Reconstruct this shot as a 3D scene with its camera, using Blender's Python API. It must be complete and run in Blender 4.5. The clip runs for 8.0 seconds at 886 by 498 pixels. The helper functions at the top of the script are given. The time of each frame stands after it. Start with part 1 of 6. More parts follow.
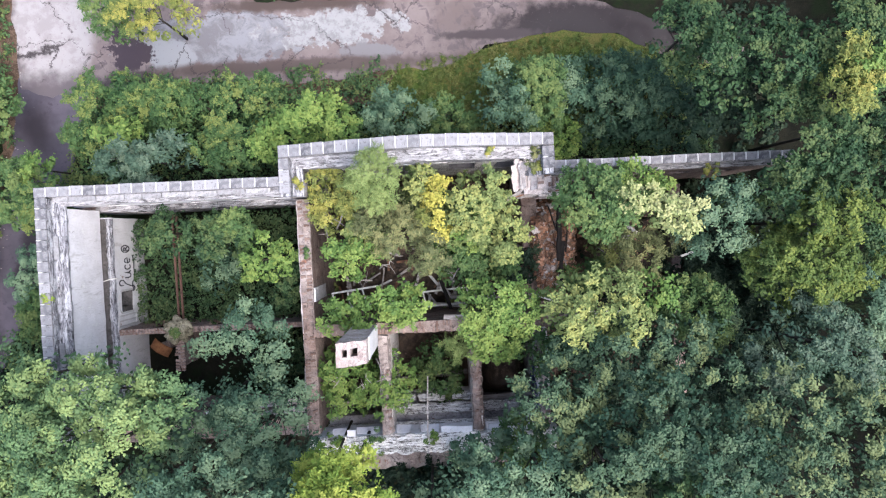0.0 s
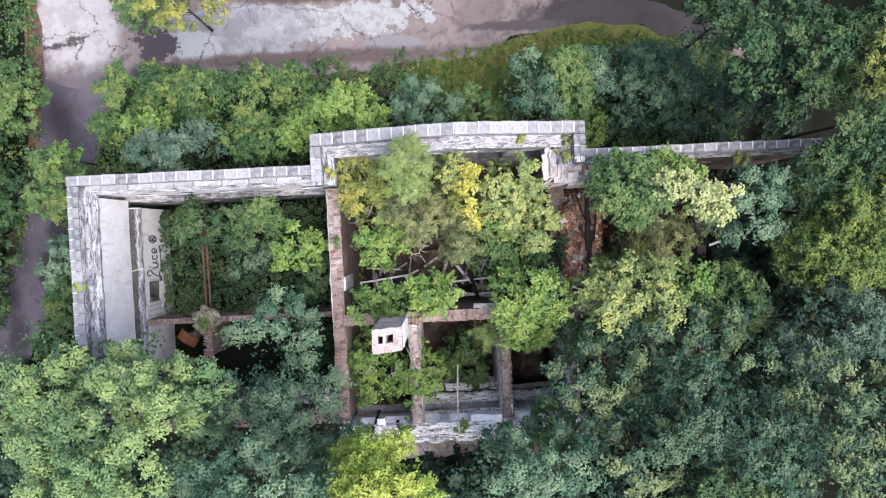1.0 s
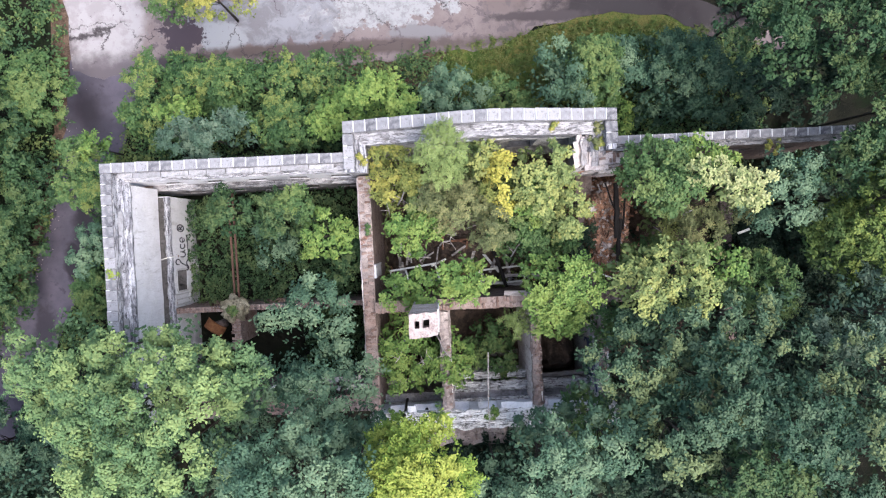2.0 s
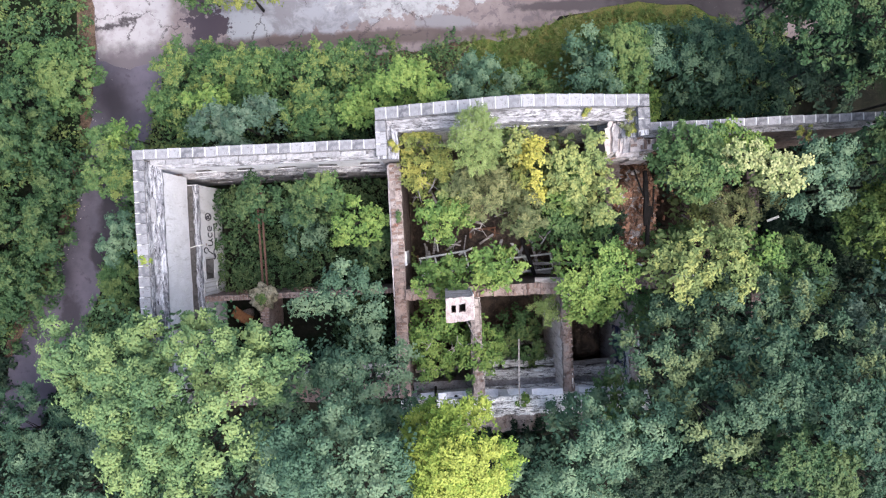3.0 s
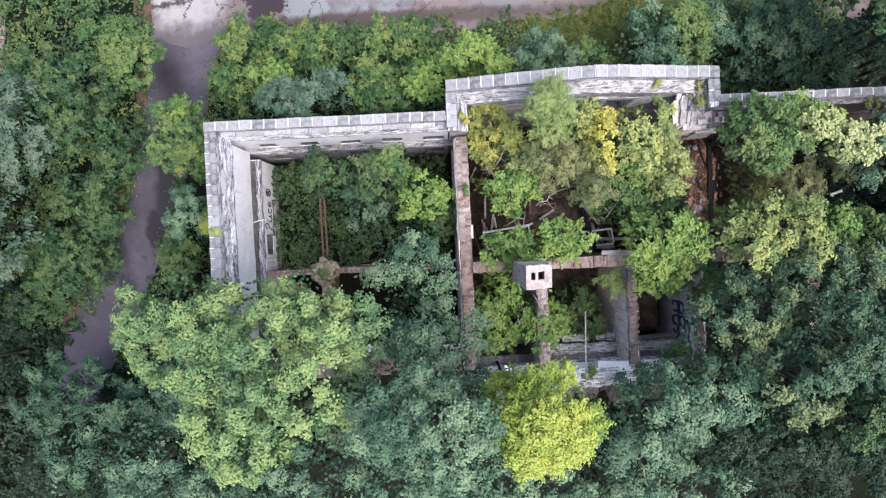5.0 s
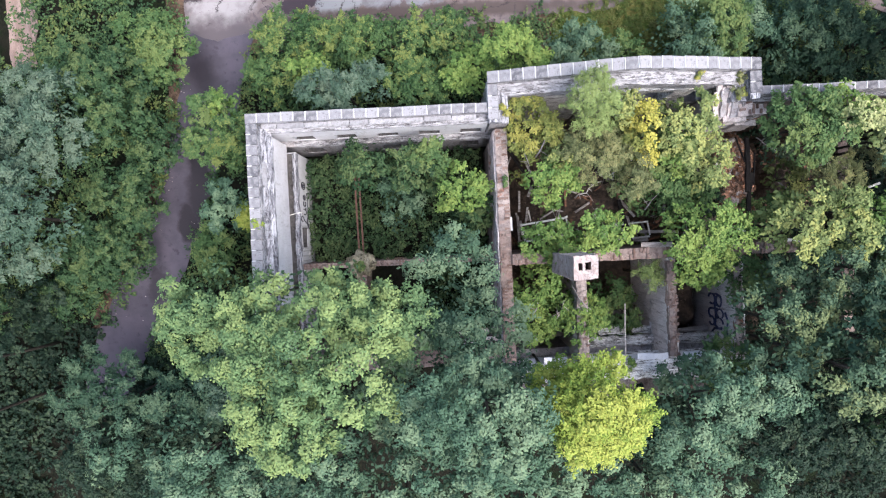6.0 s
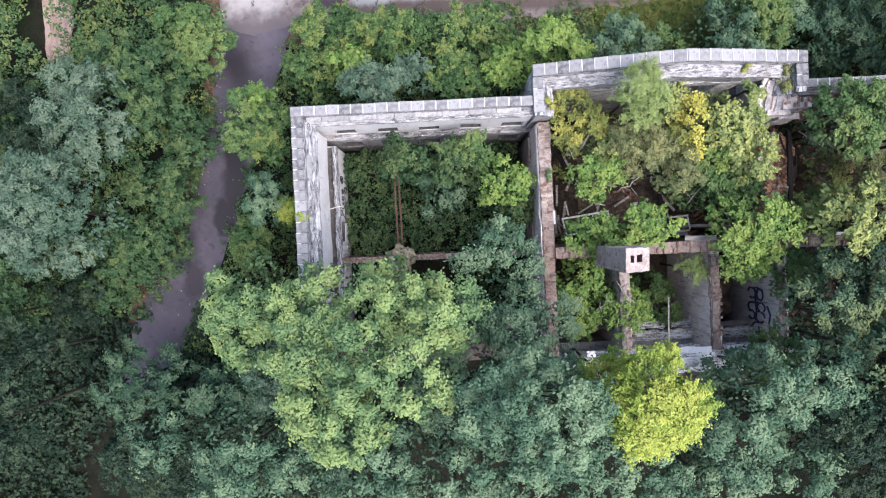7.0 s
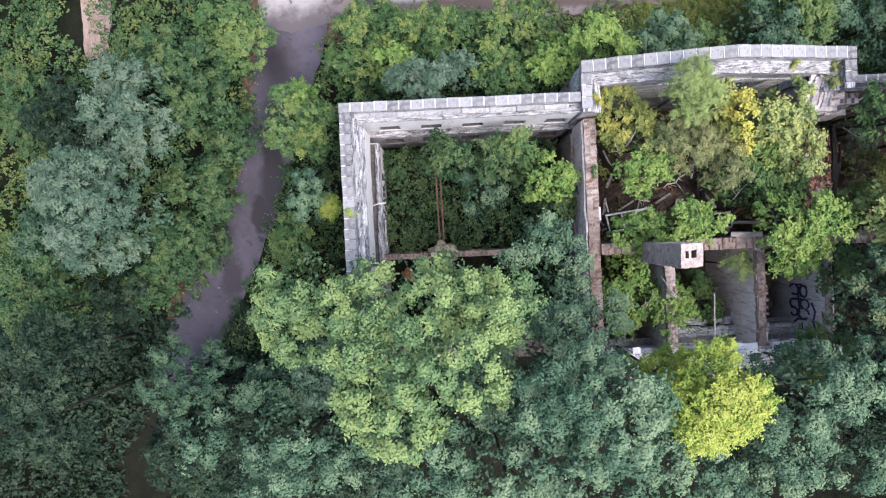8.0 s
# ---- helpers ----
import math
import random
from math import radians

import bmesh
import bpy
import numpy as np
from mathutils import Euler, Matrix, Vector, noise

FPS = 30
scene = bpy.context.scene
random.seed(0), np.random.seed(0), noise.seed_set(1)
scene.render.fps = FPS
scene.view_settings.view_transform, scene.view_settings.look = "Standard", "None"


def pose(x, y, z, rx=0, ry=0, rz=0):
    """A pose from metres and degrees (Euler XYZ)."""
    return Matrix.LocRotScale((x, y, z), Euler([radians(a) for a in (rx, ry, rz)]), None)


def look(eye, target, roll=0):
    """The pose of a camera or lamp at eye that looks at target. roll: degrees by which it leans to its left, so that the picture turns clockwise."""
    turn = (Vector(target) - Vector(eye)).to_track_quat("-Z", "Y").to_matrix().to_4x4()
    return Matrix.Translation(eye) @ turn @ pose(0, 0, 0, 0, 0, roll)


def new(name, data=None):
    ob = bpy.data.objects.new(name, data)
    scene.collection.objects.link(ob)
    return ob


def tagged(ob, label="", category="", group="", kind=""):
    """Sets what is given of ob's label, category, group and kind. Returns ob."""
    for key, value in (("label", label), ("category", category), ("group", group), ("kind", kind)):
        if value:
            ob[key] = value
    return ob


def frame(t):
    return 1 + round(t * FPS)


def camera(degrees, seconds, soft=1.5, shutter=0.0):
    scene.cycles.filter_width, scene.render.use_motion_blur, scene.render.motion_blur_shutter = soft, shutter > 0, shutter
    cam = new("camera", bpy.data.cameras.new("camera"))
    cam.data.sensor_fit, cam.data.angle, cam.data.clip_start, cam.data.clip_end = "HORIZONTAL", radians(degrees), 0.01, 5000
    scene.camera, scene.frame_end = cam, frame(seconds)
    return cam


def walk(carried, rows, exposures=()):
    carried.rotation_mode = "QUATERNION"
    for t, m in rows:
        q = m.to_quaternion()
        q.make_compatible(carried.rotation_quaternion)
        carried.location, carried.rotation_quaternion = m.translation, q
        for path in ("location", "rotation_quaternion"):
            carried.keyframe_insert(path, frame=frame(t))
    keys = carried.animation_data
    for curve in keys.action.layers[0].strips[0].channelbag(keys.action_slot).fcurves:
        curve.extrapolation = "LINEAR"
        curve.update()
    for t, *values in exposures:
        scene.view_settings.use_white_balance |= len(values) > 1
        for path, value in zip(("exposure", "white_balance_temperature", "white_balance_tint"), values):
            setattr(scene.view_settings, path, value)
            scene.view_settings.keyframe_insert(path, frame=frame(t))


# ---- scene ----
cam = camera(61.6, 8.0, soft=1.2)
METRES, EYE, TILT, LEAN, TURN = 12.0, 30.0, -90.0, 0.0, 0.0
ROWS = [
    (0.0, 0.0, 0.0, 0.0, -0.06, -1.36, 2.66),
    (0.5, -0.049, -0.0026, -0.0166, -0.04, -1.35, 2.67),
    (1.0, -0.0997, -0.0071, -0.0332, -0.02, -1.34, 2.69),
    (1.5, -0.1508, -0.0112, -0.0515, 0.01, -1.34, 2.69),
    (3.0, -0.3057, -0.0196, -0.1137, 0.06, -1.22, 2.7),
    (3.5, -0.3588, -0.0217, -0.1368, 0.1, -1.23, 2.7),
    (4.0, -0.4117, -0.0242, -0.1605, 0.13, -1.23, 2.7),
    (4.5, -0.469, -0.0292, -0.1788, 0.14, -1.26, 2.68),
    (6.0, -0.6652, -0.0315, -0.2151, 0.14, -1.21, 2.7),
    (6.5, -0.7355, -0.0315, -0.2231, 0.17, -1.25, 2.69),
    (7.0, -0.8095, -0.0317, -0.2282, 0.2, -1.26, 2.69),
    (7.5, -0.8848, -0.032, -0.2316, 0.23, -1.23, 2.68),
    (8.0, -0.9615, -0.0338, -0.2347, 0.27, -1.23, 2.68),
]
walk(cam, [(t, pose(0, 0, EYE, TILT, LEAN, TURN) @ pose(METRES * x, METRES * y, METRES * z, 90 + pitch, roll, yaw)) for t, x, y, z, yaw, pitch, roll in ROWS], exposures=[(0.0, 1.64, 6150, 11), (1.6, 1.64, 6150, 11), (3.4, 1.61, 6150, 11), (8.0, 1.60, 6150, 11)])

# ---- light: a bright overcast sky ----
world = bpy.data.worlds.new("overcast_sky")
scene.world = world
world.use_nodes = True
wn = world.node_tree.nodes
sky = wn.new("ShaderNodeTexSky")
sky.sky_type, sky.sun_disc = "NISHITA", False
sky.sun_elevation, sky.sun_rotation = radians(65), radians(125)
sky.air_density, sky.dust_density, sky.ozone_density = 1.6, 5.0, 1.2
world.node_tree.links.new(sky.outputs[0], wn["Background"].inputs[0])
wn["Background"].inputs[1].default_value = 0.108
sun = new("sun", bpy.data.lights.new("sun", "SUN"))
sun.data.energy, sun.data.angle, sun.data.color = 1.5, radians(46), (1.0, 0.98, 0.96)
sun.matrix_world = look((14, -12, 46), (0, 0, 0))

GROUND, FLOOR = -6.5, -5.7


# ---- materials ----
class Nodes:
    """A node material under construction."""

    def __init__(self, name, rough=0.8, spec=0.3):
        self.mat = bpy.data.materials.new(name)
        self.mat.use_nodes = True
        self.tree = self.mat.node_tree
        self.bsdf = self.tree.nodes["Principled BSDF"]
        self.bsdf.inputs["Roughness"].default_value = rough
        self.bsdf.inputs["Specular IOR Level"].default_value = spec
        self.coord = self.tree.nodes.new("ShaderNodeTexCoord").outputs["Object"]

    def put(self, kind, **sets):
        n = self.tree.nodes.new(kind)
        for k, v in sets.items():
            n.inputs[k].default_value = v
        return n

    def join(self, a, b):
        self.tree.links.new(a, b)

    def noise(self, scale, detail=5, rough=0.6, stretch=None, warp=0.0):
        n = self.put("ShaderNodeTexNoise", Scale=scale, Detail=detail, Roughness=rough, Distortion=warp)
        if stretch:
            m = self.put("ShaderNodeMapping", Scale=stretch)
            self.join(self.coord, m.inputs[0])
            self.join(m.outputs[0], n.inputs[0])
        else:
            self.join(self.coord, n.inputs[0])
        return n.outputs["Fac"]

    def span(self, value, lo, hi, to_lo=0.0, to_hi=1.0):
        n = self.put("ShaderNodeMapRange")
        n.interpolation_type = "SMOOTHSTEP"
        self.join(value, n.inputs[0])
        for i, v in enumerate((lo, hi, to_lo, to_hi)):
            n.inputs[i + 1].default_value = v
        return n.outputs[0]

    def mix(self, fac, a, b, mode="MIX"):
        n = self.tree.nodes.new("ShaderNodeMix")
        n.data_type, n.blend_type = "RGBA", mode
        for v, slot in ((fac, n.inputs[0]), (a, n.inputs[6]), (b, n.inputs[7])):
            if isinstance(v, (int, float)):
                slot.default_value = v
            elif isinstance(v, tuple):
                slot.default_value = (*v, 1.0)
            else:
                self.join(v, slot)
        return n.outputs[2]

    def sums(self, op, a, b):
        n = self.tree.nodes.new("ShaderNodeMath")
        n.operation = op
        for v, slot in ((a, n.inputs[0]), (b, n.inputs[1])):
            if isinstance(v, (int, float)):
                slot.default_value = v
            else:
                self.join(v, slot)
        return n.outputs[0]

    def blot(self, x, y, rx, ry, edge=0.35, wobble=0.8, scale=1.2):
        """A stain with a ragged outline round (x, y), 1 inside."""
        m = self.put("ShaderNodeMapping", Location=(-x / rx, -y / ry, 0), Scale=(1 / rx, 1 / ry, 0.0))
        self.join(self.coord, m.inputs[0])
        d = self.put("ShaderNodeVectorMath")
        d.operation = "LENGTH"
        self.join(m.outputs[0], d.inputs[0])
        w = self.sums("MULTIPLY", self.sums("SUBTRACT", self.noise(scale, 6, 0.65), 0.5), wobble * 2)
        return self.span(self.sums("ADD", d.outputs["Value"], w), 1.0 - edge, 1.0 + edge, 1.0, 0.0)

    def relief(self, height, strength=0.4, distance=0.02):
        b = self.put("ShaderNodeBump", Strength=strength, Distance=distance)
        self.join(height, b.inputs["Height"])
        self.join(b.outputs[0], self.bsdf.inputs["Normal"])

    def done(self, color, rough=None):
        if isinstance(color, tuple):
            self.bsdf.inputs["Base Color"].default_value = (*color, 1)
        else:
            self.join(color, self.bsdf.inputs["Base Color"])
        if rough is not None:
            self.join(rough, self.bsdf.inputs["Roughness"])
        return self.mat


def plaster_mat(name, clean, dirty, dark, amount=0.5, brick=0.0, streak=(1.0, 1.0, 1.0)):
    """Old plaster: cloudy grime, runs of dirt, flaked patches and hairline cracks."""
    n = Nodes(name, 0.88, 0.2)
    mid = tuple((a + b) / 2 for a, b in zip(dirty, dark))
    c = n.mix(n.span(n.noise(1.1, 6, 0.65), 0.35, 0.65), clean, dirty)
    c = n.mix(n.sums("MULTIPLY", n.span(n.noise(1.9, 9, 0.78, streak, 0.3), 0.56 - 0.2 * amount, 0.66 - 0.15 * amount), 0.75), c, mid)
    c = n.mix(n.span(n.noise(3.4, 10, 0.8, streak, 0.5), 0.64 - 0.2 * amount, 0.67 - 0.17 * amount), c, dark)
    c = n.mix(n.sums("MULTIPLY", n.span(n.noise(7.5, 9, 0.82, streak, 0.9), 0.53, 0.56), min(0.7, amount)), c, dark)
    c = n.mix(n.sums("MULTIPLY", n.span(n.noise(22, 6, 0.75), 0.5, 0.7), 0.3 * amount + 0.05), c, mid)
    # flakes that have come off down to the paler coat
    c = n.mix(n.sums("MULTIPLY", n.span(n.noise(2.2, 9, 0.75, None, 0.2), 0.585, 0.6), 0.55), c, tuple(min(0.8, v * 1.12) for v in clean))
    if brick:
        c = n.mix(n.span(n.noise(0.9, 7, 0.75, None, 0.6), 0.68 - brick * 0.3, 0.71 - brick * 0.3), c, n.mix(n.span(n.noise(11, 4, 0.7), 0.4, 0.6), (0.26, 0.12, 0.08), (0.15, 0.075, 0.055)))
    gap = n.sums("ABSOLUTE", n.sums("SUBTRACT", n.noise(0.9, 7, 0.6, streak, 0.5), 0.5), 0.0)
    c = n.mix(n.sums("MULTIPLY", n.span(gap, 0.002, 0.006, 1.0, 0.0), min(0.7, 0.1 + amount)), c, tuple(v * 0.45 for v in dark))
    n.relief(n.noise(9, 9, 0.78, streak), 0.55, 0.04)
    return n.done(c)


def cap_mat(name, pale, grey, dark, along):
    """Weathered coping plaster: long flakes of differing tone with thin open cracks along the wall."""
    n = Nodes(name, 0.9, 0.2)
    long = (0.5, 3.2, 2.6) if along == "x" else (3.2, 0.5, 2.6)
    short = (0.9, 1.8, 1.6) if along == "x" else (1.8, 0.9, 1.6)
    c = n.mix(n.span(n.noise(2.2, 9, 0.78, long, 0.15), 0.42, 0.58), pale, grey)
    c = n.mix(n.span(n.noise(4.4, 10, 0.82, long, 0.2), 0.53, 0.565), c, dark)
    c = n.mix(n.sums("MULTIPLY", n.span(n.noise(2.3, 9, 0.8, short, 0.3), 0.53, 0.60), 0.6), c, grey)
    c = n.mix(n.span(n.noise(2.0, 9, 0.74, long, 0.25), 0.575, 0.60), c, tuple(min(0.78, v * 1.2) for v in pale))
    c = n.mix(n.sums("MULTIPLY", n.span(n.noise(17, 7, 0.8, short, 0.4), 0.52, 0.62), 0.5), c, dark)
    deep = None
    for scale, wide in ((1.1, 0.014), (2.7, 0.010)):
        line = n.span(n.sums("ABSOLUTE", n.sums("SUBTRACT", n.noise(scale, 6, 0.62, long, 0.2), 0.5), 0.0), wide * 0.4, wide, 1.0, 0.0)
        deep = line if deep is None else n.sums("MAXIMUM", deep, line)
    deep = n.sums("MULTIPLY", deep, n.span(n.noise(2.4, 4, 0.7), 0.38, 0.55))
    c = n.mix(n.sums("MULTIPLY", deep, 0.85), c, tuple(v * 0.5 for v in dark))
    n.relief(n.sums("SUBTRACT", n.noise(8, 9, 0.8, short), deep), 0.8, 0.05)
    return n.done(c)


def brick_mat(name, a, b, pale):
    """Single bricks: each its own tone, with mortar and lichen left on it."""
    n = Nodes(name, 0.88, 0.2)
    rnd = n.tree.nodes.new("ShaderNodeObjectInfo").outputs["Random"]
    c = n.mix(rnd, a, b)
    c = n.mix(n.span(n.noise(6, 6, 0.7), 0.5, 0.66), c, pale)
    c = n.mix(n.sums("MULTIPLY", n.span(n.noise(23, 5, 0.7), 0.5, 0.7), 0.6), c, (0.05, 0.04, 0.035))
    n.relief(n.noise(40, 6, 0.7), 0.5, 0.01)
    return n.done(c)


def wood_mat(name, light, dark, stretch=(1, 1, 1)):
    n = Nodes(name, 0.85, 0.12)
    c = n.mix(n.span(n.noise(5, 7, 0.7, stretch, 0.3), 0.35, 0.65), light, dark)
    c = n.mix(n.sums("MULTIPLY", n.span(n.noise(30, 5, 0.7), 0.5, 0.7), 0.5), c, (0.04, 0.033, 0.028))
    n.relief(n.noise(25, 6, 0.7, stretch), 0.5, 0.01)
    return n.done(c)


def leaf_mat(name, low, mid, tip, clump=1.1, tips=0.5, gloss=0.1, thin=0.10):
    """Leaves: tone drifts over the crown, from shoot to shoot and from leaf to leaf; young shoots are paler, and so are
    puff tops, for shading put into the colour.
    """
    n = Nodes(name, 0.5, gloss)
    rnd = n.tree.nodes.new("ShaderNodeNewGeometry").outputs["Random Per Island"]
    at = n.tree.nodes.new("ShaderNodeAttribute")
    at.attribute_name = "shoot"
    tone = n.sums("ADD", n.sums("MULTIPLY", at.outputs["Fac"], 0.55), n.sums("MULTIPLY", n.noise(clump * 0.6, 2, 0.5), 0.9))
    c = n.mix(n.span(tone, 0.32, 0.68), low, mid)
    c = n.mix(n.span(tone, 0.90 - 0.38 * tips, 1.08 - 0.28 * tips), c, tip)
    v = n.put("ShaderNodeHueSaturation")
    n.join(n.span(rnd, 0, 1, 0.93, 1.07), v.inputs["Value"])
    n.join(n.span(n.noise(37, 1), 0.3, 0.7, 0.475, 0.52), v.inputs["Hue"])
    n.join(c, v.inputs["Color"])
    mat = n.done(v.outputs[0])
    t = n.tree.nodes.new("ShaderNodeBsdfTranslucent")
    n.join(v.outputs[0], t.inputs[0])
    m = n.tree.nodes.new("ShaderNodeMixShader")
    m.inputs[0].default_value = thin
    n.join(n.bsdf.outputs[0], m.inputs[1])
    n.join(t.outputs[0], m.inputs[2])
    n.join(m.outputs[0], n.tree.nodes["Material Output"].inputs[0])
    return mat


LEAF = {
    "maple": leaf_mat("lime_maple_leaves", (0.050, 0.096, 0.048), (0.112, 0.184, 0.080), (0.194, 0.264, 0.100), 0.8, 0.6),
    "ash": leaf_mat("grey_green_broad_leaves", (0.040, 0.079, 0.051), (0.075, 0.132, 0.083), (0.138, 0.202, 0.120), 0.9, 0.5),
    # leaf colour lowered to stand for the shade of taller trees
    "dark": leaf_mat("shade_dark_leaves", (0.011, 0.024, 0.016), (0.020, 0.037, 0.024), (0.042, 0.065, 0.038), 0.9, 0.35),
    "oak": leaf_mat("deep_green_leaves", (0.025, 0.057, 0.028), (0.047, 0.089, 0.039), (0.081, 0.117, 0.046), 1.0, 0.5),
    "green": leaf_mat("mid_green_leaves", (0.051, 0.102, 0.039), (0.085, 0.141, 0.052), (0.130, 0.177, 0.061), 1.1, 0.55),
    "lime": leaf_mat("light_green_leaves", (0.073, 0.137, 0.039), (0.123, 0.199, 0.053), (0.180, 0.249, 0.066), 1.1, 0.6),
    "olive": leaf_mat("olive_leaves", (0.112, 0.145, 0.044), (0.188, 0.212, 0.060), (0.300, 0.290, 0.074), 1.2, 0.6),
    "yellow": leaf_mat("yellow_green_leaves", (0.128, 0.201, 0.039), (0.225, 0.291, 0.055), (0.302, 0.343, 0.073), 0.6, 0.6),
    "moss": leaf_mat("moss_green_leaves", (0.050, 0.084, 0.026), (0.084, 0.124, 0.032), (0.146, 0.183, 0.044), 0.9, 0.5),
    # ivy between the wing's walls, its shade put into the colour
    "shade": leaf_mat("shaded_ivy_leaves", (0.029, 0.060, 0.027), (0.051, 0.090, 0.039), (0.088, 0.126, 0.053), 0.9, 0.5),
    "dull": leaf_mat("dull_grey_olive_leaves", (0.082, 0.100, 0.046), (0.132, 0.150, 0.068), (0.212, 0.215, 0.092), 0.9, 0.5),
    "blue": leaf_mat("blue_green_leaves", (0.025, 0.056, 0.036), (0.042, 0.080, 0.050), (0.075, 0.119, 0.070), 0.9, 0.45),
    "pale": leaf_mat("pale_olive_leaves", (0.090, 0.128, 0.046), (0.165, 0.208, 0.076), (0.262, 0.285, 0.094), 1.2, 0.6),
    "wispy": leaf_mat("pale_feathery_leaves", (0.130, 0.180, 0.062), (0.190, 0.250, 0.086), (0.250, 0.315, 0.115), 1.2, 0.5),
    "forest": leaf_mat("forest_green_leaves", (0.030, 0.059, 0.036), (0.064, 0.109, 0.063), (0.146, 0.183, 0.083), 0.7, 0.55),
    "gold": leaf_mat("golden_leaves", (0.251, 0.256, 0.054), (0.365, 0.342, 0.068), (0.426, 0.397, 0.090), 1.2, 0.7),
    "cream": leaf_mat("cream_variegated_leaves", (0.174, 0.226, 0.087), (0.295, 0.325, 0.141), (0.368, 0.382, 0.180), 1.5, 0.8),
    "grey": leaf_mat("grey_green_leaves", (0.043, 0.079, 0.054), (0.066, 0.108, 0.075), (0.107, 0.150, 0.104), 0.9, 0.5),
    "grass": leaf_mat("grass_blades", (0.058, 0.096, 0.026), (0.093, 0.127, 0.035), (0.146, 0.153, 0.053), 0.5, 0.5),
    "ivy": leaf_mat("undergrowth_leaves", (0.035, 0.075, 0.036), (0.067, 0.117, 0.047), (0.120, 0.153, 0.053), 0.7, 0.5),
    "hedge": leaf_mat("fresh_hedge_leaves", (0.034, 0.075, 0.031), (0.072, 0.127, 0.045), (0.150, 0.185, 0.056), 0.8, 0.5),
}

# leaf-litter soil, its colours lowered for the shade under the crowns
SOIL = Nodes("leaf_litter_soil", 0.95, 0.15)
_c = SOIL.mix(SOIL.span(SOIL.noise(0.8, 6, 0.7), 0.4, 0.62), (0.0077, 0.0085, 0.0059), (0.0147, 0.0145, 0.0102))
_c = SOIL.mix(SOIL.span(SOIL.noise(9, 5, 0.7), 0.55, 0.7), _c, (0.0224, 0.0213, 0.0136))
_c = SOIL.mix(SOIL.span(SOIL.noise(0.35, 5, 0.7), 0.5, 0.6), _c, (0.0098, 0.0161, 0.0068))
SOIL.relief(SOIL.noise(12, 8, 0.75), 0.8, 0.05)
SOIL = SOIL.done(_c)

GRASS = Nodes("mossy_grass", 0.95, 0.15)
_c = GRASS.mix(GRASS.span(GRASS.noise(0.7, 6, 0.7), 0.38, 0.62), (0.060, 0.100, 0.020), (0.120, 0.108, 0.036))
_c = GRASS.mix(GRASS.span(GRASS.noise(14, 6, 0.75), 0.45, 0.7), _c, (0.024, 0.044, 0.010))
GRASS.relief(GRASS.noise(30, 6, 0.75), 0.8, 0.04)
GRASS = GRASS.done(_c)

ASPHALT = Nodes("wet_worn_asphalt", 0.6, 0.14)
_c = ASPHALT.mix(ASPHALT.span(ASPHALT.noise(0.5, 7, 0.65), 0.35, 0.65), (0.067, 0.060, 0.079), (0.098, 0.085, 0.110))
_c = ASPHALT.mix(ASPHALT.span(ASPHALT.noise(3.0, 8, 0.7), 0.55, 0.7), _c, (0.054, 0.046, 0.063))
_wet = ASPHALT.blot(-20.0, 0.6, 0.6, 3.3, 0.35, 0.8, 0.7)
_wet = ASPHALT.sums("MAXIMUM", _wet, ASPHALT.blot(-20.6, -1.5, 0.55, 1.0, 0.2, 0.8, 0.9))
_wet = ASPHALT.sums("MAXIMUM", _wet, ASPHALT.blot(-19.6, 6.0, 0.9, 1.3, 0.9, 0.9, 0.6))
_wet = ASPHALT.sums("MAXIMUM", _wet, ASPHALT.sums("MULTIPLY", ASPHALT.blot(-22.3, -4.6, 0.5, 0.9, 0.5, 1.5, 1.5), 0.8))
_c = ASPHALT.mix(_wet, _c, (0.028, 0.024, 0.031))
_c = ASPHALT.mix(ASPHALT.span(ASPHALT.noise(26, 4, 0.7), 0.62, 0.72), _c, (0.044, 0.037, 0.045))
ASPHALT.relief(ASPHALT.noise(60, 5, 0.7), 0.3, 0.01)
ASPHALT = ASPHALT.done(_c, ASPHALT.span(_wet, 0, 1, 0.75, 0.4))

YARD = Nodes("patched_wet_concrete", 0.6, 0.12)
_c = YARD.mix(YARD.span(YARD.noise(0.45, 8, 0.65), 0.35, 0.65), (0.127, 0.100, 0.100), (0.181, 0.147, 0.150))
_c = YARD.mix(YARD.span(YARD.noise(1.6, 9, 0.7, None, 0.5), 0.52, 0.58), _c, (0.103, 0.084, 0.090))
_c = YARD.mix(YARD.blot(-18.6, 10.6, 1.9, 3.1, 0.2, 0.5, 0.8), _c, YARD.mix(YARD.span(YARD.noise(1.3, 8, 0.7), 0.45, 0.62), (0.285, 0.265, 0.275), (0.235, 0.212, 0.222)))
_c = YARD.mix(YARD.blot(-10.4, 9.9, 4.2, 1.2, 0.12, 1.4, 1.1), _c, YARD.mix(YARD.span(YARD.noise(1.2, 9, 0.7, None, 0.5), 0.42, 0.6), (0.205, 0.205, 0.230), (0.143, 0.136, 0.152)))
_c = YARD.mix(YARD.blot(-12.9, 9.2, 1.2, 0.7, 0.12, 1.0, 0.9), _c, (0.227, 0.231, 0.254))
_c = YARD.mix(YARD.blot(-4.6, 10.2, 3.0, 0.8, 0.1, 1.9, 1.2), _c, YARD.mix(YARD.span(YARD.noise(2.3, 9, 0.75), 0.45, 0.6), (0.262, 0.260, 0.275), (0.186, 0.180, 0.194)))
_c = YARD.mix(YARD.blot(-3.2, 8.9, 1.4, 0.4, 0.15, 1.2, 1.2), _c, (0.160, 0.150, 0.164))
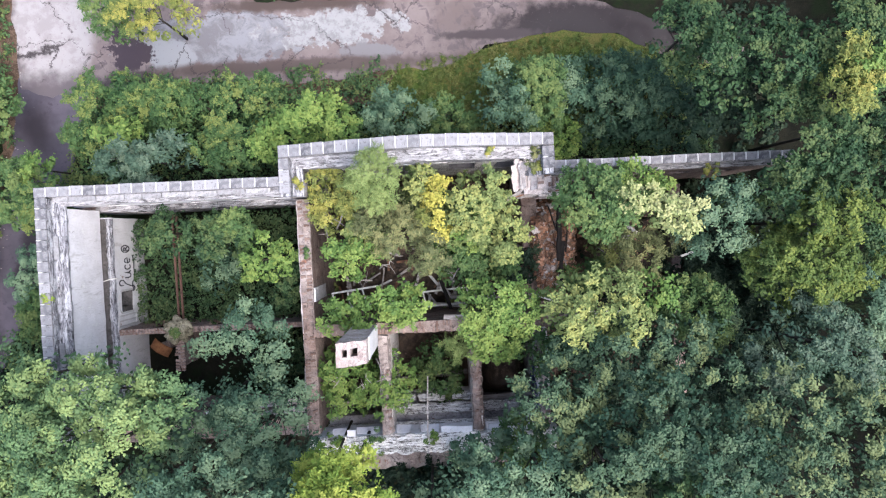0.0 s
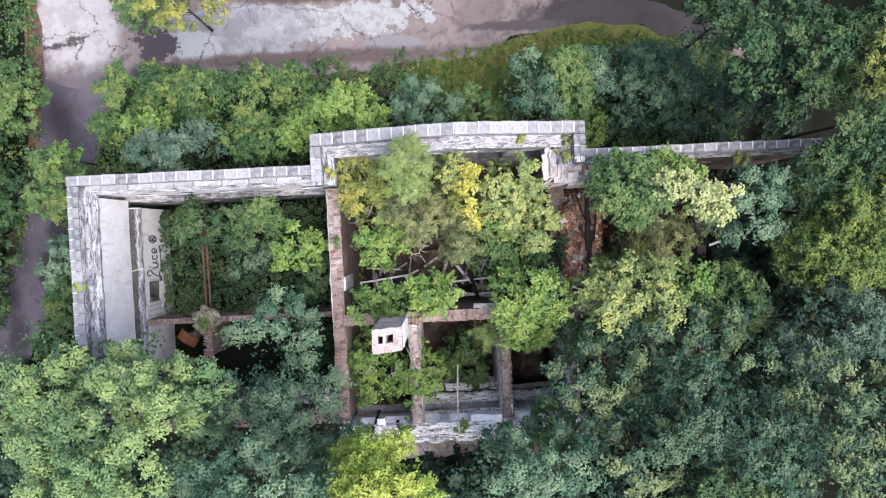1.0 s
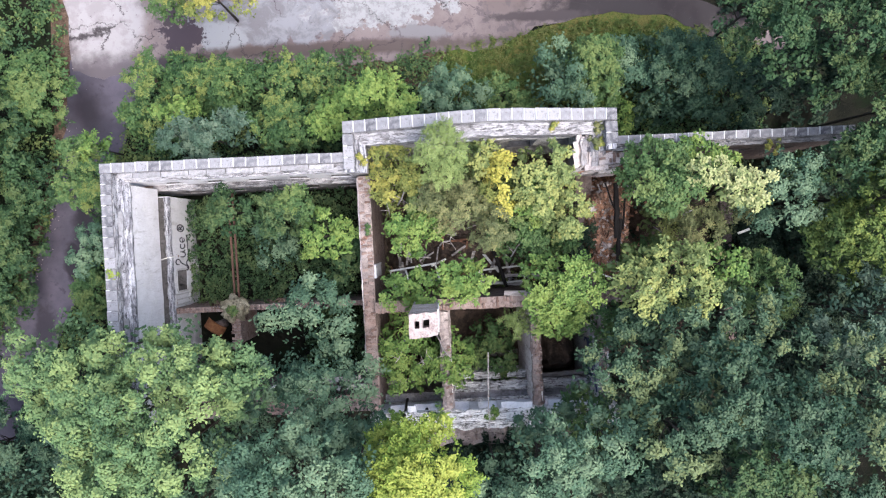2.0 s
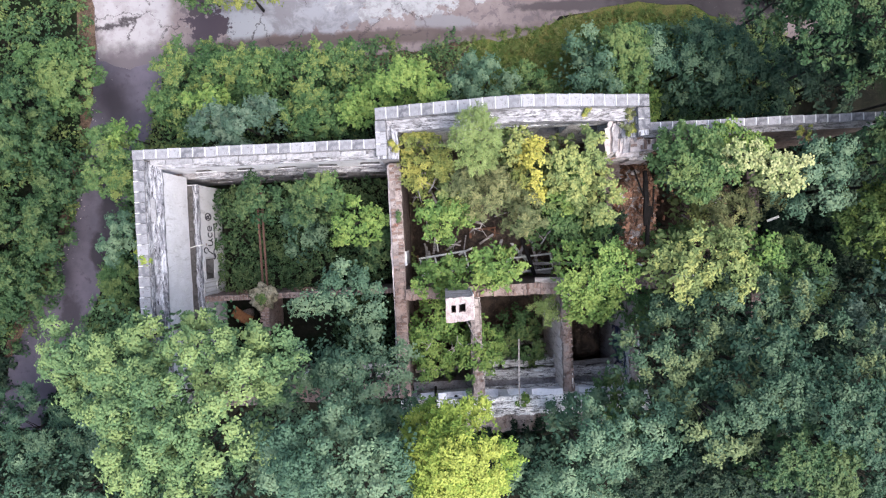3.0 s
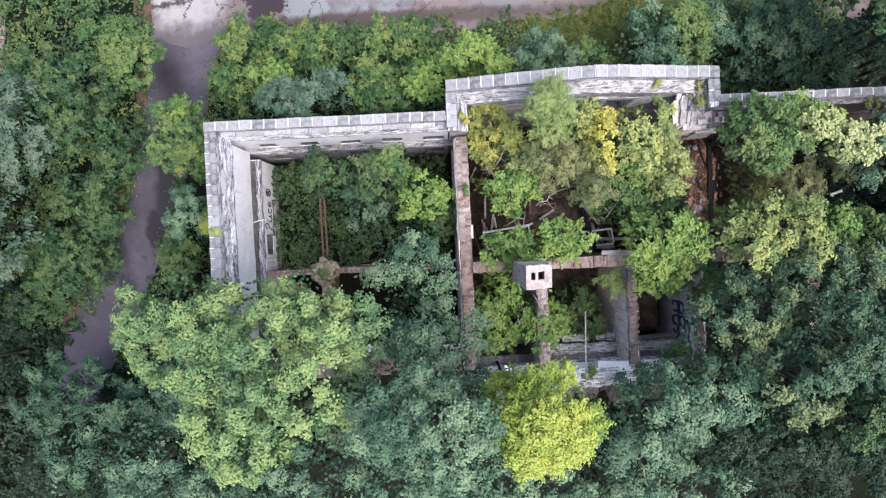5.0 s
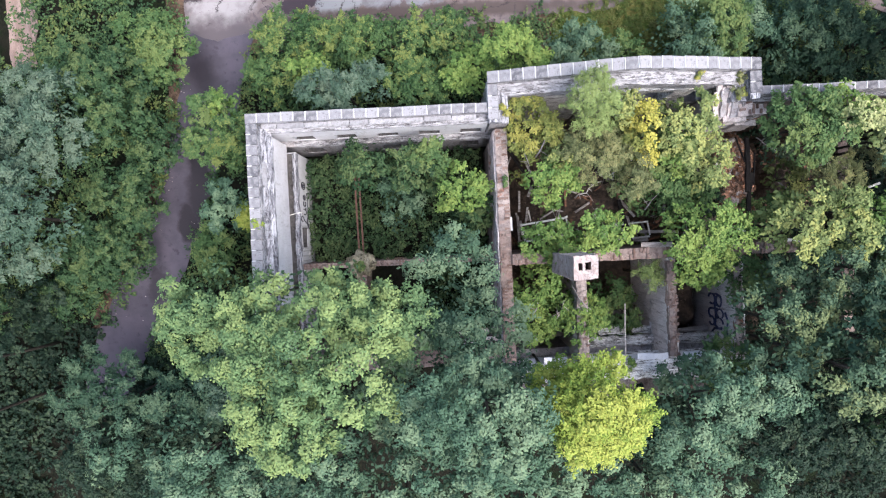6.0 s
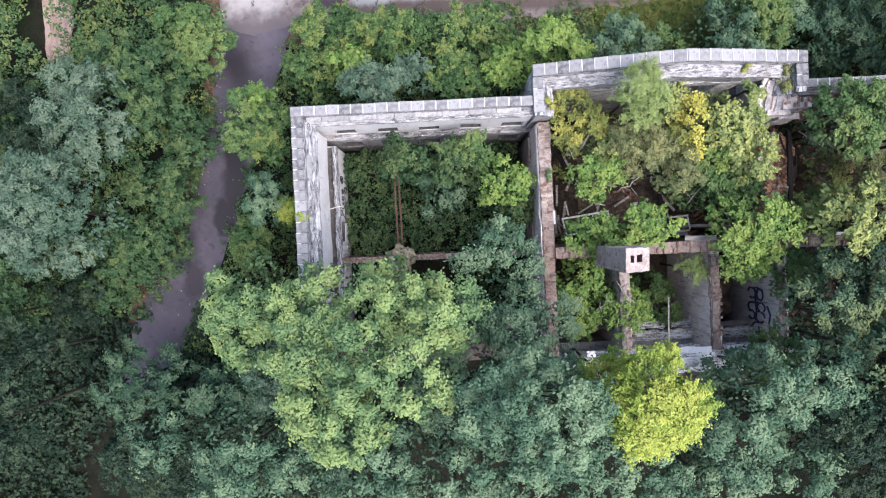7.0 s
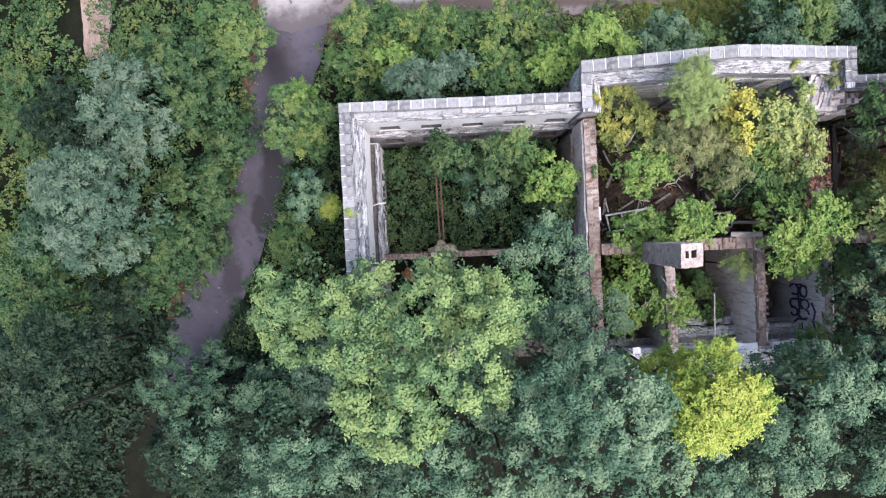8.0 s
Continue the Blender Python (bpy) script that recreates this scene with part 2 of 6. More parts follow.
_c = YARD.mix(YARD.blot(-18.9, 7.3, 3.0, 1.15, 0.45, 0.9, 0.9), _c, (0.099, 0.084, 0.093))
_c = YARD.mix(YARD.blot(-14.7, 9.3, 1.05, 0.75, 0.1, 1.5, 2.0), _c, (0.047, 0.036, 0.046))
_c = YARD.mix(YARD.blot(-15.0, 10.4, 0.8, 0.45, 0.12, 2.2, 1.6), _c, (0.053, 0.042, 0.048))
_c = YARD.mix(YARD.blot(-14.6, 8.1, 1.7, 0.35, 0.2, 0.9, 1.1), _c, (0.057, 0.047, 0.052))
_c = YARD.mix(YARD.blot(-6.5, 8.4, 7.5, 0.35, 0.4, 0.8, 0.9), _c, (0.081, 0.062, 0.060))
_c = YARD.mix(YARD.blot(-7.0, 11.4, 4.0, 0.35, 0.4, 0.8, 0.9), _c, (0.067, 0.050, 0.047))
_c = YARD.mix(YARD.blot(9.2, 9.7, 6.0, 1.3, 0.3, 0.9, 0.7), _c, (0.033, 0.027, 0.030))
_c = YARD.mix(YARD.blot(2.8, 9.5, 2.4, 0.25, 0.3, 1.0, 1.0), _c, (0.057, 0.046, 0.050))
_c = YARD.mix(YARD.span(YARD.noise(5.0, 9, 0.75, None, 0.8), 0.62, 0.66), _c, (0.081, 0.067, 0.074))
_v = YARD.put("ShaderNodeTexVoronoi", Scale=0.33)
_v.feature = "DISTANCE_TO_EDGE"
_w = YARD.put("ShaderNodeVectorMath")
_w.operation = "MULTIPLY"
_w.inputs[1].default_value = (1.6, 1.6, 0.0)
_nz = YARD.put("ShaderNodeTexNoise", Scale=1.1, Detail=7.0, Roughness=0.7)
YARD.join(YARD.coord, _nz.inputs[0])
YARD.join(_nz.outputs["Color"], _w.inputs[0])
_ad = YARD.put("ShaderNodeVectorMath")
YARD.join(YARD.coord, _ad.inputs[0])
YARD.join(_w.outputs[0], _ad.inputs[1])
YARD.join(_ad.outputs[0], _v.inputs["Vector"])
_c = YARD.mix(YARD.sums("MULTIPLY", YARD.span(_v.outputs["Distance"], 0.0, 0.012, 1.0, 0.0), YARD.span(YARD.noise(0.5, 3), 0.45, 0.55)), _c, (0.040, 0.033, 0.036))
YARD.relief(YARD.noise(18, 8, 0.75), 0.35, 0.015)
YARD = YARD.done(_c, YARD.span(YARD.noise(0.6, 4), 0.4, 0.6, 0.4, 0.75))

DIRT = Nodes("pinkish_brick_dust_path", 0.95, 0.1)
_c = DIRT.mix(DIRT.span(DIRT.noise(1.0, 8, 0.7, (3, 0.6, 1)), 0.4, 0.6), (0.33, 0.245, 0.225), (0.235, 0.17, 0.15))
_c = DIRT.mix(DIRT.span(DIRT.noise(16, 6, 0.75, (1.5, 0.7, 1)), 0.55, 0.68), _c, (0.12, 0.09, 0.07))
DIRT.relief(DIRT.noise(14, 8, 0.75), 0.6, 0.03)
DIRT = DIRT.done(_c)

LITTER = Nodes("brown_leaf_litter", 0.95, 0.1)
_c = LITTER.mix(LITTER.span(LITTER.noise(2.5, 8, 0.75), 0.4, 0.6), (0.05, 0.034, 0.026), (0.11, 0.075, 0.055))
_c = LITTER.mix(LITTER.span(LITTER.noise(17, 6, 0.75), 0.55, 0.66), _c, (0.17, 0.12, 0.09))
LITTER.relief(LITTER.noise(20, 8, 0.75), 0.8, 0.03)
LITTER = LITTER.done(_c)

PLASTER = plaster_mat("whitewashed_plaster", (0.76, 0.745, 0.79), (0.66, 0.645, 0.68), (0.33, 0.305, 0.31), 0.1, 0.03, (1.6, 1.6, 0.3))
PLASTER_GREY = plaster_mat("weathered_grey_plaster", (0.45, 0.43, 0.455), (0.35, 0.325, 0.34), (0.16, 0.14, 0.14), 0.45, 0.14, (1.9, 1.9, 0.32))
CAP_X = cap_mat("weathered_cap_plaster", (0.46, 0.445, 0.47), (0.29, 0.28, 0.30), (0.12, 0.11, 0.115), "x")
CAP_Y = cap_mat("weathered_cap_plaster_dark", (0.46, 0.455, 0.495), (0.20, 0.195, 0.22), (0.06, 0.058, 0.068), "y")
STONE = plaster_mat("dark_stone_sill", (0.13, 0.12, 0.12), (0.085, 0.078, 0.078), (0.04, 0.037, 0.036), 0.5)
RUIN = plaster_mat("broken_plaster_over_brick", (0.70, 0.64, 0.64), (0.55, 0.47, 0.455), (0.21, 0.155, 0.145), 0.32, 0.26, (3.0, 3.0, 0.5))
SCREED = plaster_mat("crumbling_brown_grey_screed", (0.38, 0.325, 0.31), (0.27, 0.215, 0.20), (0.12, 0.095, 0.09), 0.45, 0.25)
ROOM = plaster_mat("streaked_room_plaster", (0.86, 0.82, 0.81), (0.74, 0.685, 0.675), (0.30, 0.25, 0.235), 0.36, 0.13, (2.8, 2.8, 0.2))
LEDGE = cap_mat("cracked_pale_ledge", (0.84, 0.81, 0.80), (0.60, 0.57, 0.56), (0.12, 0.105, 0.10), "x")
TILE = Nodes("cement_coping_tile", 0.8, 0.3)
_r = TILE.tree.nodes.new("ShaderNodeObjectInfo")
_g = TILE.put("ShaderNodeTexNoise", Scale=0.42, Detail=2.0)
TILE.join(_r.outputs["Location"], _g.inputs[0])
_t = TILE.sums("ADD", TILE.sums("MULTIPLY", _r.outputs["Random"], 0.45), _g.outputs["Fac"])
_c = TILE.mix(TILE.span(_t, 0.45, 0.95), (0.085, 0.083, 0.095), (0.265, 0.256, 0.275))
_c = TILE.mix(TILE.sums("MULTIPLY", TILE.span(TILE.noise(5.5, 9, 0.82), 0.46, 0.58), 0.7), _c, (0.31, 0.30, 0.315))
_c = TILE.mix(TILE.sums("MULTIPLY", TILE.span(TILE.noise(11, 9, 0.82), 0.53, 0.6), 0.8), _c, (0.085, 0.08, 0.085))
TILE.relief(TILE.noise(22, 7, 0.75), 0.5, 0.01)
TILE = TILE.done(_c)
SLAB = Nodes("pale_cement_slab", 0.85, 0.25)
_r = SLAB.tree.nodes.new("ShaderNodeObjectInfo").outputs["Random"]
_c = SLAB.mix(_r, (0.21, 0.205, 0.222), (0.36, 0.352, 0.372))
_c = SLAB.mix(SLAB.sums("MULTIPLY", SLAB.span(SLAB.noise(4.5, 9, 0.8), 0.48, 0.6), 0.7), _c, (0.17, 0.165, 0.175))
_c = SLAB.mix(SLAB.sums("MULTIPLY", SLAB.span(SLAB.noise(15, 8, 0.8), 0.54, 0.62), 0.7), _c, (0.08, 0.077, 0.082))
SLAB.relief(SLAB.noise(20, 8, 0.8), 0.6, 0.015)
SLAB = SLAB.done(_c)
JOINT = plaster_mat("white_mortar_joint", (0.602, 0.598, 0.611), (0.533, 0.525, 0.533), (0.344, 0.327, 0.318), 0.1)
BRICK = brick_mat("old_red_brick", (0.13, 0.08, 0.066), (0.28, 0.20, 0.175), (0.42, 0.385, 0.37))
BRICK_RUBBLE = brick_mat("fallen_orange_brick", (0.20, 0.10, 0.066), (0.52, 0.28, 0.18), (0.52, 0.41, 0.35))
BRICK_DUST = plaster_mat("brick_dust_and_mortar", (0.36, 0.23, 0.17), (0.24, 0.14, 0.10), (0.08, 0.05, 0.04), 0.4)
BRICK_CORE = plaster_mat("brick_and_mortar_core", (0.22, 0.15, 0.13), (0.31, 0.25, 0.23), (0.09, 0.065, 0.058), 0.5)
CHIMNEY = plaster_mat("limewashed_brick", (0.43, 0.38, 0.375), (0.33, 0.265, 0.26), (0.17, 0.12, 0.115), 0.4, 0.28)
SOOT = plaster_mat("soot", (0.03, 0.026, 0.024), (0.02, 0.018, 0.017), (0.01, 0.01, 0.01), 0.3)
WOOD_GREY = wood_mat("weathered_grey_timber", (0.42, 0.39, 0.38), (0.20, 0.17, 0.16), (0.4, 3, 3))
WOOD_BLACK = wood_mat("charred_timber", (0.022, 0.019, 0.019), (0.01, 0.009, 0.009), (3, 0.4, 3))
WOOD_WHITE = wood_mat("peeling_white_paint", (0.74, 0.72, 0.70), (0.55, 0.52, 0.49))
WOOD_BROWN = wood_mat("bare_brown_twigs", (0.14, 0.10, 0.075), (0.07, 0.05, 0.04))
PANEL = plaster_mat("grey_white_panel", (0.62, 0.605, 0.63), (0.5, 0.485, 0.5), (0.25, 0.23, 0.235), 0.25)
MOUND = plaster_mat("mossy_mortar_rubble", (0.30, 0.27, 0.20), (0.19, 0.17, 0.11), (0.06, 0.05, 0.035), 0.45, 0.1)
WOOD_RED = wood_mat("reddish_brown_laths", (0.24, 0.125, 0.08), (0.11, 0.06, 0.042))
BARK = wood_mat("grey_brown_bark", (0.06, 0.052, 0.045), (0.03, 0.026, 0.022), (3, 3, 0.5))
RUST = wood_mat("rusty_steel", (0.115, 0.066, 0.05), (0.06, 0.038, 0.031), (3, 0.5, 3))
PAINT = Nodes("black_spray_paint", 0.6).done((0.035, 0.032, 0.045))
PAINT_BLUE = Nodes("blue_black_spray_paint", 0.6).done((0.035, 0.04, 0.10))
RUBBLE = Nodes("dark_rubble_and_litter", 0.95, 0.15)
_c = RUBBLE.mix(RUBBLE.span(RUBBLE.noise(2.2, 8, 0.72), 0.4, 0.62), (0.054, 0.042, 0.035), (0.115, 0.082, 0.064))
_c = RUBBLE.mix(RUBBLE.span(RUBBLE.noise(7, 7, 0.75), 0.58, 0.68), _c, (0.23, 0.16, 0.12))
RUBBLE.relief(RUBBLE.noise(8, 9, 0.75), 1.0, 0.08)
RUBBLE = RUBBLE.done(_c)


# ---- mesh helpers ----
def mesh_from(name, verts, faces, material, smooth=False):
    me = bpy.data.meshes.new(name)
    me.from_pydata([tuple(v) for v in verts], [], faces)
    me.materials.append(material)
    if smooth:
        for p in me.polygons:
            p.use_smooth = True
    return me


def part(name, bm, material, parent=None, label="", smooth=False):
    me = bpy.data.meshes.new(name)
    bmesh.ops.recalc_face_normals(bm, faces=bm.faces)
    bm.to_mesh(me)
    bm.free()
    me.materials.append(material)
    if smooth:
        for p in me.polygons:
            p.use_smooth = True
    ob = new(name, me)
    ob.parent = parent
    if label:
        ob["label"] = label
    return ob


def box(bm, x0, x1, y0, y1, z0, z1, bevel=0.0):
    r = bmesh.ops.create_cube(bm, size=1, matrix=Matrix.Translation(((x0 + x1) / 2, (y0 + y1) / 2, (z0 + z1) / 2)) @ Matrix.Diagonal((x1 - x0, y1 - y0, z1 - z0, 1)))
    if bevel:
        es = list({e for v in r["verts"] for e in v.link_edges})
        bmesh.ops.bevel(bm, geom=es, offset=bevel, segments=1, affect="EDGES")


def bar(bm, a, b, w, h):
    """A squared timber from a to b."""
    a, b = Vector(a), Vector(b)
    m = Matrix.Translation((a + b) / 2) @ (b - a).to_track_quat("X", "Z").to_matrix().to_4x4()
    r = bmesh.ops.create_cube(bm, size=1, matrix=m @ Matrix.Diagonal(((b - a).length, w, h, 1)))
    es = list({e for v in r["verts"] for e in v.link_edges})
    bmesh.ops.bevel(bm, geom=es, offset=min(w, h) * 0.12, segments=1, affect="EDGES")


def tube(bm, pts, radii, sides=7):
    rings = []
    for i, p in enumerate(pts):
        p = Vector(p)
        d = (Vector(pts[min(i + 1, len(pts) - 1)]) - Vector(pts[max(i - 1, 0)])).normalized()
        q = d.to_track_quat("Z", "Y")
        rings.append([bm.verts.new(p + q @ Vector((math.cos(k * 2 * math.pi / sides), math.sin(k * 2 * math.pi / sides), 0)) * radii[i]) for k in range(sides)])
    for r0, r1 in zip(rings, rings[1:]):
        for k in range(sides):
            bm.faces.new((r0[k], r0[(k + 1) % sides], r1[(k + 1) % sides], r1[k]))
    bm.faces.new(rings[0][::-1])
    bm.faces.new(rings[-1])


def rough_box(bm, x0, x1, y0, y1, z0, z1, step=0.35, jitter=0.02, top=0.0):
    """A masonry block with uneven faces; top: how ragged its upper edge is."""
    r = bmesh.ops.create_cube(bm, size=1)
    vs = r["verts"]
    for v in vs:
        v.co = Vector(((x0 + x1) / 2 + v.co.x * (x1 - x0), (y0 + y1) / 2 + v.co.y * (y1 - y0), (z0 + z1) / 2 + v.co.z * (z1 - z0)))
    fs = list({f for v in vs for f in v.link_faces})
    for axis, size in ((0, x1 - x0), (1, y1 - y0), (2, z1 - z0)):
        lo = (x0, y0, z0)[axis]
        for k in range(1, max(1, int(size / step))):
            n = Vector((0, 0, 0))
            n[axis] = 1
            co = Vector((0, 0, 0))
            co[axis] = lo + size * k / max(1, int(size / step))
            geom = list({g for f in fs if f.is_valid for g in (f, *f.edges, *f.verts)})
            out = bmesh.ops.bisect_plane(bm, geom=geom, plane_co=co, plane_no=n)
            fs = [g for g in out["geom"] if isinstance(g, bmesh.types.BMFace)]
    for v in {v for f in fs for v in f.verts}:
        n = noise.noise_vector(v.co * 1.7) * jitter * 1.5 + noise.noise_vector(v.co * 6) * jitter
        if abs(v.co.z - z1) < 1e-4:
            n.z += top * noise.noise(v.co * 1.3) * 1.5
        v.co += n


def wall_blocks(axis, a0, a1, t0, t1, z0, z1, holes):
    """Blocks of a wall along an axis between z0 and z1, left open at the holes (a, b, low, high)."""
    out, a = [], a0
    for h0, h1, lo, hi in sorted(holes):
        out += [(a, h0, z0, z1), (h0, h1, z0, lo), (h0, h1, hi, z1)]
        a = h1
    out.append((a, a1, z0, z1))
    for p, q, lo, hi in out:
        if q - p > 0.01 and hi - lo > 0.01:
            yield (p, q, t0, t1, lo, hi) if axis == "x" else (t0, t1, p, q, lo, hi)


def wall(name, axis, a0, a1, t0, t1, z0, z1, material, holes=(), label="", jitter=0.015, top=0.0, step=0.45):
    bm = bmesh.new()
    for b in wall_blocks(axis, a0, a1, t0, t1, z0, z1, holes):
        rough_box(bm, *b, step=step, jitter=jitter, top=top if b[5] == z1 else 0)
    ob = part(name, bm, material)
    return tagged(ob, label, "wall", kind="structure")


def sweep(name, axis, a0, a1, profile, material, step=0.2, jitter=0.02, lift=None, parent=None, label=""):
    """A profile of (across, z) drawn along an axis, uneven like old plaster."""
    n = max(2, int(abs(a1 - a0) / step))
    verts, faces, k = [], [], len(profile)
    for i in range(n + 1):
        a = a0 + (a1 - a0) * i / n
        up = lift(a) if lift else 0
        for c, z in profile:
            p = Vector((a, c, z + up) if axis == "x" else (c, a, z + up))
            verts.append(p + noise.noise_vector(p * 2.3) * jitter + noise.noise_vector(p * 8) * jitter * 0.7)
    for i in range(n):
        for j in range(k):
            faces.append((i * k + j, i * k + (j + 1) % k, (i + 1) * k + (j + 1) % k, (i + 1) * k + j))
    faces += [tuple(range(k))[::-1], tuple(range(n * k, n * k + k))]
    ob = new(name, mesh_from(name, verts, faces, material))
    ob.parent = parent
    if label:
        ob["label"] = label
    return ob


def sheet(name, outline, z, material, label, category, wobble=0.15, cuts=6, depth=0.04):
    """A flat piece of ground with a ragged outline and a thin edge."""
    pts = []
    for i, (x, y) in enumerate(outline):
        x1, y1 = outline[(i + 1) % len(outline)]
        for k in range(cuts):
            p = Vector((x + (x1 - x) * k / cuts, y + (y1 - y) * k / cuts, 0))
            pts.append(p + noise.noise_vector(p * 0.9) * wobble * 1.6 + noise.noise_vector(p * 3.1) * wobble)
    bm = bmesh.new()
    f = bm.faces.new([bm.verts.new((p.x, p.y, z)) for p in pts])
    if f.normal.z < 0:
        f.normal_flip()
    low = bmesh.ops.extrude_face_region(bm, geom=[f])
    for v in low["geom"]:
        if isinstance(v, bmesh.types.BMVert):
            v.co.z -= depth
    bmesh.ops.triangulate(bm, faces=[g for g in bm.faces if len(g.verts) > 4])
    return tagged(part(name, bm, material), label, category, kind="structure")


# ---- foliage ----
def leaf_mesh(name, centres, radii, leaf, width, count, material, rng, flat=0.75, up=0.3, puff_tone=None, lumps=7, loose=0.44, spray=0.0):
    """Puffs of folded leaves round the centres: each puff a dome of small rosettes, paler at the shoots' tips and
    towards the top, dome shading put into the tone.
    """
    centres, radii = np.asarray(centres, float), np.asarray(radii, float)
    k = np.maximum(8, count * (radii / radii.mean()) ** 2).astype(int)
    c, r = np.repeat(centres, k, 0), np.repeat(radii, k)
    n, m = len(c), len(centres)
    # every rosette points its own way out of the puff
    hz = np.clip((np.arange(lumps) + 0.5) / lumps * 1.25 - 0.25 + rng.uniform(-0.1, 0.1, (m, lumps)), -0.35, 0.98)
    ha = rng.uniform(0, 6.3, (m, 1)) + np.arange(lumps) * 2.4 + rng.normal(0, 0.35, (m, lumps))
    hs = np.sqrt(1 - hz ** 2)
    heads = np.stack([hs * np.cos(ha), hs * np.sin(ha), hz], 2)
    reach = rng.uniform(0.68, 1.28, (m, lumps))
    which, puff = rng.integers(0, lumps, n), np.repeat(np.arange(m), k)
    head = heads[puff, which]
    off = rng.normal(0, loose, (n, 3))
    off -= head * np.sum(off * head, 1)[:, None]
    far = np.linalg.norm(off, axis=1)
    d = head + off
    d /= np.linalg.norm(d, axis=1)[:, None]
    bulge = reach[puff, which] * (1.02 - 0.5 * np.minimum(far, 0.9) ** 2) * rng.uniform(0.8, 1.08, n)
    p = c + d * (r * bulge)[:, None] * np.array([1, 1, flat])
    # part of the leaves stand along shoots that stick out of the puff
    out = rng.random(n) < spray
    run = rng.uniform(0.3, 1.0, n)
    shoot = c + head * (r * (0.25 + 1.15 * run) * reach[puff, which])[:, None] * np.array([1, 1, 0.85]) - np.array([0, 0, 0.12]) * (r * run ** 2)[:, None] + rng.normal(0, 1, (n, 3)) * (0.075 - 0.04 * run)[:, None]
    p = np.where(out[:, None], shoot, p)
    # leaves lie like tiles on their rosette and fan out from its middle
    nor = d * (0.85 - up) + off * 0.4 + np.array([0, 0, up + 0.2]) + rng.normal(0, 0.16, (n, 3))
    nor = np.where(out[:, None], head * 0.25 + np.array([0, 0, 0.8]) + rng.normal(0, 0.22, (n, 3)), nor)
    nor /= np.linalg.norm(nor, axis=1)[:, None]
    axis = off / (far[:, None] + 1e-6) + d * np.array([0.6, 0.6, 0.1]) + rng.normal(0, 0.3, (n, 3)) - np.array([0, 0, 0.15])
    axis = np.where(out[:, None], head * 0.9 + rng.normal(0, 0.6, (n, 3)), axis)
    axis -= nor * np.sum(axis * nor, 1)[:, None]
    axis /= np.linalg.norm(axis, axis=1)[:, None] + 1e-9
    side = np.cross(nor, axis)
    L = (leaf * rng.uniform(0.7, 1.25, n))[:, None]
    W = (width * rng.uniform(0.75, 1.2, n))[:, None]
    base, tip = p - axis * L * 0.5, p + axis * L * 0.5 - nor * L * 0.12
    mid = p - axis * L * 0.02 + nor * W * 0.10
    v = np.stack([base, mid + side * W * 0.5, tip, mid - side * W * 0.5], 1).reshape(-1, 3)
    me = bpy.data.meshes.new(name)
    me.vertices.add(4 * n)
    me.vertices.foreach_set("co", v.ravel())
    me.loops.add(4 * n)
    me.loops.foreach_set("vertex_index", np.arange(4 * n, dtype=np.int32))
    me.polygons.add(n)
    me.polygons.foreach_set("loop_start", np.arange(0, 4 * n, 4, dtype=np.int32))
    tone = rng.uniform(0, 1, m) if puff_tone is None else np.clip(np.asarray(puff_tone) + rng.normal(0, 0.26, m), -0.2, 1.2)
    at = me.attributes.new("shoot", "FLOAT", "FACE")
    # paler young tips; lighter rosette tops put dome shading into the tone
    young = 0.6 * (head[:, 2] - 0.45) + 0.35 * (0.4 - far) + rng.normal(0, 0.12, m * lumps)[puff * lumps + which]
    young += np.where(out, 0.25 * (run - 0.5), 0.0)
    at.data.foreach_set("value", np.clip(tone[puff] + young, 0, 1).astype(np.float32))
    me.materials.append(material)
    me.update(calc_edges=True)
    return me


def scatter(rng, w, h, gap, tries=30):
    """Points over an ellipse, no two nearer than about gap."""
    cell, pts = {}, []
    for _ in range(int(tries * w * h * 3.2 / gap ** 2)):
        a, q = rng.uniform(0, 2 * np.pi), np.sqrt(rng.uniform(0, 1))
        x, y = w * q * np.cos(a), h * q * np.sin(a)
        i, j = int(x // gap), int(y // gap)
        if all((x - u) ** 2 + (y - v) ** 2 > gap * gap for di in (-1, 0, 1) for dj in (-1, 0, 1) for u, v in cell.get((i + di, j + dj), ())):
            cell.setdefault((i, j), []).append((x, y))
            pts.append((x, y))
    return pts


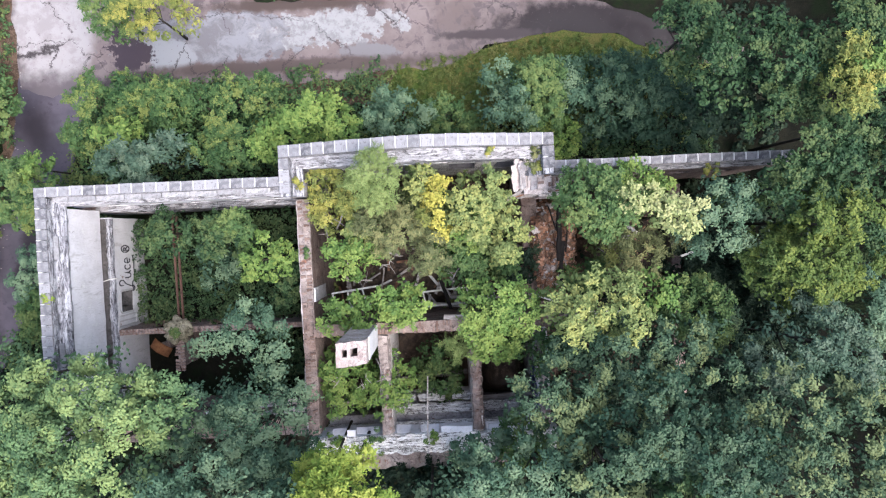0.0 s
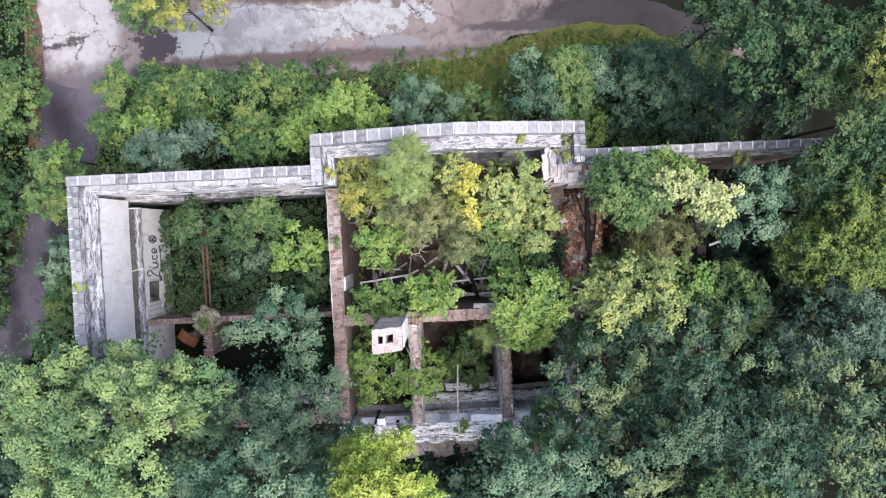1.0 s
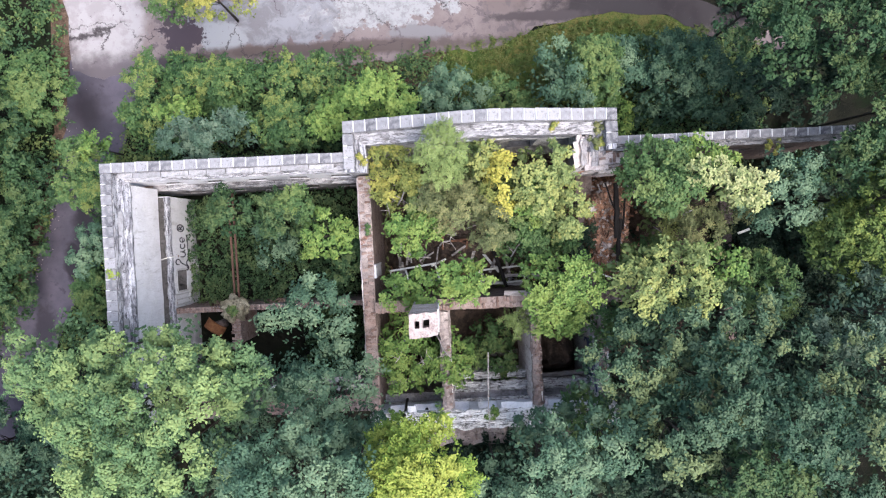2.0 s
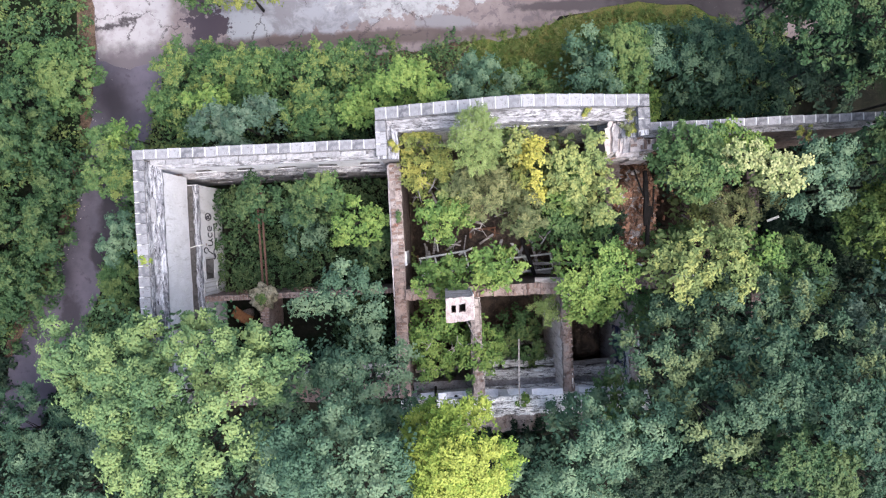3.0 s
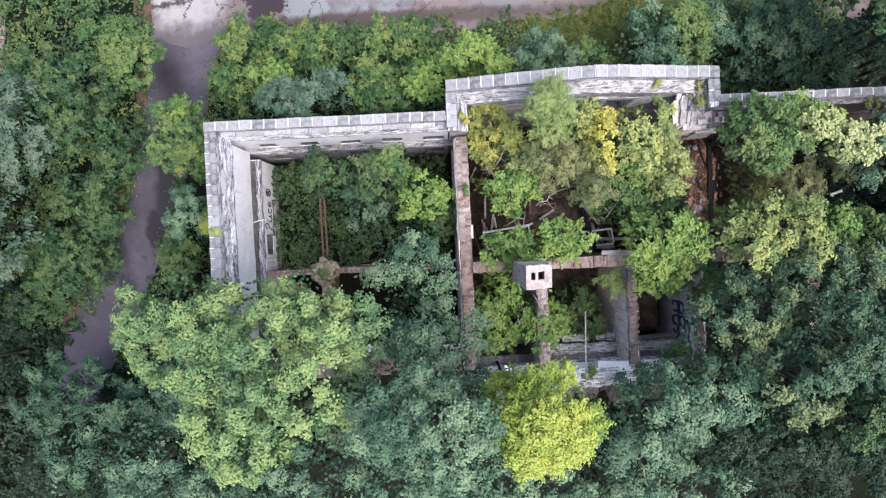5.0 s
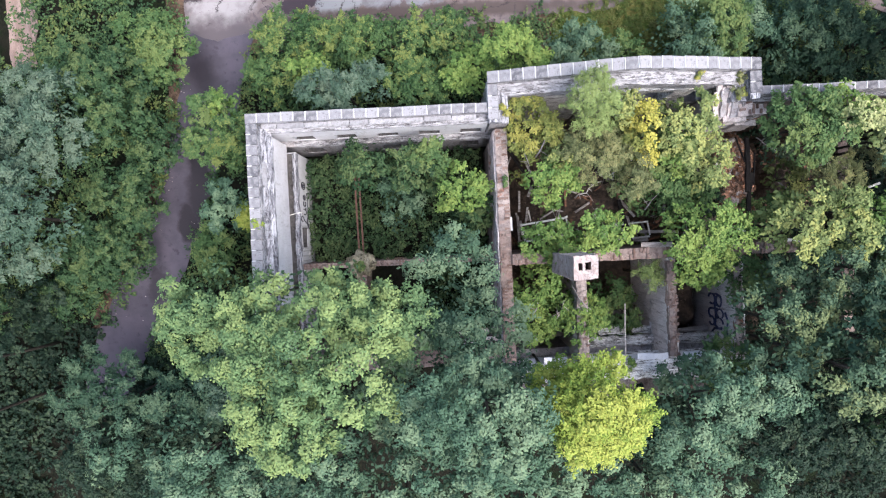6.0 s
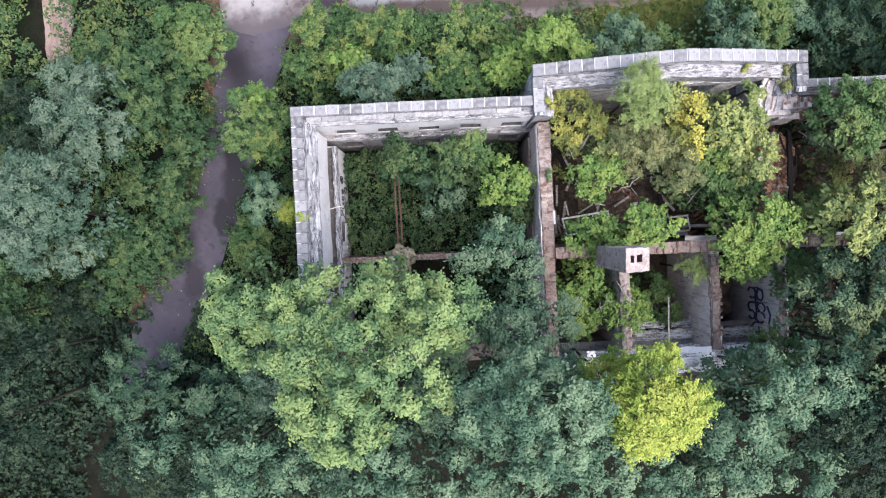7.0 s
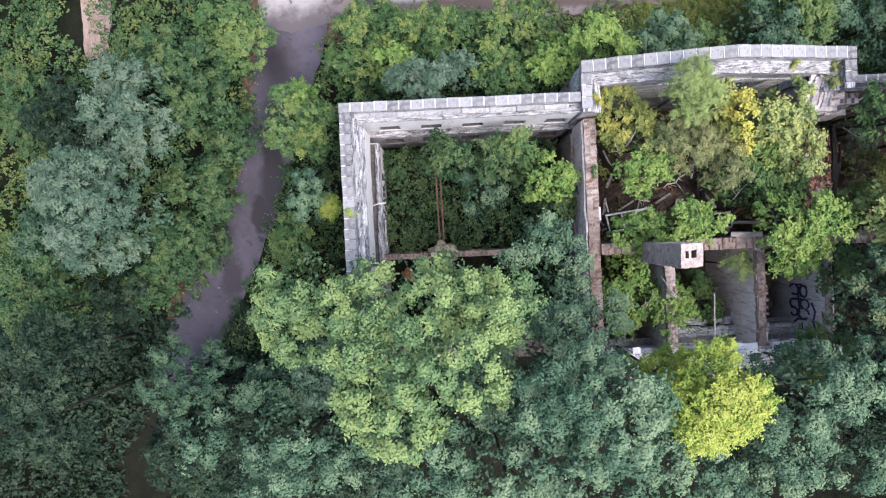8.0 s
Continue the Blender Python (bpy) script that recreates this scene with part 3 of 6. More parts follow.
# kind: leaf length, leaf width, puff radius, puff height over width, spread of the puffs, height of the crown over its width, looseness
HABIT = {
    "maple": (0.12, 0.074, 0.46, 1.0, 1.4, 1.0, 0.38), "ash": (0.12, 0.066, 0.44, 1.0, 1.4, 1.0, 0.38), "oak": (0.12, 0.066, 0.26, 0.8, 1.35, 0.9, 0.65), "dark": (0.115, 0.066, 0.25, 0.8, 1.35, 0.9, 0.6),
    "green": (0.12, 0.064, 0.23, 0.9, 1.3, 0.9, 0.7), "lime": (0.125, 0.07, 0.25, 0.85, 1.32, 0.9, 0.7), "olive": (0.10, 0.048, 0.21, 0.9, 1.35, 0.8, 0.75),
    "pale": (0.135, 0.074, 0.25, 0.9, 1.25, 0.8, 0.65), "yellow": (0.10, 0.052, 0.34, 0.75, 0.95, 0.9, 0.6), "dull": (0.09, 0.036, 0.24, 0.9, 1.2, 0.8, 0.7), "blue": (0.115, 0.064, 0.29, 0.85, 1.3, 0.9, 0.55),
    "shade": (0.11, 0.064, 0.24, 0.8, 1.3, 0.8, 0.7), "moss": (0.12, 0.068, 0.25, 0.85, 1.3, 0.9, 0.65), "gold": (0.10, 0.07, 0.18, 0.85, 1.3, 0.8, 0.75), "cream": (0.12, 0.075, 0.19, 0.75, 1.4, 0.5, 0.75),
    "grass": (0.15, 0.022, 0.16, 0.8, 1.3, 0.5, 0.75), "grey": (0.125, 0.06, 0.32, 0.65, 1.2, 0.9, 0.6), "wispy": (0.085, 0.022, 0.26, 1.0, 1.05, 1.0, 0.9), "forest": (0.12, 0.066, 0.35, 0.9, 1.48, 1.0, 0.54), "ivy": (0.12, 0.07, 0.29, 0.75, 1.4, 0.6, 0.8),
    "hedge": (0.125, 0.06, 0.27, 0.8, 1.35, 0.6, 0.85),
}
SPRAY = {"maple": 0.14, "ash": 0.14, "yellow": 0.4, "forest": 0.25, "blue": 0.35, "grey": 0.4, "dark": 0.45}
TREES = [0]


def tree(kind, x, y, top, rx, ry, base=GROUND, label="", name="tree", category="tree", fill=1.0, tall=None, lean=(0.0, 0.0)):
    """A broadleaf tree or shrub: trunk, limbs and a crown of boughs that carry leafy puffs with gaps between."""
    TREES[0] += 1
    rng = np.random.default_rng(100 + TREES[0])
    leaf, width, tuft, flat, spread, high, loose = HABIT[kind]
    r = math.sqrt(rx * ry)
    tuft = min(tuft, 0.42 * r)
    h = tall or min(high * r * 1.3, 0.8 * (top - base))
    low = top - h
    ph = rng.uniform(0, 6.3, 4)
    # boughs swell out of the crown like cushions, with clefts between
    size = min(1.15, max(0.5, 0.46 * r))
    boughs = []
    for u, v in scatter(rng, rx, ry, size):
        a, q = math.atan2(v / ry, u / rx), math.hypot(u / rx, v / ry)
        if q < 0.9 + 0.17 * math.sin(2 * a + ph[0]) + 0.15 * math.sin(3 * a + ph[1]) + 0.1 * math.sin(5 * a + ph[2]):
            boughs.append((u, v, rng.normal(0, 0.5 if fill <= 1 else 0.18) * min(1.0, r), rng.uniform(-0.22, 0.22), size * rng.uniform(0.62, 0.9) * (0.86 if fill < 1.0 else 1.0)))
    boughs = np.array(boughs or [(0, 0, 0, 0, size)])
    cen, rad, puff_tone = [], [], []
    for u, v in scatter(rng, rx * 1.1, ry * 1.1, tuft * spread):
        d = np.hypot(boughs[:, 0] - u, boughs[:, 1] - v) / boughs[:, 4]
        i = int(np.argmin(d))
        if d[i] > (1.15 if fill <= 1 else 1.9):
            continue
        q = min(1.1, math.hypot(u / rx, v / ry))
        lump = noise.noise(Vector((u * 1.3, v * 1.3, TREES[0] * 3.7)))
        z = low + h * math.sqrt(max(0.0, 1 - (q / 1.14) ** 2)) + 1.15 * (boughs[i, 2] + max(-0.75 if fill <= 1 else -0.35, 1.25 * size * (math.sqrt(max(0.0, 1.25 - d[i] ** 2)) - 1.0))) + 0.12 * lump - tuft * 0.4 + rng.normal(0, 0.14)
        cen.append((u, v, min(z, top - tuft * 0.3) - base))
        rad.append(tuft * rng.uniform(0.72, 1.16))
        puff_tone.append(0.5 + boughs[i, 3] + 0.3 * lump + 0.12 * (1 - d[i]))
    count = 7.0 * tuft ** 2 / (0.5 * leaf * width) * 1.36 * min(1.15, 0.55 + 0.45 * fill)
    ob = new(name)
    ob.location = (x, y, base)
    if not cen:
        cen, rad, puff_tone = [(0, 0, top - base - tuft)], [tuft], [0.5]
    crown = new("crown", leaf_mesh("crown", cen, rad, leaf, width, min(count, 430), LEAF[kind], rng, flat, puff_tone=puff_tone, lumps=max(7, min(12, int(tuft * 32))), loose=loose, spray=SPRAY.get(kind, 0.6)))
    crown.parent = ob
    # boughs under the crown and round its rim, shaded by a low leaf tone
    inner, irad = [], []
    for u, v in scatter(rng, rx * 0.95, ry * 0.95, tuft * 1.9):
        q = math.hypot(u / rx, v / ry)
        z = low + h * math.sqrt(max(0.0, 1 - (q / 1.12) ** 2)) - rng.uniform(0.8, 1.4) - 0.1 * h
        if rng.random() < 0.92:
            inner.append((u, v, max(z - base, 0.25)))
            irad.append(tuft * rng.uniform(1.3, 1.8))
    if inner:
        under = new("inner_foliage", leaf_mesh("inner_foliage", inner, irad, leaf * 1.7, width * 1.7, 44, LEAF[kind], rng, flat, puff_tone=[0.1] * len(inner), loose=0.7))
        under.parent = ob
    # trunk and limbs
    tall_trunk = max(0.4, low - base + 0.2 * h)
    girth = 0.022 * (r + 0.1 * tall_trunk) + 0.015
    bend = rng.uniform(-0.15, 0.15, 2) * r
    bm = bmesh.new()
    tube(bm, [(lean[0] * (1 - k) ** 1.5 + bend[0] * k * k, lean[1] * (1 - k) ** 1.5 + bend[1] * k * k, tall_trunk * k - 0.05) for k in (0, 0.35, 0.7, 1)], [girth * 1.5, girth, girth * 0.85, girth * 0.6])
    trunk = part("trunk", bm, BARK, ob, smooth=True)
    near = [i for i, c in enumerate(cen) if math.hypot(c[0] / rx, c[1] / ry) < 0.8]
    pick = rng.permutation(near)[:8]
    for i in pick:
        c = Vector(cen[i]) - Vector((0, 0, 0.2 * min(1.0, r)))
        s = Vector((bend[0] * 0.6, bend[1] * 0.6, tall_trunk * rng.uniform(0.7, 0.95)))
        m = s.lerp(c, 0.5) + Vector((0, 0, -0.1 * r + rng.uniform(-0.1, 0.15)))
        bm = bmesh.new()
        tube(bm, [s, s.lerp(m, 0.6), m.lerp(c, 0.3), c], [girth * 0.42, girth * 0.3, girth * 0.2, 0.01], 5)
        part("limb", bm, BARK, trunk, smooth=True)
    return tagged(ob, label, category)


def undergrowth(name, label, x0, x1, y0, y1, z, high, kind="ivy", keep=None, gap=0.55, seed=1, big=1.0):
    """Low plants over a stretch of ground that nobody could count."""
    rng = np.random.default_rng(seed)
    leaf, width, tuft = HABIT[kind][:3]
    cen, rad = [], []
    for i in range(int((x1 - x0) / gap)):
        for j in range(int((y1 - y0) / gap)):
            x, y = x0 + (i + rng.uniform(0, 1)) * gap, y0 + (j + rng.uniform(0, 1)) * gap
            room = keep(x, y) if keep else 1.0
            if room <= 0:
                continue
            v = noise.noise(Vector((x * 0.33, y * 0.33, seed))) + 0.5 * noise.noise(Vector((x * 0.9, y * 0.9, seed + 9)))
            cen.append((x, y, z + max(0.08, min(1.0, float(room)) * (high * (0.5 + v) + rng.uniform(-0.2, 0.2)))))
            rad.append(1.4 * tuft * rng.uniform(0.7, 1.25))
    ob = new(name, leaf_mesh(name, cen, rad, leaf * 1.15 * big, width * 1.2 * big, 74 / big, LEAF[kind], rng, 0.9, 0.35, lumps=6, loose=0.75, spray=0.45))
    return tagged(ob, label, "undergrowth", kind="stuff")


def screen_woods(x0, x1, y0, y1, gap, keep, seed=1):
    """An unseen ring of wood, added to keep low side light out from under the crowns."""
    rng = np.random.default_rng(seed)
    ob = new("woodland")
    kinds = ("oak", "ash", "dark")
    cen, rad = {k: [] for k in kinds}, {k: [] for k in kinds}
    bm = bmesh.new()
    for i in range(int((x1 - x0) / gap)):
        for j in range(int((y1 - y0) / gap)):
            x, y = x0 + (i + rng.uniform(0.1, 0.9)) * gap, y0 + (j + rng.uniform(0.1, 0.9)) * gap
            if not keep(x, y):
                continue
            k = kinds[int(rng.integers(0, 3))]
            top = rng.uniform(1.5, 6.5)
            for dz, r in ((0.0, 1.0), (-1.2, 1.35), (-3.5, 1.2), (-5.5, 1.0)):
                cen[k].append((x + rng.normal(0, 0.5), y + rng.normal(0, 0.5), max(GROUND + 0.8, top + dz - 1.0)))
                rad[k].append(gap * 0.55 * r * rng.uniform(0.8, 1.1))
            tube(bm, [(x, y, GROUND - 0.1), (x + rng.normal(0, 0.2), y + rng.normal(0, 0.2), top - 1.0)], [0.16, 0.06], 5)
    for k in kinds:
        crown = new("crowns", leaf_mesh("crowns", cen[k], rad[k], 0.75, 0.55, 20, LEAF[k], rng, 0.8))
        crown.parent = ob
    part("trunks", bm, BARK, ob)
    return tagged(ob, "unseen mixed woodland added to block low side light", "woodland", kind="stuff")


# ---- ground, yard and paths ----
bm = bmesh.new()
bmesh.ops.create_grid(bm, x_segments=2, y_segments=2, size=600, matrix=Matrix.Translation((0, 0, GROUND)))
tagged(part("ground", bm, SOIL), "soil with leaf litter and moss, coloured dark for canopy shade", "ground", kind="structure")
sheet("yard", [(-20.6, 40), (-20.5, 12), (-20.2, 7.8), (-18.6, 7.5), (-16.9, 7.75), (-15.4, 7.4), (-12.1, 7.75), (-6.0, 7.55), (-1.9, 7.9), (0.8, 8.15), (2.6, 9.0), (6.4, 9.5), (9.0, 9.2), (11.6, 8.0), (14.5, 7.2), (15.5, 8.2), (11.5, 9.6), (8.5, 10.7), (5.0, 11.6), (0.0, 11.5), (-5.0, 11.6), (-8.5, 11.5), (-9.6, 13), (-12, 40)],
      GROUND + 0.05, YARD, "patched pale concrete yard with damp stains", "yard")
sheet("road", [(-20.3, 8.4), (-20.6, 6.4), (-21.1, 3.7), (-21.75, 0.9), (-22.65, -1.6), (-24.1, -4.1), (-25.4, -6.8), (-26.1, -8.8), (-26.1, -10.0), (-24.2, -10.2), (-23.6, -9.0), (-22.4, -6.9), (-21.15, -4.2), (-20.1, -1.9), (-19.2, 0.8), (-18.5, 2.5), (-17.8, 4.4), (-17.2, 6.5), (-16.7, 8.2)],
      GROUND + 0.042, ASPHALT, "narrow worn asphalt road with wet dark streaks", "road", 0.12)
sheet("verge", [(-20.15, 40), (-20.15, 8.4), (-20.4, 6.4), (-20.9, 3.7), (-21.55, 0.9), (-22.45, -1.6), (-23.9, -4.1), (-25.2, -6.8), (-25.9, -6.8), (-24.6, -4.1), (-23.15, -1.6), (-22.2, 0.9), (-21.55, 3.7), (-21.15, 6.4), (-20.95, 8.4), (-20.95, 40)],
      GROUND + 0.025, LITTER, "brown leaf litter along the road's edge", "verge", 0.2)
sheet("path", [(-29.3, 30), (-29.1, 8.6), (-28.9, 6.6), (-27.7, 6.5), (-27.6, 8.4), (-27.4, 30)], GROUND + 0.035, DIRT, "pinkish trodden dirt path between bushes", "path", 0.12)
sheet("verge_litter", [(-17.2, 7.9), (-12.1, 8.0), (-6.0, 7.8), (-1.6, 8.2), (-1.6, 6.2), (-6.0, 6.4), (-12.0, 6.5), (-17.0, 6.6)], GROUND + 0.02, LITTER, "bare brown earth along the yard's edge", "verge", 0.2)
sheet("grass_bank", [(-1.8, 8.3), (2.3, 8.9), (6.4, 9.7), (10.5, 8.9), (11.2, 7.2), (6.0, 6.4), (2.5, 5.0), (1.2, 4.4), (-0.6, 5.2), (-2.4, 6.8)], GROUND + 0.03, GRASS, "mossy grass verge beside the yard", "grass", 0.25)


# ---- the roofless house: walls ----
def coping(parent, axis, a0, a1, t0, t1, z, inward, lift=None, size=0.46, seed=0):
    """Cement tiles in a row with white mortar joints."""
    rng = random.Random(seed)
    n = max(1, round(abs(a1 - a0) / size))
    w = (a1 - a0) / n
    bm = bmesh.new()
    box(bm, -abs(w) / 2 + 0.012, abs(w) / 2 - 0.012, -(t1 - t0) / 2, (t1 - t0) / 2, -0.035, 0.035, 0.012)
    me = bpy.data.meshes.new("tile")
    bm.to_mesh(me)
    bm.free()
    me.materials.append(TILE)
    bm = bmesh.new()
    wide, near = (0.018, -(t1 - t0) / 2 + 0.02) if axis == "x" else (0.017, (t1 - t0) * 0.08)
    box(bm, -wide, wide, near, (t1 - t0) / 2 - 0.005, -0.03, 0.05, 0.008)
    mj = bpy.data.meshes.new("joint")
    bm.to_mesh(mj)
    bm.free()
    mj.materials.append(JOINT)
    turn = 0 if axis == "x" else 90
    for i in range(n):
        a = a0 + w * (i + 0.5)
        up, slope = (lift(a), math.degrees(math.atan((lift(a + 0.05) - lift(a - 0.05)) / 0.1))) if lift else (0, 0)
        t = (t0 + t1) / 2 + rng.uniform(-0.012, 0.012)
        p = (a, t) if axis == "x" else (t, a)
        ob = new("tile", me)
        ob.parent = parent
        tip = rng.uniform(-2.5, 2.5)
        ob.matrix_local = pose(*p, z + up + rng.uniform(-0.012, 0.012)) @ pose(0, 0, 0, 0, 0, turn + rng.uniform(-2, 2)) @ pose(0, 0, 0, tip, -slope + rng.uniform(-1, 1), 0)
        if i:
            e = a0 + w * i
            u = lift(e) if lift else 0
            q = (e, t) if axis == "x" else (t, e)
            jo = new("joint", mj)
            jo.parent = parent
            jo.matrix_local = pose(*q, z + u + 0.002) @ pose(0, 0, 0, 0, 0, turn + rng.uniform(-2, 2)) @ pose(0, 0, 0, 0, -slope, 0)


def slab_row(parent, axis, a0, a1, t0, t1, z, lift=None, gone=0.2, seed=0):
    """Flat cement slabs of uneven length laid along the inner side of the coping, some lost."""
    rng = random.Random(seed)
    a, way = a0, 1 if a1 > a0 else -1
    while (a1 - a) * way > 0.5:
        long = rng.uniform(0.45, 1.1)
        if rng.random() > gone:
            bm = bmesh.new()
            rough_box(bm, -long / 2 + 0.012, long / 2 - 0.012, -(t1 - t0) / 2 * rng.uniform(0.8, 1.0), (t1 - t0) / 2, -0.035, 0.03, 0.14, 0.009)
            ob = part("slab", bm, SLAB, parent)
            m = a + way * long / 2
            up, slope = (lift(m), math.degrees(math.atan((lift(m + 0.2) - lift(m - 0.2)) / 0.4))) if lift else (0, 0)
            p = (m, (t0 + t1) / 2 + rng.uniform(-0.02, 0.02)) if axis == "x" else ((t0 + t1) / 2 + rng.uniform(-0.02, 0.02), m)
            ob.matrix_local = pose(*p, z + up + rng.uniform(-0.01, 0.015)) @ pose(0, 0, 0, 0, 0, (0 if axis == "x" else 90) + rng.uniform(-1.5, 1.5)) @ pose(0, 0, 0, rng.uniform(-4, 4), -slope + rng.uniform(-1, 1), 0)
        a += way * long


def gable(x):
    """The front bay's parapet rises to a blunt peak."""
    peak = -0.55
    return 1.45 * max(0.0, 1 - (peak - x) / (peak + 6.1)) if x < peak else 1.25 * max(0.0, 1 - (x - peak) / (4.35 - peak)) + 0.2


WIN = [(-14.2 + 1.77 * i, -13.3 + 1.77 * i, -1.85, -0.75) for i in range(5)]
WIN_LOW = [(-14.2 + 1.77 * i, -13.3 + 1.77 * i, -4.9, -3.2) for i in range(5)]

# left wing, north wall
wall("wall_north_slot", "x", -15.4, -6.05, 1.85, 2.3, -2.3, -2.03, BRICK_CORE, (), "brick-lined joist slot in the plaster wall")
wn1 = wall("wall_north", "x", -15.4, -6.05, 1.73, 2.3, -2.03, 1.0, PLASTER, WIN, "whitewashed upper wall with small attic window openings")
wall("wall_north_lower", "x", -15.4, -6.05, 1.52, 2.3, GROUND - 0.1, -2.305, PLASTER_GREY, WIN_LOW, "grey plastered lower wall with empty window openings")
sweep("cap", "x", -15.46, -6.0, [(2.34, 1.0), (2.34, 1.56), (2.02, 1.57), (1.98, 1.26), (1.82, 1.2), (1.66, 1.08), (1.66, 0.95), (1.8, 0.95)], CAP_X, 0.16, 0.022, parent=wn1)
coping(wn1, "x", -15.5, -6.1, 2.0, 2.38, 1.62, -1, seed=1)
slab_row(wn1, "x", -14.95, -6.1, 1.78, 1.99, 1.3, None, 0.25, 51)
sweep("ledge", "x", -14.4, -5.6, [(1.78, -2.3), (1.78, -2.16), (1.62, -2.14), (1.5, -2.2), (1.48, -2.3)], CAP_X, 0.12, 0.045, parent=wn1)

# left wing, west wall
wall("wall_west_slot", "y", -8.2, 1.84, -15.4, -14.98, -2.3, -1.98, BRICK_CORE, (), "brick-lined joist slot in the plaster wall")
ww1 = wall("wall_west", "y", -8.2, 1.56, -15.4, -14.68, -1.98, 1.0, PLASTER, (), "whitewashed wall of the roofless wing")
wall("wall_west_lower", "y", -8.2, 1.26, -15.4, -14.35, GROUND - 0.1, -2.305, PLASTER, [(-2.95, -2.0, -4.15, -2.95)], "stained white lower wall with a dark arched hole")
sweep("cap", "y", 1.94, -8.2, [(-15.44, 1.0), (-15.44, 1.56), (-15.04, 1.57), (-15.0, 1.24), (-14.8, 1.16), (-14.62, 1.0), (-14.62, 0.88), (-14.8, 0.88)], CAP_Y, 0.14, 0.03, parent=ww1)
coping(ww1, "y", 1.99, -8.2, -15.49, -15.06, 1.62, 1, size=0.41, seed=2)
slab_row(ww1, "y", 1.6, -8.2, -15.02, -14.82, 1.28, None, 0.35, 52)
sweep("brick_shelf", "y", 1.2, -8.2, [(-14.99, -2.304), (-14.99, -2.24), (-14.7, -2.24), (-14.52, -2.27), (-14.52, -2.304)], STONE, 0.1, 0.03, parent=ww1, label="dark shelf in the joist slot")
sweep("ledge", "y", 1.2, -8.2, [(-14.5, -2.3), (-14.5, -2.1), (-14.4, -2.06), (-14.31, -2.12), (-14.27, -2.3)], CAP_Y, 0.1, 0.045, parent=ww1)

def sills(owner, holes, y0, y1, material):
    """Dark window sills in the depth of the openings."""
    for h0, h1, lo, hi in holes:
        bm = bmesh.new()
        rough_box(bm, h0 + 0.01, h1 - 0.01, y0, y1, lo - 0.01, lo + 0.04, 0.15, 0.012)
        part("window_sill", bm, material, owner)


bm = bmesh.new()
rough_box(bm, -15.3, -14.37, -2.94, -2.01, -4.18, -4.1, 0.2, 0.02)
rough_box(bm, -15.3, -14.4, -2.94, -2.7, -4.1, -3.3, 0.2, 0.03)
part("window_sill", bm, STONE, bpy.data.objects["wall_west_lower"])
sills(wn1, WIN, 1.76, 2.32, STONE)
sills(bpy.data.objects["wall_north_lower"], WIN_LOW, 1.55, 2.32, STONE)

# front bay
BAYWIN = [(-4.9, -3.9, -2.0, 0.3), (-2.2, -1.2, -2.0, 0.5), (0.4, 1.5, -2.0, 0.4), (2.3, 3.2, -2.2, 0.2)]
wb = wall("wall_bay", "x", -6.02, 4.28, 2.66, 3.44, GROUND - 0.1, 0.85, LEDGE, BAYWIN, "stained plaster wall of the gabled front bay")
sweep("cap", "x", -6.06, 4.32, [(3.5, 1.15), (3.5, 1.68), (3.1, 1.69), (3.06, 1.3), (2.9, 1.22), (2.66, 1.05), (2.66, 0.9), (2.9, 0.9)], CAP_X, 0.16, 0.025, lift=gable, parent=wb)
sweep("gable_wall", "x", -6.0, 4.26, [(3.46, 0.9), (3.46, 1.3), (2.64, 1.1), (2.63, 0.3)], CAP_X, 0.12, 0.03, lift=lambda a: gable(a) * 0.99 - 0.03, parent=wb)
coping(wb, "x", -6.1, 4.36, 3.08, 3.54, 1.74, -1, lift=gable, seed=3)
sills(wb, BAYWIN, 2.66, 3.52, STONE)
wbw = wall("wall_bay_west", "y", 1.62, 2.61, -6.0, -5.3, GROUND - 0.1, 1.2, PLASTER_GREY, (), "short return wall of the front bay")
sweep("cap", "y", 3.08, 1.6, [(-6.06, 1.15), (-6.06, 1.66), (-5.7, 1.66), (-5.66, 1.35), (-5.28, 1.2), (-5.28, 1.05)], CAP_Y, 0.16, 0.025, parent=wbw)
coping(wbw, "y", 3.06, 1.7, -6.1, -5.7, 1.71, 1, seed=4)
wbe = wall("wall_bay_east", "y", 1.3, 2.61, 3.3, 4.25, GROUND - 0.1, -0.4, RUIN, (), "broken plaster and brick return wall of the bay", 0.04, 0.0, 0.35)
for x0, x1, y0, y1, z0, z1 in ((3.3, 4.25, 1.3, 2.61, -0.42, 0.7), (3.8, 4.35, 1.5, 2.3, 0.6, 1.05), (3.95, 4.75, 1.2, 1.5, -1.6, 0.3), (4.26, 4.95, 1.55, 1.98, -1.0, 0.85)):
    bm = bmesh.new()
    rough_box(bm, x0, x1, y0, y1, z0, z1, 0.075, 0.03, 0.16)
    part("broken_masonry", bm, RUIN, wbe)
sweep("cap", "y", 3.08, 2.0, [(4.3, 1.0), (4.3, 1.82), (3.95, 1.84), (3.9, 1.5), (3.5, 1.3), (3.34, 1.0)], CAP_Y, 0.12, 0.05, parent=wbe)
coping(wbe, "y", 3.06, 2.2, 3.9, 4.36, 1.9, 1, seed=5)

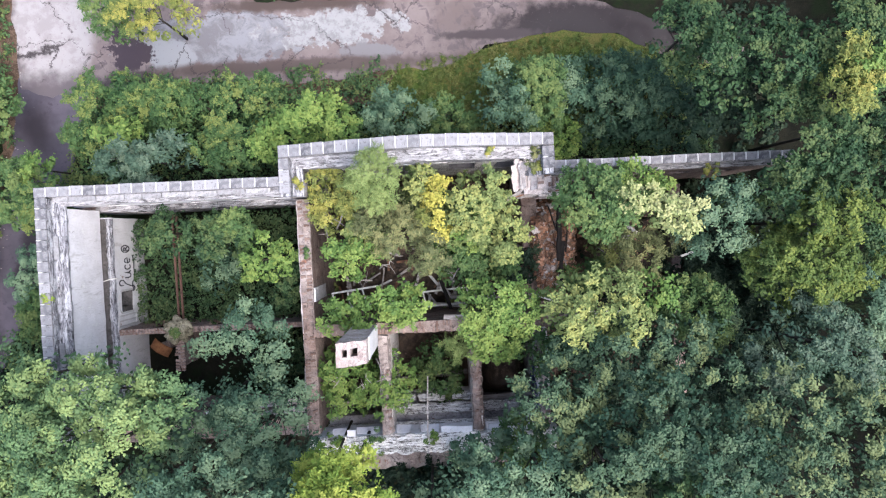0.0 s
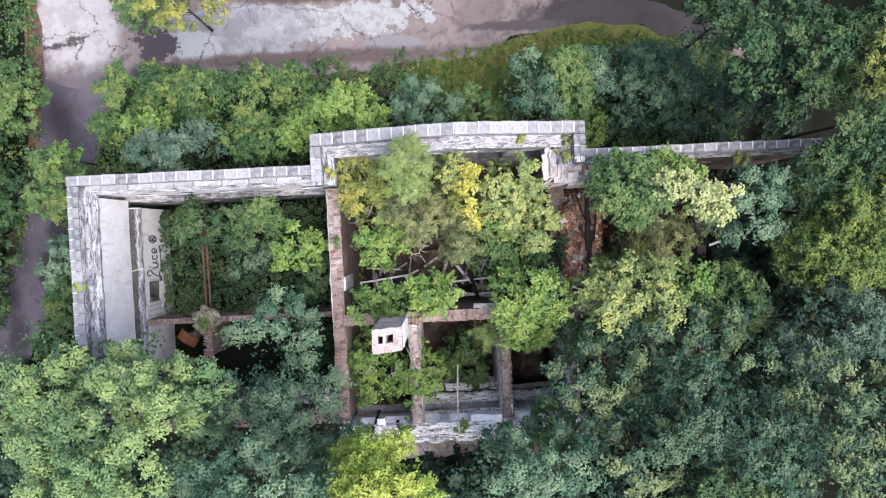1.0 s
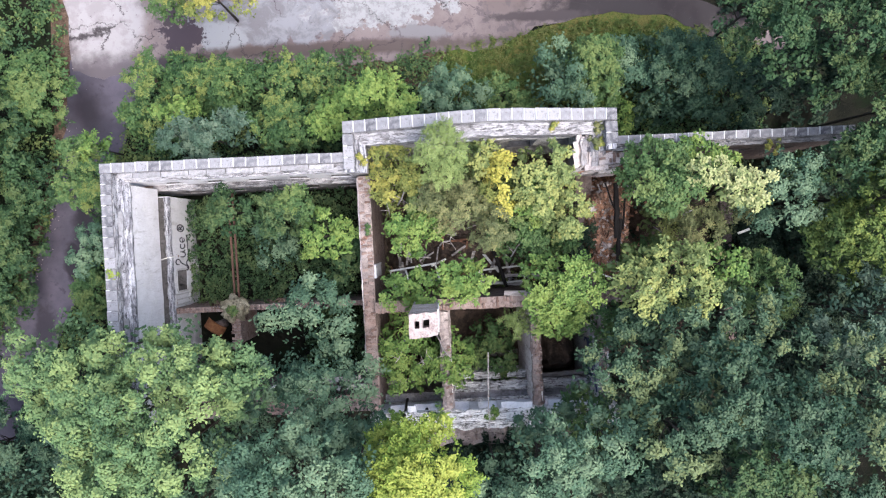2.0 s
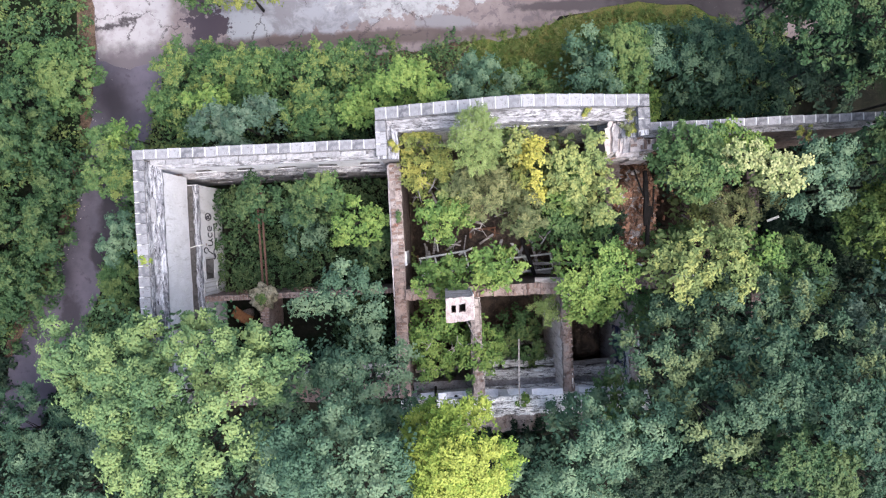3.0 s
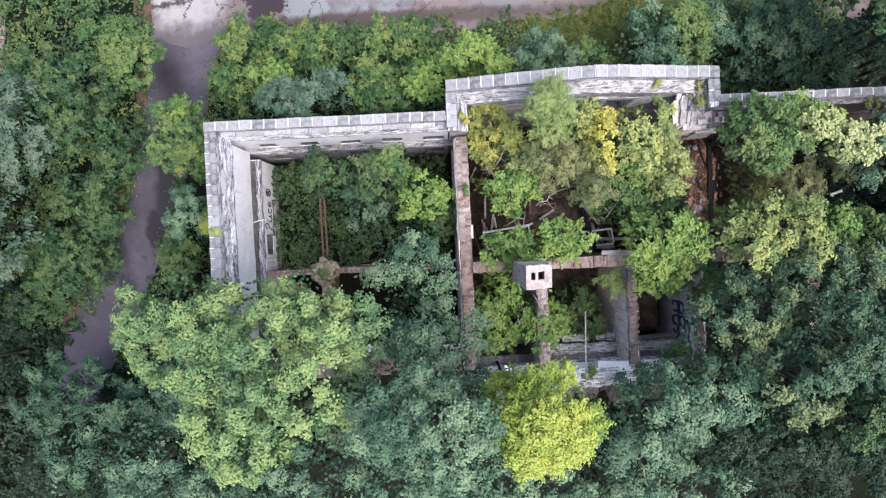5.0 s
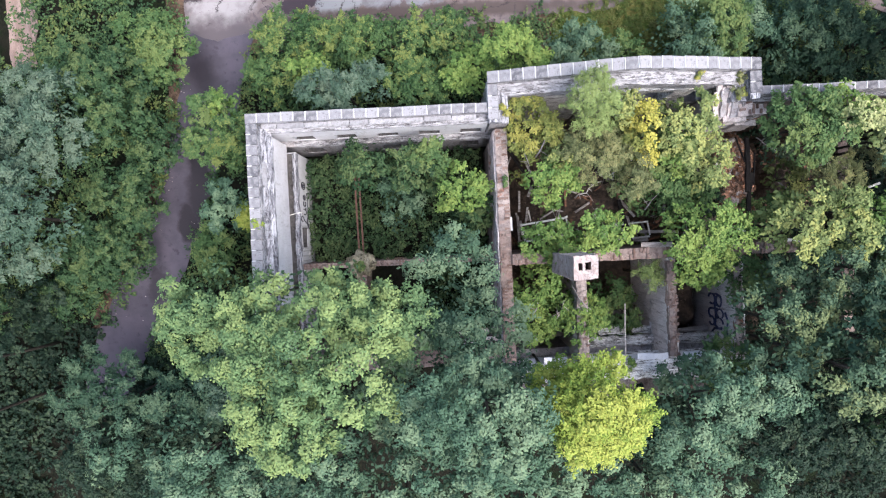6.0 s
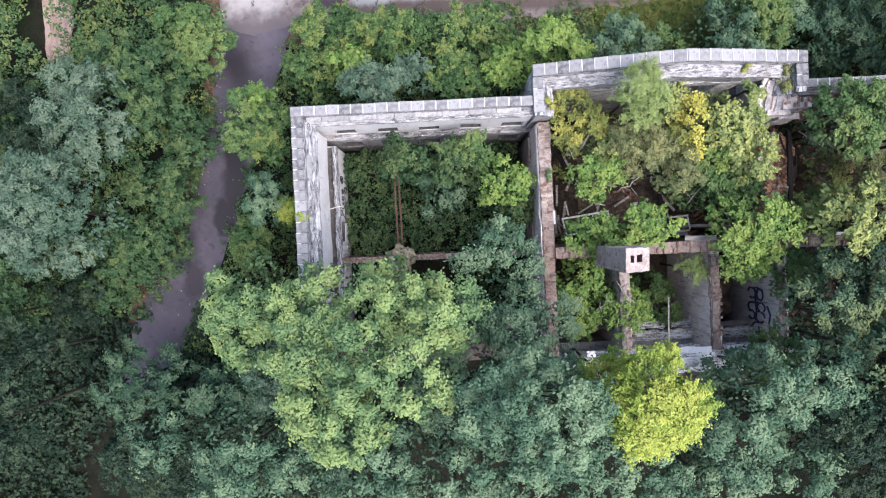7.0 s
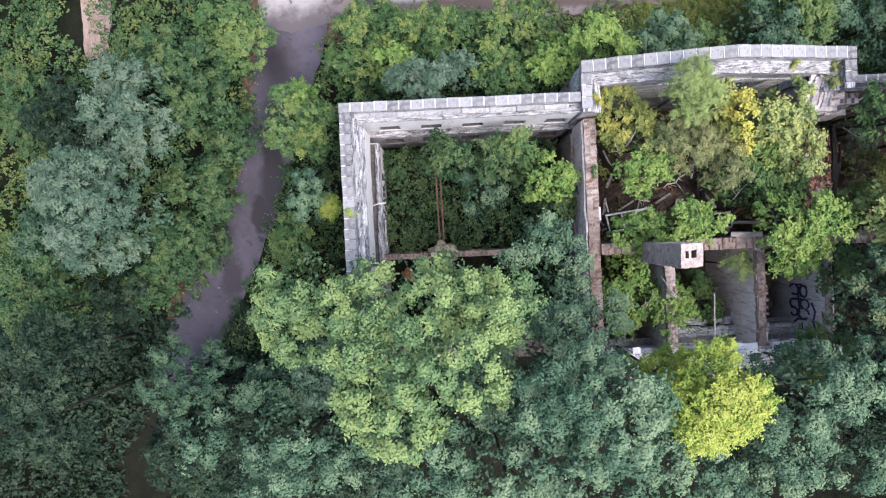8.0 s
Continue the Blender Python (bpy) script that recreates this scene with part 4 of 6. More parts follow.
# east wing, north wall
we = wall("wall_east_wing", "x", 4.3, 13.5, 2.02, 2.45, GROUND - 0.1, 1.15, BRICK_CORE, [(6.0 + 1.8 * i, 6.9 + 1.8 * i, -2.0, -0.75) for i in range(4)], "weathered parapet wall half hidden by branches")
sweep("cap", "x", 4.32, 13.5, [(2.48, 1.1), (2.48, 1.58), (2.18, 1.6), (2.12, 1.3), (1.99, 1.12), (1.99, 1.0)], CAP_X, 0.14, 0.03, parent=we)
coping(we, "x", 4.36, 13.5, 2.18, 2.5, 1.65, -1, seed=6)

# inner walls
wall("wall_divider", "y", -8.0, 1.55, -5.76, -5.3, GROUND - 0.1, 0.12, BRICK_CORE, [(-6.6, -5.6, -5.6, -3.4)], "brick wall between the wings with its top broken off", 0.02, 0.05)
wall("wall_divider_plinth", "y", -8.0, 1.27, -5.92, -5.765, GROUND - 0.1, -2.3, SCREED, (), "brown-grey plaster facing on the lower brick wall", 0.02, 0.08)
wall("wall_divider_facing", "y", -8.0, 1.5, -5.84, -5.765, -2.295, -0.02, RUIN, (), "flaking grey plaster on the brick wall's west side", 0.025, 0.12, 0.2)
wall("wall_spine", "x", -5.29, 6.6, -4.0, -3.55, GROUND - 0.1, 0.3, BRICK_CORE, [(-4.4, -3.5, -5.6, -3.2), (4.3, 5.3, -5.6, -3.2)], "brick spine wall with loose bricks on top", 0.02, 0.06)
wall("wall_room_west", "y", -8.1, -4.01, -2.74, -2.34, GROUND - 0.1, 0.18, ROOM, (), "grey plaster partition wall, chipped along the top", 0.02, 0.08)
wall("wall_room_mid", "y", -8.1, -4.01, 0.93, 1.29, GROUND - 0.1, 0.22, ROOM, [(-8.05, -6.9, -2.55, -2.3), (-6.35, -5.9, -2.5, -2.36), (-5.27, -5.0, -3.2, -2.6)], "pale plaster partition with a brick core and a split", 0.02, 0.08)
wall("wall_room_east", "y", -8.1, -4.01, 3.62, 4.0, GROUND - 0.1, 0.3, ROOM, (), "grey plaster wall sprayed with dark lettering", 0.02, 0.08)
SOUTHWIN = [(-5.0, -4.35, -1.25, -0.1), (-4.0, -3.0, -1.25, -0.1), (-2.3, -1.68, -1.25, 0.02), (-1.3, -0.5, -1.25, 0.02), (1.45, 2.15, -1.25, -0.1), (2.45, 3.3, -1.25, -0.1)]
wall("wall_south_slot", "x", -5.29, 4.3, -8.7, -8.12, -1.98, -1.62, LEDGE, (), "dark joist slot in the south wall")
ws = wall("wall_south", "x", -5.7, 4.3, -8.68, -8.11, -1.6, 0.2, PLASTER, SOUTHWIN, "weathered south wall with empty window openings", 0.025, 0.1)
sweep("cap", "x", -5.7, 4.3, [(-8.86, 0.0), (-8.84, 0.34), (-8.55, 0.42), (-8.3, 0.38), (-8.09, 0.3), (-8.09, 0.12)], LEDGE, 0.07, 0.08, parent=ws)
wall("wall_south_lower", "x", -5.29, 4.3, -8.75, -7.85, GROUND - 0.1, -2.305, PLASTER_GREY, [(-4.4, -3.4, -4.9, -3.1), (-2.0, -0.9, -4.9, -3.1), (1.6, 2.8, -4.9, -3.1)], "grey plastered lower south wall", 0.025)
sweep("ledge", "x", -2.33, 3.6, [(-7.88, -2.3), (-7.86, -2.06), (-7.6, -2.03), (-7.46, -2.1), (-7.44, -2.3)], LEDGE, 0.1, 0.06, parent=ws)
sweep("sill", "x", -2.33, 3.6, [(-8.25, -1.6), (-8.25, -1.32), (-8.1, -1.3), (-8.0, -1.36), (-8.02, -1.5)], LEDGE, 0.1, 0.05, parent=ws)
for p, q in ((-2.3, -1.5), (-1.36, -0.2), (0.1, 0.92)):
    sweep("step", "x", p, q, [(-7.42, -2.75), (-7.4, -2.5), (-7.25, -2.52), (-7.1, -2.62), (-7.1, -2.75)], LEDGE, 0.1, 0.06, parent=ws)
wall("wall_south_wing", "x", -14.3, -5.9, -8.1, -7.4, GROUND - 0.1, -0.4, BRICK_CORE, (), "broken brick wall under the trees", 0.03, 0.25)
wall("wall_collapsed", "y", -3.5, 1.45, 3.5, 4.1, GROUND - 0.1, -2.4, BRICK_CORE, (), "collapsed brick wall with fallen rubble", 0.05, 0.4)
wall("wall_east_inner", "y", -8.1, 1.7, 10.6, 11.1, GROUND - 0.1, -4.6, BRICK_CORE, (), "brick wall under the trees", 0.03, 0.2)
wall("terrace_ledge", "x", -4.9, 3.0, -10.0, -8.78, GROUND - 0.1, -1.5, SCREED, (), "broken brown masonry ledge outside the south wall", 0.07, 0.3, 0.2)

bm = bmesh.new()
rough_box(bm, -5.28, 10.55, -8.08, 2.72, GROUND - 0.2, FLOOR, 0.8, 0.03)
tagged(part("floor", bm, RUBBLE), "dark floor covered with rubble and rotten leaves", "floor", kind="structure")
bm = bmesh.new()
rough_box(bm, -14.34, -6.03, -7.38, 1.27, GROUND - 0.2, FLOOR, 0.8, 0.05)
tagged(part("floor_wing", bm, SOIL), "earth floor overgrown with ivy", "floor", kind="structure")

# ---- bricks along the broken wall tops ----
def brick_mesh(material, seed):
    bm = bmesh.new()
    box(bm, -0.125, 0.125, -0.06, 0.06, -0.033, 0.033, 0.008)
    for v in bm.verts:
        v.co += noise.noise_vector(v.co * 19 + Vector((seed, 0, 0))) * 0.008
    me = bpy.data.meshes.new("brick")
    bm.to_mesh(me)
    bm.free()
    me.materials.append(material)
    return me


BRICKS = [brick_mesh(BRICK, i * 7.0) for i in range(4)]
LOOSE = [brick_mesh(BRICK_RUBBLE, i * 5.0) for i in range(4)]


def brick_top(wall_name, axis, a0, a1, t0, t1, z, gone=0.12, seed=0):
    """Headers laid two abreast on a broken wall top, some missing, some askew."""
    rng = random.Random(seed)
    owner = bpy.data.objects[wall_name]
    n = int(abs(a1 - a0) / 0.135)
    for i in range(n):
        a = a0 + (a1 - a0) * (i + 0.5) / n
        for k in (0.25, 0.75):
            if rng.random() < gone or noise.noise(Vector((a * 0.8, k, seed))) > 0.42:
                continue
            t = t0 + (t1 - t0) * k + rng.uniform(-0.015, 0.015)
            p = (a, t) if axis == "x" else (t, a)
            ob = new("brick", rng.choice(BRICKS))
            ob.parent = owner
            ob.matrix_local = pose(*p, z + 0.02 + 0.05 * noise.noise(Vector((a * 1.1, k * 3, seed + 5))) + rng.uniform(-0.01, 0.015)) @ pose(0, 0, 0, 0, 0, (90 if axis == "x" else 0) + rng.uniform(-4, 4) * rng.choice((1, 1, 3))) @ pose(0, 0, 0, rng.uniform(-8, 8), rng.uniform(-8, 8), 0) @ Matrix.Diagonal((rng.uniform(0.85, 0.98) * min(1.0, (t1 - t0) / 0.5), rng.uniform(0.8, 1.0), 1, 1))


brick_top("wall_divider", "y", -7.9, 1.5, -5.76, -5.32, 0.16, 0.62, 21)
sweep("screed", "y", -2.65, -7.95, [(-5.78, 0.02), (-5.77, 0.13), (-5.6, 0.17), (-5.38, 0.15), (-5.3, 0.02)], BRICK_CORE, 0.1, 0.04, parent=bpy.data.objects["wall_divider"], label="crumbling brick and mortar bed")
sweep("screed", "y", 1.5, -2.6, [(-5.78, 0.02), (-5.78, 0.15), (-5.55, 0.19), (-5.29, 0.14), (-5.29, 0.02)], SCREED, 0.12, 0.035, parent=bpy.data.objects["wall_divider"], label="crumbling grey screed")
brick_top("wall_spine", "x", -5.2, 6.5, -4.02, -3.53, 0.34, 0.62, 22)
brick_top("wall_room_mid", "y", -8.0, -4.1, 1.0, 1.3, 0.39, 0.72, 23)
sweep("screed", "y", -8.0, -4.1, [(0.9, 0.08), (0.93, 0.34), (1.08, 0.42), (1.22, 0.39), (1.34, 0.08)], BRICK_CORE, 0.07, 0.06, parent=bpy.data.objects["wall_room_mid"], label="crumbling brown brick and mortar")
sweep("screed", "y", -8.05, -4.05, [(-2.78, 0.05), (-2.77, 0.32), (-2.6, 0.4), (-2.4, 0.36), (-2.3, 0.05)], SCREED, 0.08, 0.055, parent=bpy.data.objects["wall_room_west"], label="crumbling grey screed")
brick_top("wall_room_west", "y", -8.0, -4.2, -2.62, -2.34, 0.37, 0.84, 24)
sweep("screed", "y", -8.05, -4.05, [(3.6, 0.1), (3.61, 0.36), (3.75, 0.4), (3.92, 0.36), (4.02, 0.1)], SCREED, 0.08, 0.055, parent=bpy.data.objects["wall_room_east"], label="crumbling grey screed")
brick_top("wall_room_east", "y", -8.0, -4.2, 3.7, 4.0, 0.38, 0.8, 29)
brick_top("wall_bay_east", "y", 1.5, 2.2, 3.8, 4.3, 1.08, 0.45, 28)
brick_top("wall_bay_east", "x", 4.2, 4.95, 1.55, 1.95, 0.88, 0.4, 30)


# ---- chimney ----
def chimney(x, y, z0, z1, w, d):
    ob = new("chimney")
    ob.location = (x, y, z0)
    rng = random.Random(4)
    h = z1 - z0
    bm = bmesh.new()
    n = int((h - 1.1) / 0.077)
    for i in range(n):
        e = rng.uniform(0.0, 0.014)
        box(bm, -w / 2 + e, w / 2 - e, -d / 2 + e, d / 2 - e, i * 0.077, i * 0.077 + 0.069, 0.006)
    box(bm, -w / 2 + 0.022, w / 2 - 0.022, -d / 2 + 0.022, d / 2 - 0.022, 0, h - 1.12)
    part("shaft", bm, CHIMNEY, ob, "limewashed brick shaft")
    bm = bmesh.new()
    rough_box(bm, w / 2 + 0.002, w / 2 + 0.03, -d / 2 + 0.03, d / 2 + 0.005, h * 0.1, h - 1.2, 0.16, 0.008)
    part("lime_coat", bm, PLASTER, ob, "white lime render left on one side")
    # head with two open flues, crumbled lower on its east side
    bm = bmesh.new()
    xs = [-w / 2, -0.30, -0.13, -0.02, 0.2, w / 2]
    for i in range(5):
        if i in (1, 3):
            box(bm, xs[i], xs[i + 1], -d / 2, -0.10, h - 1.13, h)
            box(bm, xs[i], xs[i + 1], 0.17, d / 2, h - 1.13, h)
        else:
            box(bm, xs[i], xs[i + 1], -d / 2, d / 2, h - 1.13, h)
    bmesh.ops.remove_doubles(bm, verts=bm.verts, dist=0.0005)
    bmesh.ops.subdivide_edges(bm, edges=bm.edges, cuts=4, use_grid_fill=True)
    for v in bm.verts:
        v.co.z -= 0.62 * (v.co.x / w + 0.42) * max(0.0, (v.co.z - h + 1.13) / 1.13)
        v.co += noise.noise_vector(v.co * 5) * 0.03 + noise.noise_vector(v.co * 14) * 0.02
    head = part("head", bm, CHIMNEY, ob, "pale chipped chimney head with two flues")
    for x0, x1 in ((xs[1], xs[2]), (xs[3], xs[4])):
        bm = bmesh.new()
        box(bm, x0 - 0.02, x1 + 0.02, -0.12, 0.19, h - 1.2, h - 1.0)
        part("flue", bm, SOOT, head, "sooty flue bottom")
    return tagged(ob, "limewashed brick chimney with two square flues on the spine wall", "chimney")


chimney(-3.24, -3.97, 0.3, 5.4, 0.96, 0.82)


# ---- timber and steel left from roof and floors ----
def timber(name, a, b, w, h, material, label, category="plank"):
    bm = bmesh.new()
    bar(bm, (0, 0, 0), Vector(b) - Vector(a), w, h)
    bmesh.ops.subdivide_edges(bm, edges=[e for e in bm.edges if e.calc_length() > 0.5], cuts=5)
    for v in bm.verts:
        v.co += noise.noise_vector((v.co + Vector(a)) * 1.7) * w * (0.45 if material is WOOD_BLACK else 0.15)
    ob = part(name, bm, material)
    ob.location = a
    return tagged(ob, label, category)


def open_frame(x, y, z, turn, w, h, rungs, label):
    """A white wooden window frame lying flat."""
    ob = new("window_frame")
    ob.matrix_world = pose(x, y, z, 4, -3, turn)
    for y0 in (0, h):
        bm = bmesh.new()
        bar(bm, (0, -y0, 0), (w, -y0, 0), 0.075, 0.05)
        part("rail", bm, WOOD_WHITE, ob)
    for i in range(rungs):
        bm = bmesh.new()
        u = 0.04 + (w - 0.08) * i / (rungs - 1)
        bar(bm, (u, -0.05, 0.01), (u + 0.06, -h + 0.05, 0.01), 0.065, 0.045)
        part("stile", bm, WOOD_WHITE, ob)
    return tagged(ob, label, "window frame")


open_frame(-4.77, -2.40, -1.2, 7, 2.0, 0.72, 4, "broken white wooden window frame lying on rubble")
open_frame(-1.0, -2.62, -2.5, 4, 2.0, 0.66, 3, "white painted window frame lying in the rubble")
for name, a, b, w, h, m, label in (
    ("beam", (-0.35, -1.5, -2.1), (0.22, -3.4, -2.45), 0.17, 0.16, WOOD_BLACK, "charred roof beam fallen across the rubble"),
    ("beam", (4.86, 0.85, -1.0), (4.78, -1.5, -0.85), 0.19, 0.15, WOOD_BLACK, "charred black beam on fallen bricks"),
    ("beam", (5.02, -0.6, -1.0), (4.84, -2.4, -1.05), 0.15, 0.12, WOOD_BLACK, "charred split rafter on fallen bricks"),
    ("beam", (4.45, 0.9, -1.1), (4.75, -0.2, -0.95), 0.06, 0.06, WOOD_BLACK, "charred lath on fallen bricks"),
    ("beam", (5.3, 0.2, -1.2), (5.1, -1.1, -1.0), 0.07, 0.07, WOOD_BLACK, "charred lath on fallen bricks"),
    ("beam", (-5.2, 0.9, -1.3), (-3.7, -0.9, -3.2), 0.15, 0.15, WOOD_BLACK, "dark rafter slumped from the brick wall"),
    ("plank", (6.75, -1.0, -2.4), (7.27, -1.48, -2.3), 0.06, 0.04, WOOD_GREY, "pale broken batten in the rubble"),
    ("plank", (7.27, -1.45, -2.3), (7.1, -1.95, -2.35), 0.06, 0.04, WOOD_GREY, "pale broken batten in the rubble"),
    ("plank", (8.0, -0.1, -2.3), (8.45, -0.45, -2.3), 0.14, 0.04, WOOD_WHITE, "pale splintered plank lying on dark rubble"),
    ("plank", (3.55, -2.7, -0.5), (4.45, -3.08, -0.42), 0.07, 0.04, WOOD_WHITE, "pale batten beside the brick wall"),
    ("plank", (9.9, -1.5, -1.0), (10.4, -1.33, -0.95), 0.1, 0.04, WOOD_WHITE, "pale batten poking out of the bushes"),
    ("plank", (-1.2, -3.1, -2.7), (1.0, -3.3, -2.6), 0.16, 0.05, WOOD_GREY, "grey board lying on rubble"),
    ("plank", (0.2, -2.9, -2.9), (2.4, -3.0, -2.7), 0.14, 0.05, WOOD_GREY, "grey board lying on rubble"),
    ("plank", (-0.1, -3.42, 0.42), (1.15, -3.46, 0.44), 0.2, 0.06, WOOD_GREY, "pale grey wall plate on the spine wall"),
    ("plank", (5.6, -3.5, 0.42), (7.6, -3.56, 0.45), 0.12, 0.05, WOOD_WHITE, "pale board on the spine wall"),
    ("plank", (-9.7, -6.9, -0.25), (-6.1, -6.65, -0.3), 0.22, 0.07, WOOD_GREY, "grey weathered board in the wing"),
    ("plank", (-9.3, -7.2, -0.2), (-5.9, -7.0, -0.25), 0.2, 0.07, WOOD_GREY, "grey weathered board in the wing"),
    ("plank", (-9.9, -7.05, -0.1), (-9.0, -6.75, -0.1), 0.3, 0.05, WOOD_WHITE, "whitish broken board under the trees"),
    ("plank", (-2.25, -7.35, -4.0), (0.9, -7.25, -3.9), 0.26, 0.06, WOOD_WHITE, "grey floor board lying in the roofless room"),
    ("plank", (-2.25, -6.9, -5.2), (0.9, -6.7, -5.2), 0.22, 0.06, WOOD_GREY, "grey floor board lying in the roofless room"),
    ("plank", (1.35, -7.5, -3.0), (3.6, -7.35, -2.9), 0.2, 0.06, WOOD_GREY, "grey floor board lying in the roofless room"),
    ("plank", (-5.2, -7.4, -2.6), (-2.7, -7.3, -2.7), 0.2, 0.06, WOOD_GREY, "grey floor board lying in the roofless room"),
    ("pole", (-0.85, -5.76, 0.40), (-0.96, -8.22, 0.52), 0.05, 0.05, WOOD_GREY, "thin bare pole leaning on the south wall"),
):
    timber(name, a, b, w, h, m, label, name)

for x0, x1, y0, y1, z in ((-0.4, 0.85, -8.2, -7.85, 0.3), (-4.2, -3.85, -8.2, -7.8, 0.28), (1.5, 2.4, -8.15, -7.85, 0.2)):
    bm = bmesh.new()
    rough_box(bm, x0, x1, y0, y1, z - 0.1, z, 0.2, 0.025)
    tagged(part("slab", bm, PLASTER), "loose whitewashed slab overhanging the south wall", "slab", "loose slabs")

# rails and brick beam in the left wing
for dx in (-0.13, 0.06):
    bm = bmesh.new()
    a, b = (-11.78 + dx, 1.3, -2.86), (-11.72 + dx, -3.6, -2.9)
    bar(bm, a, b, 0.075, 0.02)
    bar(bm, (a[0], a[1], a[2] - 0.05), (b[0], b[1], b[2] - 0.05), 0.02, 0.1)
    bar(bm, (a[0], a[1], a[2] - 0.1), (b[0], b[1], b[2] - 0.1), 0.075, 0.02)
    tagged(part("steel_beam", bm, RUST), "rusty steel joist spanning the wing", "steel joist", "joists of the wing")
wall("wall_wing_cross", "x", -14.34, -6.03, -3.9, -3.66, GROUND - 0.1, -2.5, BRICK_CORE, [(-13.6, -12.3, -5.6, -3.0), (-10.9, -9.0, -5.6, -3.0)], "thin brick cross wall of the wing", 0.02, 0.06)
wall("wall_wing_stub", "y", -5.4, -3.94, -11.86, -11.62, GROUND - 0.1, -2.6, BRICK_CORE, (), "short brick wall running from the cross wall", 0.02, 0.1)
brick_top("wall_wing_cross", "x", -14.3, -6.1, -3.9, -3.66, -2.46, 0.35, 25)
brick_top("wall_wing_stub", "y", -5.6, -4.1, -11.95, -11.52, -2.55, 0.2, 26)

bm = bmesh.new()
bmesh.ops.create_icosphere(bm, subdivisions=4, radius=1)
for v in bm.verts:
    v.co = Vector((v.co.x * 0.56, v.co.y * 0.5, v.co.z * 0.3)) * (1 + 0.55 * noise.noise(v.co * 2.1) + 0.2 * noise.noise(v.co * 6))
ob = tagged(part("rubble_mound", bm, MOUND, smooth=True), "mound of mossy rubble on the wall crossing", "rubble")
ob.location = (-11.72, -3.78, -2.4)


bm = bmesh.new()
rough_box(bm, -5.31, -5.22, -2.6, -2.05, -2.8, 0.05, 0.18, 0.025, 0.1)
part("plaster_patch", bm, PANEL, bpy.data.objects["wall_divider"], "pale grey render left on the brick")


# ---- odd remains in the left wing ----
bm = bmesh.new()
tube(bm, [(-14.95, -1.55, -2.1), (-14.4, -1.4, -2.06), (-14.1, -1.38, -2.08)], [0.022, 0.022, 0.02], 8)
tagged(part("pipe", bm, WOOD_WHITE, smooth=True), "white pipe sticking out of the wall ledge", "pipe")
bm = bmesh.new()
bmesh.ops.create_grid(bm, x_segments=10, y_segments=6, size=0.5)
for v in bm.verts:
    x, y = v.co.x, v.co.y
    v.co = Vector((x * 0.95, y * 0.5, 0.22 * math.cos(x * 2.6) + 0.05 * noise.noise(Vector((x * 4, y * 4, 1)))))
bmesh.ops.solidify(bm, geom=bm.faces[:], thickness=0.02)
ob = tagged(part("rusty_sheet", bm, wood_mat("orange_rust", (0.26, 0.125, 0.06), (0.16, 0.07, 0.035)), smooth=True), "curved orange rusty sheet lying in the wing", "metal sheet")
ob.matrix_world = pose(-13.2, -4.75, -4.3, 8, 4, -35)
bm = bmesh.new()
bar(bm, (-13.5, -5.0, -4.85), (-12.9, -4.6, -4.65), 0.3, 0.3)
bar(bm, (-13.2, -4.75, FLOOR - 0.05), (-13.2, -4.75, -4.6), 0.35, 0.35)
tagged(part("masonry_stub", bm, BRICK_CORE), "brick stub carrying a rusty sheet", "masonry")

bm = bmesh.new()
for y0, y1, z0, z1 in ((-3.56, -3.06, -2.52, -2.46), (-3.56, -3.06, -4.4, -4.34), (-3.56, -3.5, -4.34, -2.52), (-3.12, -3.06, -4.34, -2.52), (-3.34, -3.28, -4.34, -2.52)):
    box(bm, -14.36, -14.3, y0, y1, z0, z1, 0.008)
tagged(part("wall_panel", bm, PANEL), "grey-white boarded panel frame fixed to the lower wall", "panel")
bm = bmesh.new()
for y in (-2.97, -1.98):
    box(bm, -14.4, -14.32, y - 0.04, y + 0.04, -4.15, -2.95, 0.01)
tube(bm, [(-14.36, -2.475 + 0.5 * math.cos(k * math.pi / 8), -2.95 + 0.28 * math.sin(k * math.pi / 8)) for k in range(9)], [0.04] * 9, 5)
tagged(part("niche_surround", bm, PANEL), "pale arched surround of a dark wall niche", "niche surround")

# ---- fallen bricks of the collapsed wall ----
def heap(name, x0, x1, y0, y1, base, high, material, label):
    bm = bmesh.new()
    bmesh.ops.create_grid(bm, x_segments=26, y_segments=34, size=0.5)
    for v in bm.verts:
        u, w = v.co.x * 2, v.co.y * 2
        x, y = (x0 + x1) / 2 + u * (x1 - x0) / 2, (y0 + y1) / 2 + w * (y1 - y0) / 2
        edge = max(0.0, (1 - abs(u) ** 3) * (1 - abs(w) ** 4))
        z = base + high * edge * (0.8 + 0.35 * noise.noise(Vector((x * 0.9, y * 0.9, 3)))) + 0.18 * noise.noise(Vector((x * 2.5, y * 2.5, 8)))
        v.co = (x, y, z)
    return tagged(part(name, bm, material, smooth=False), label, "rubble")


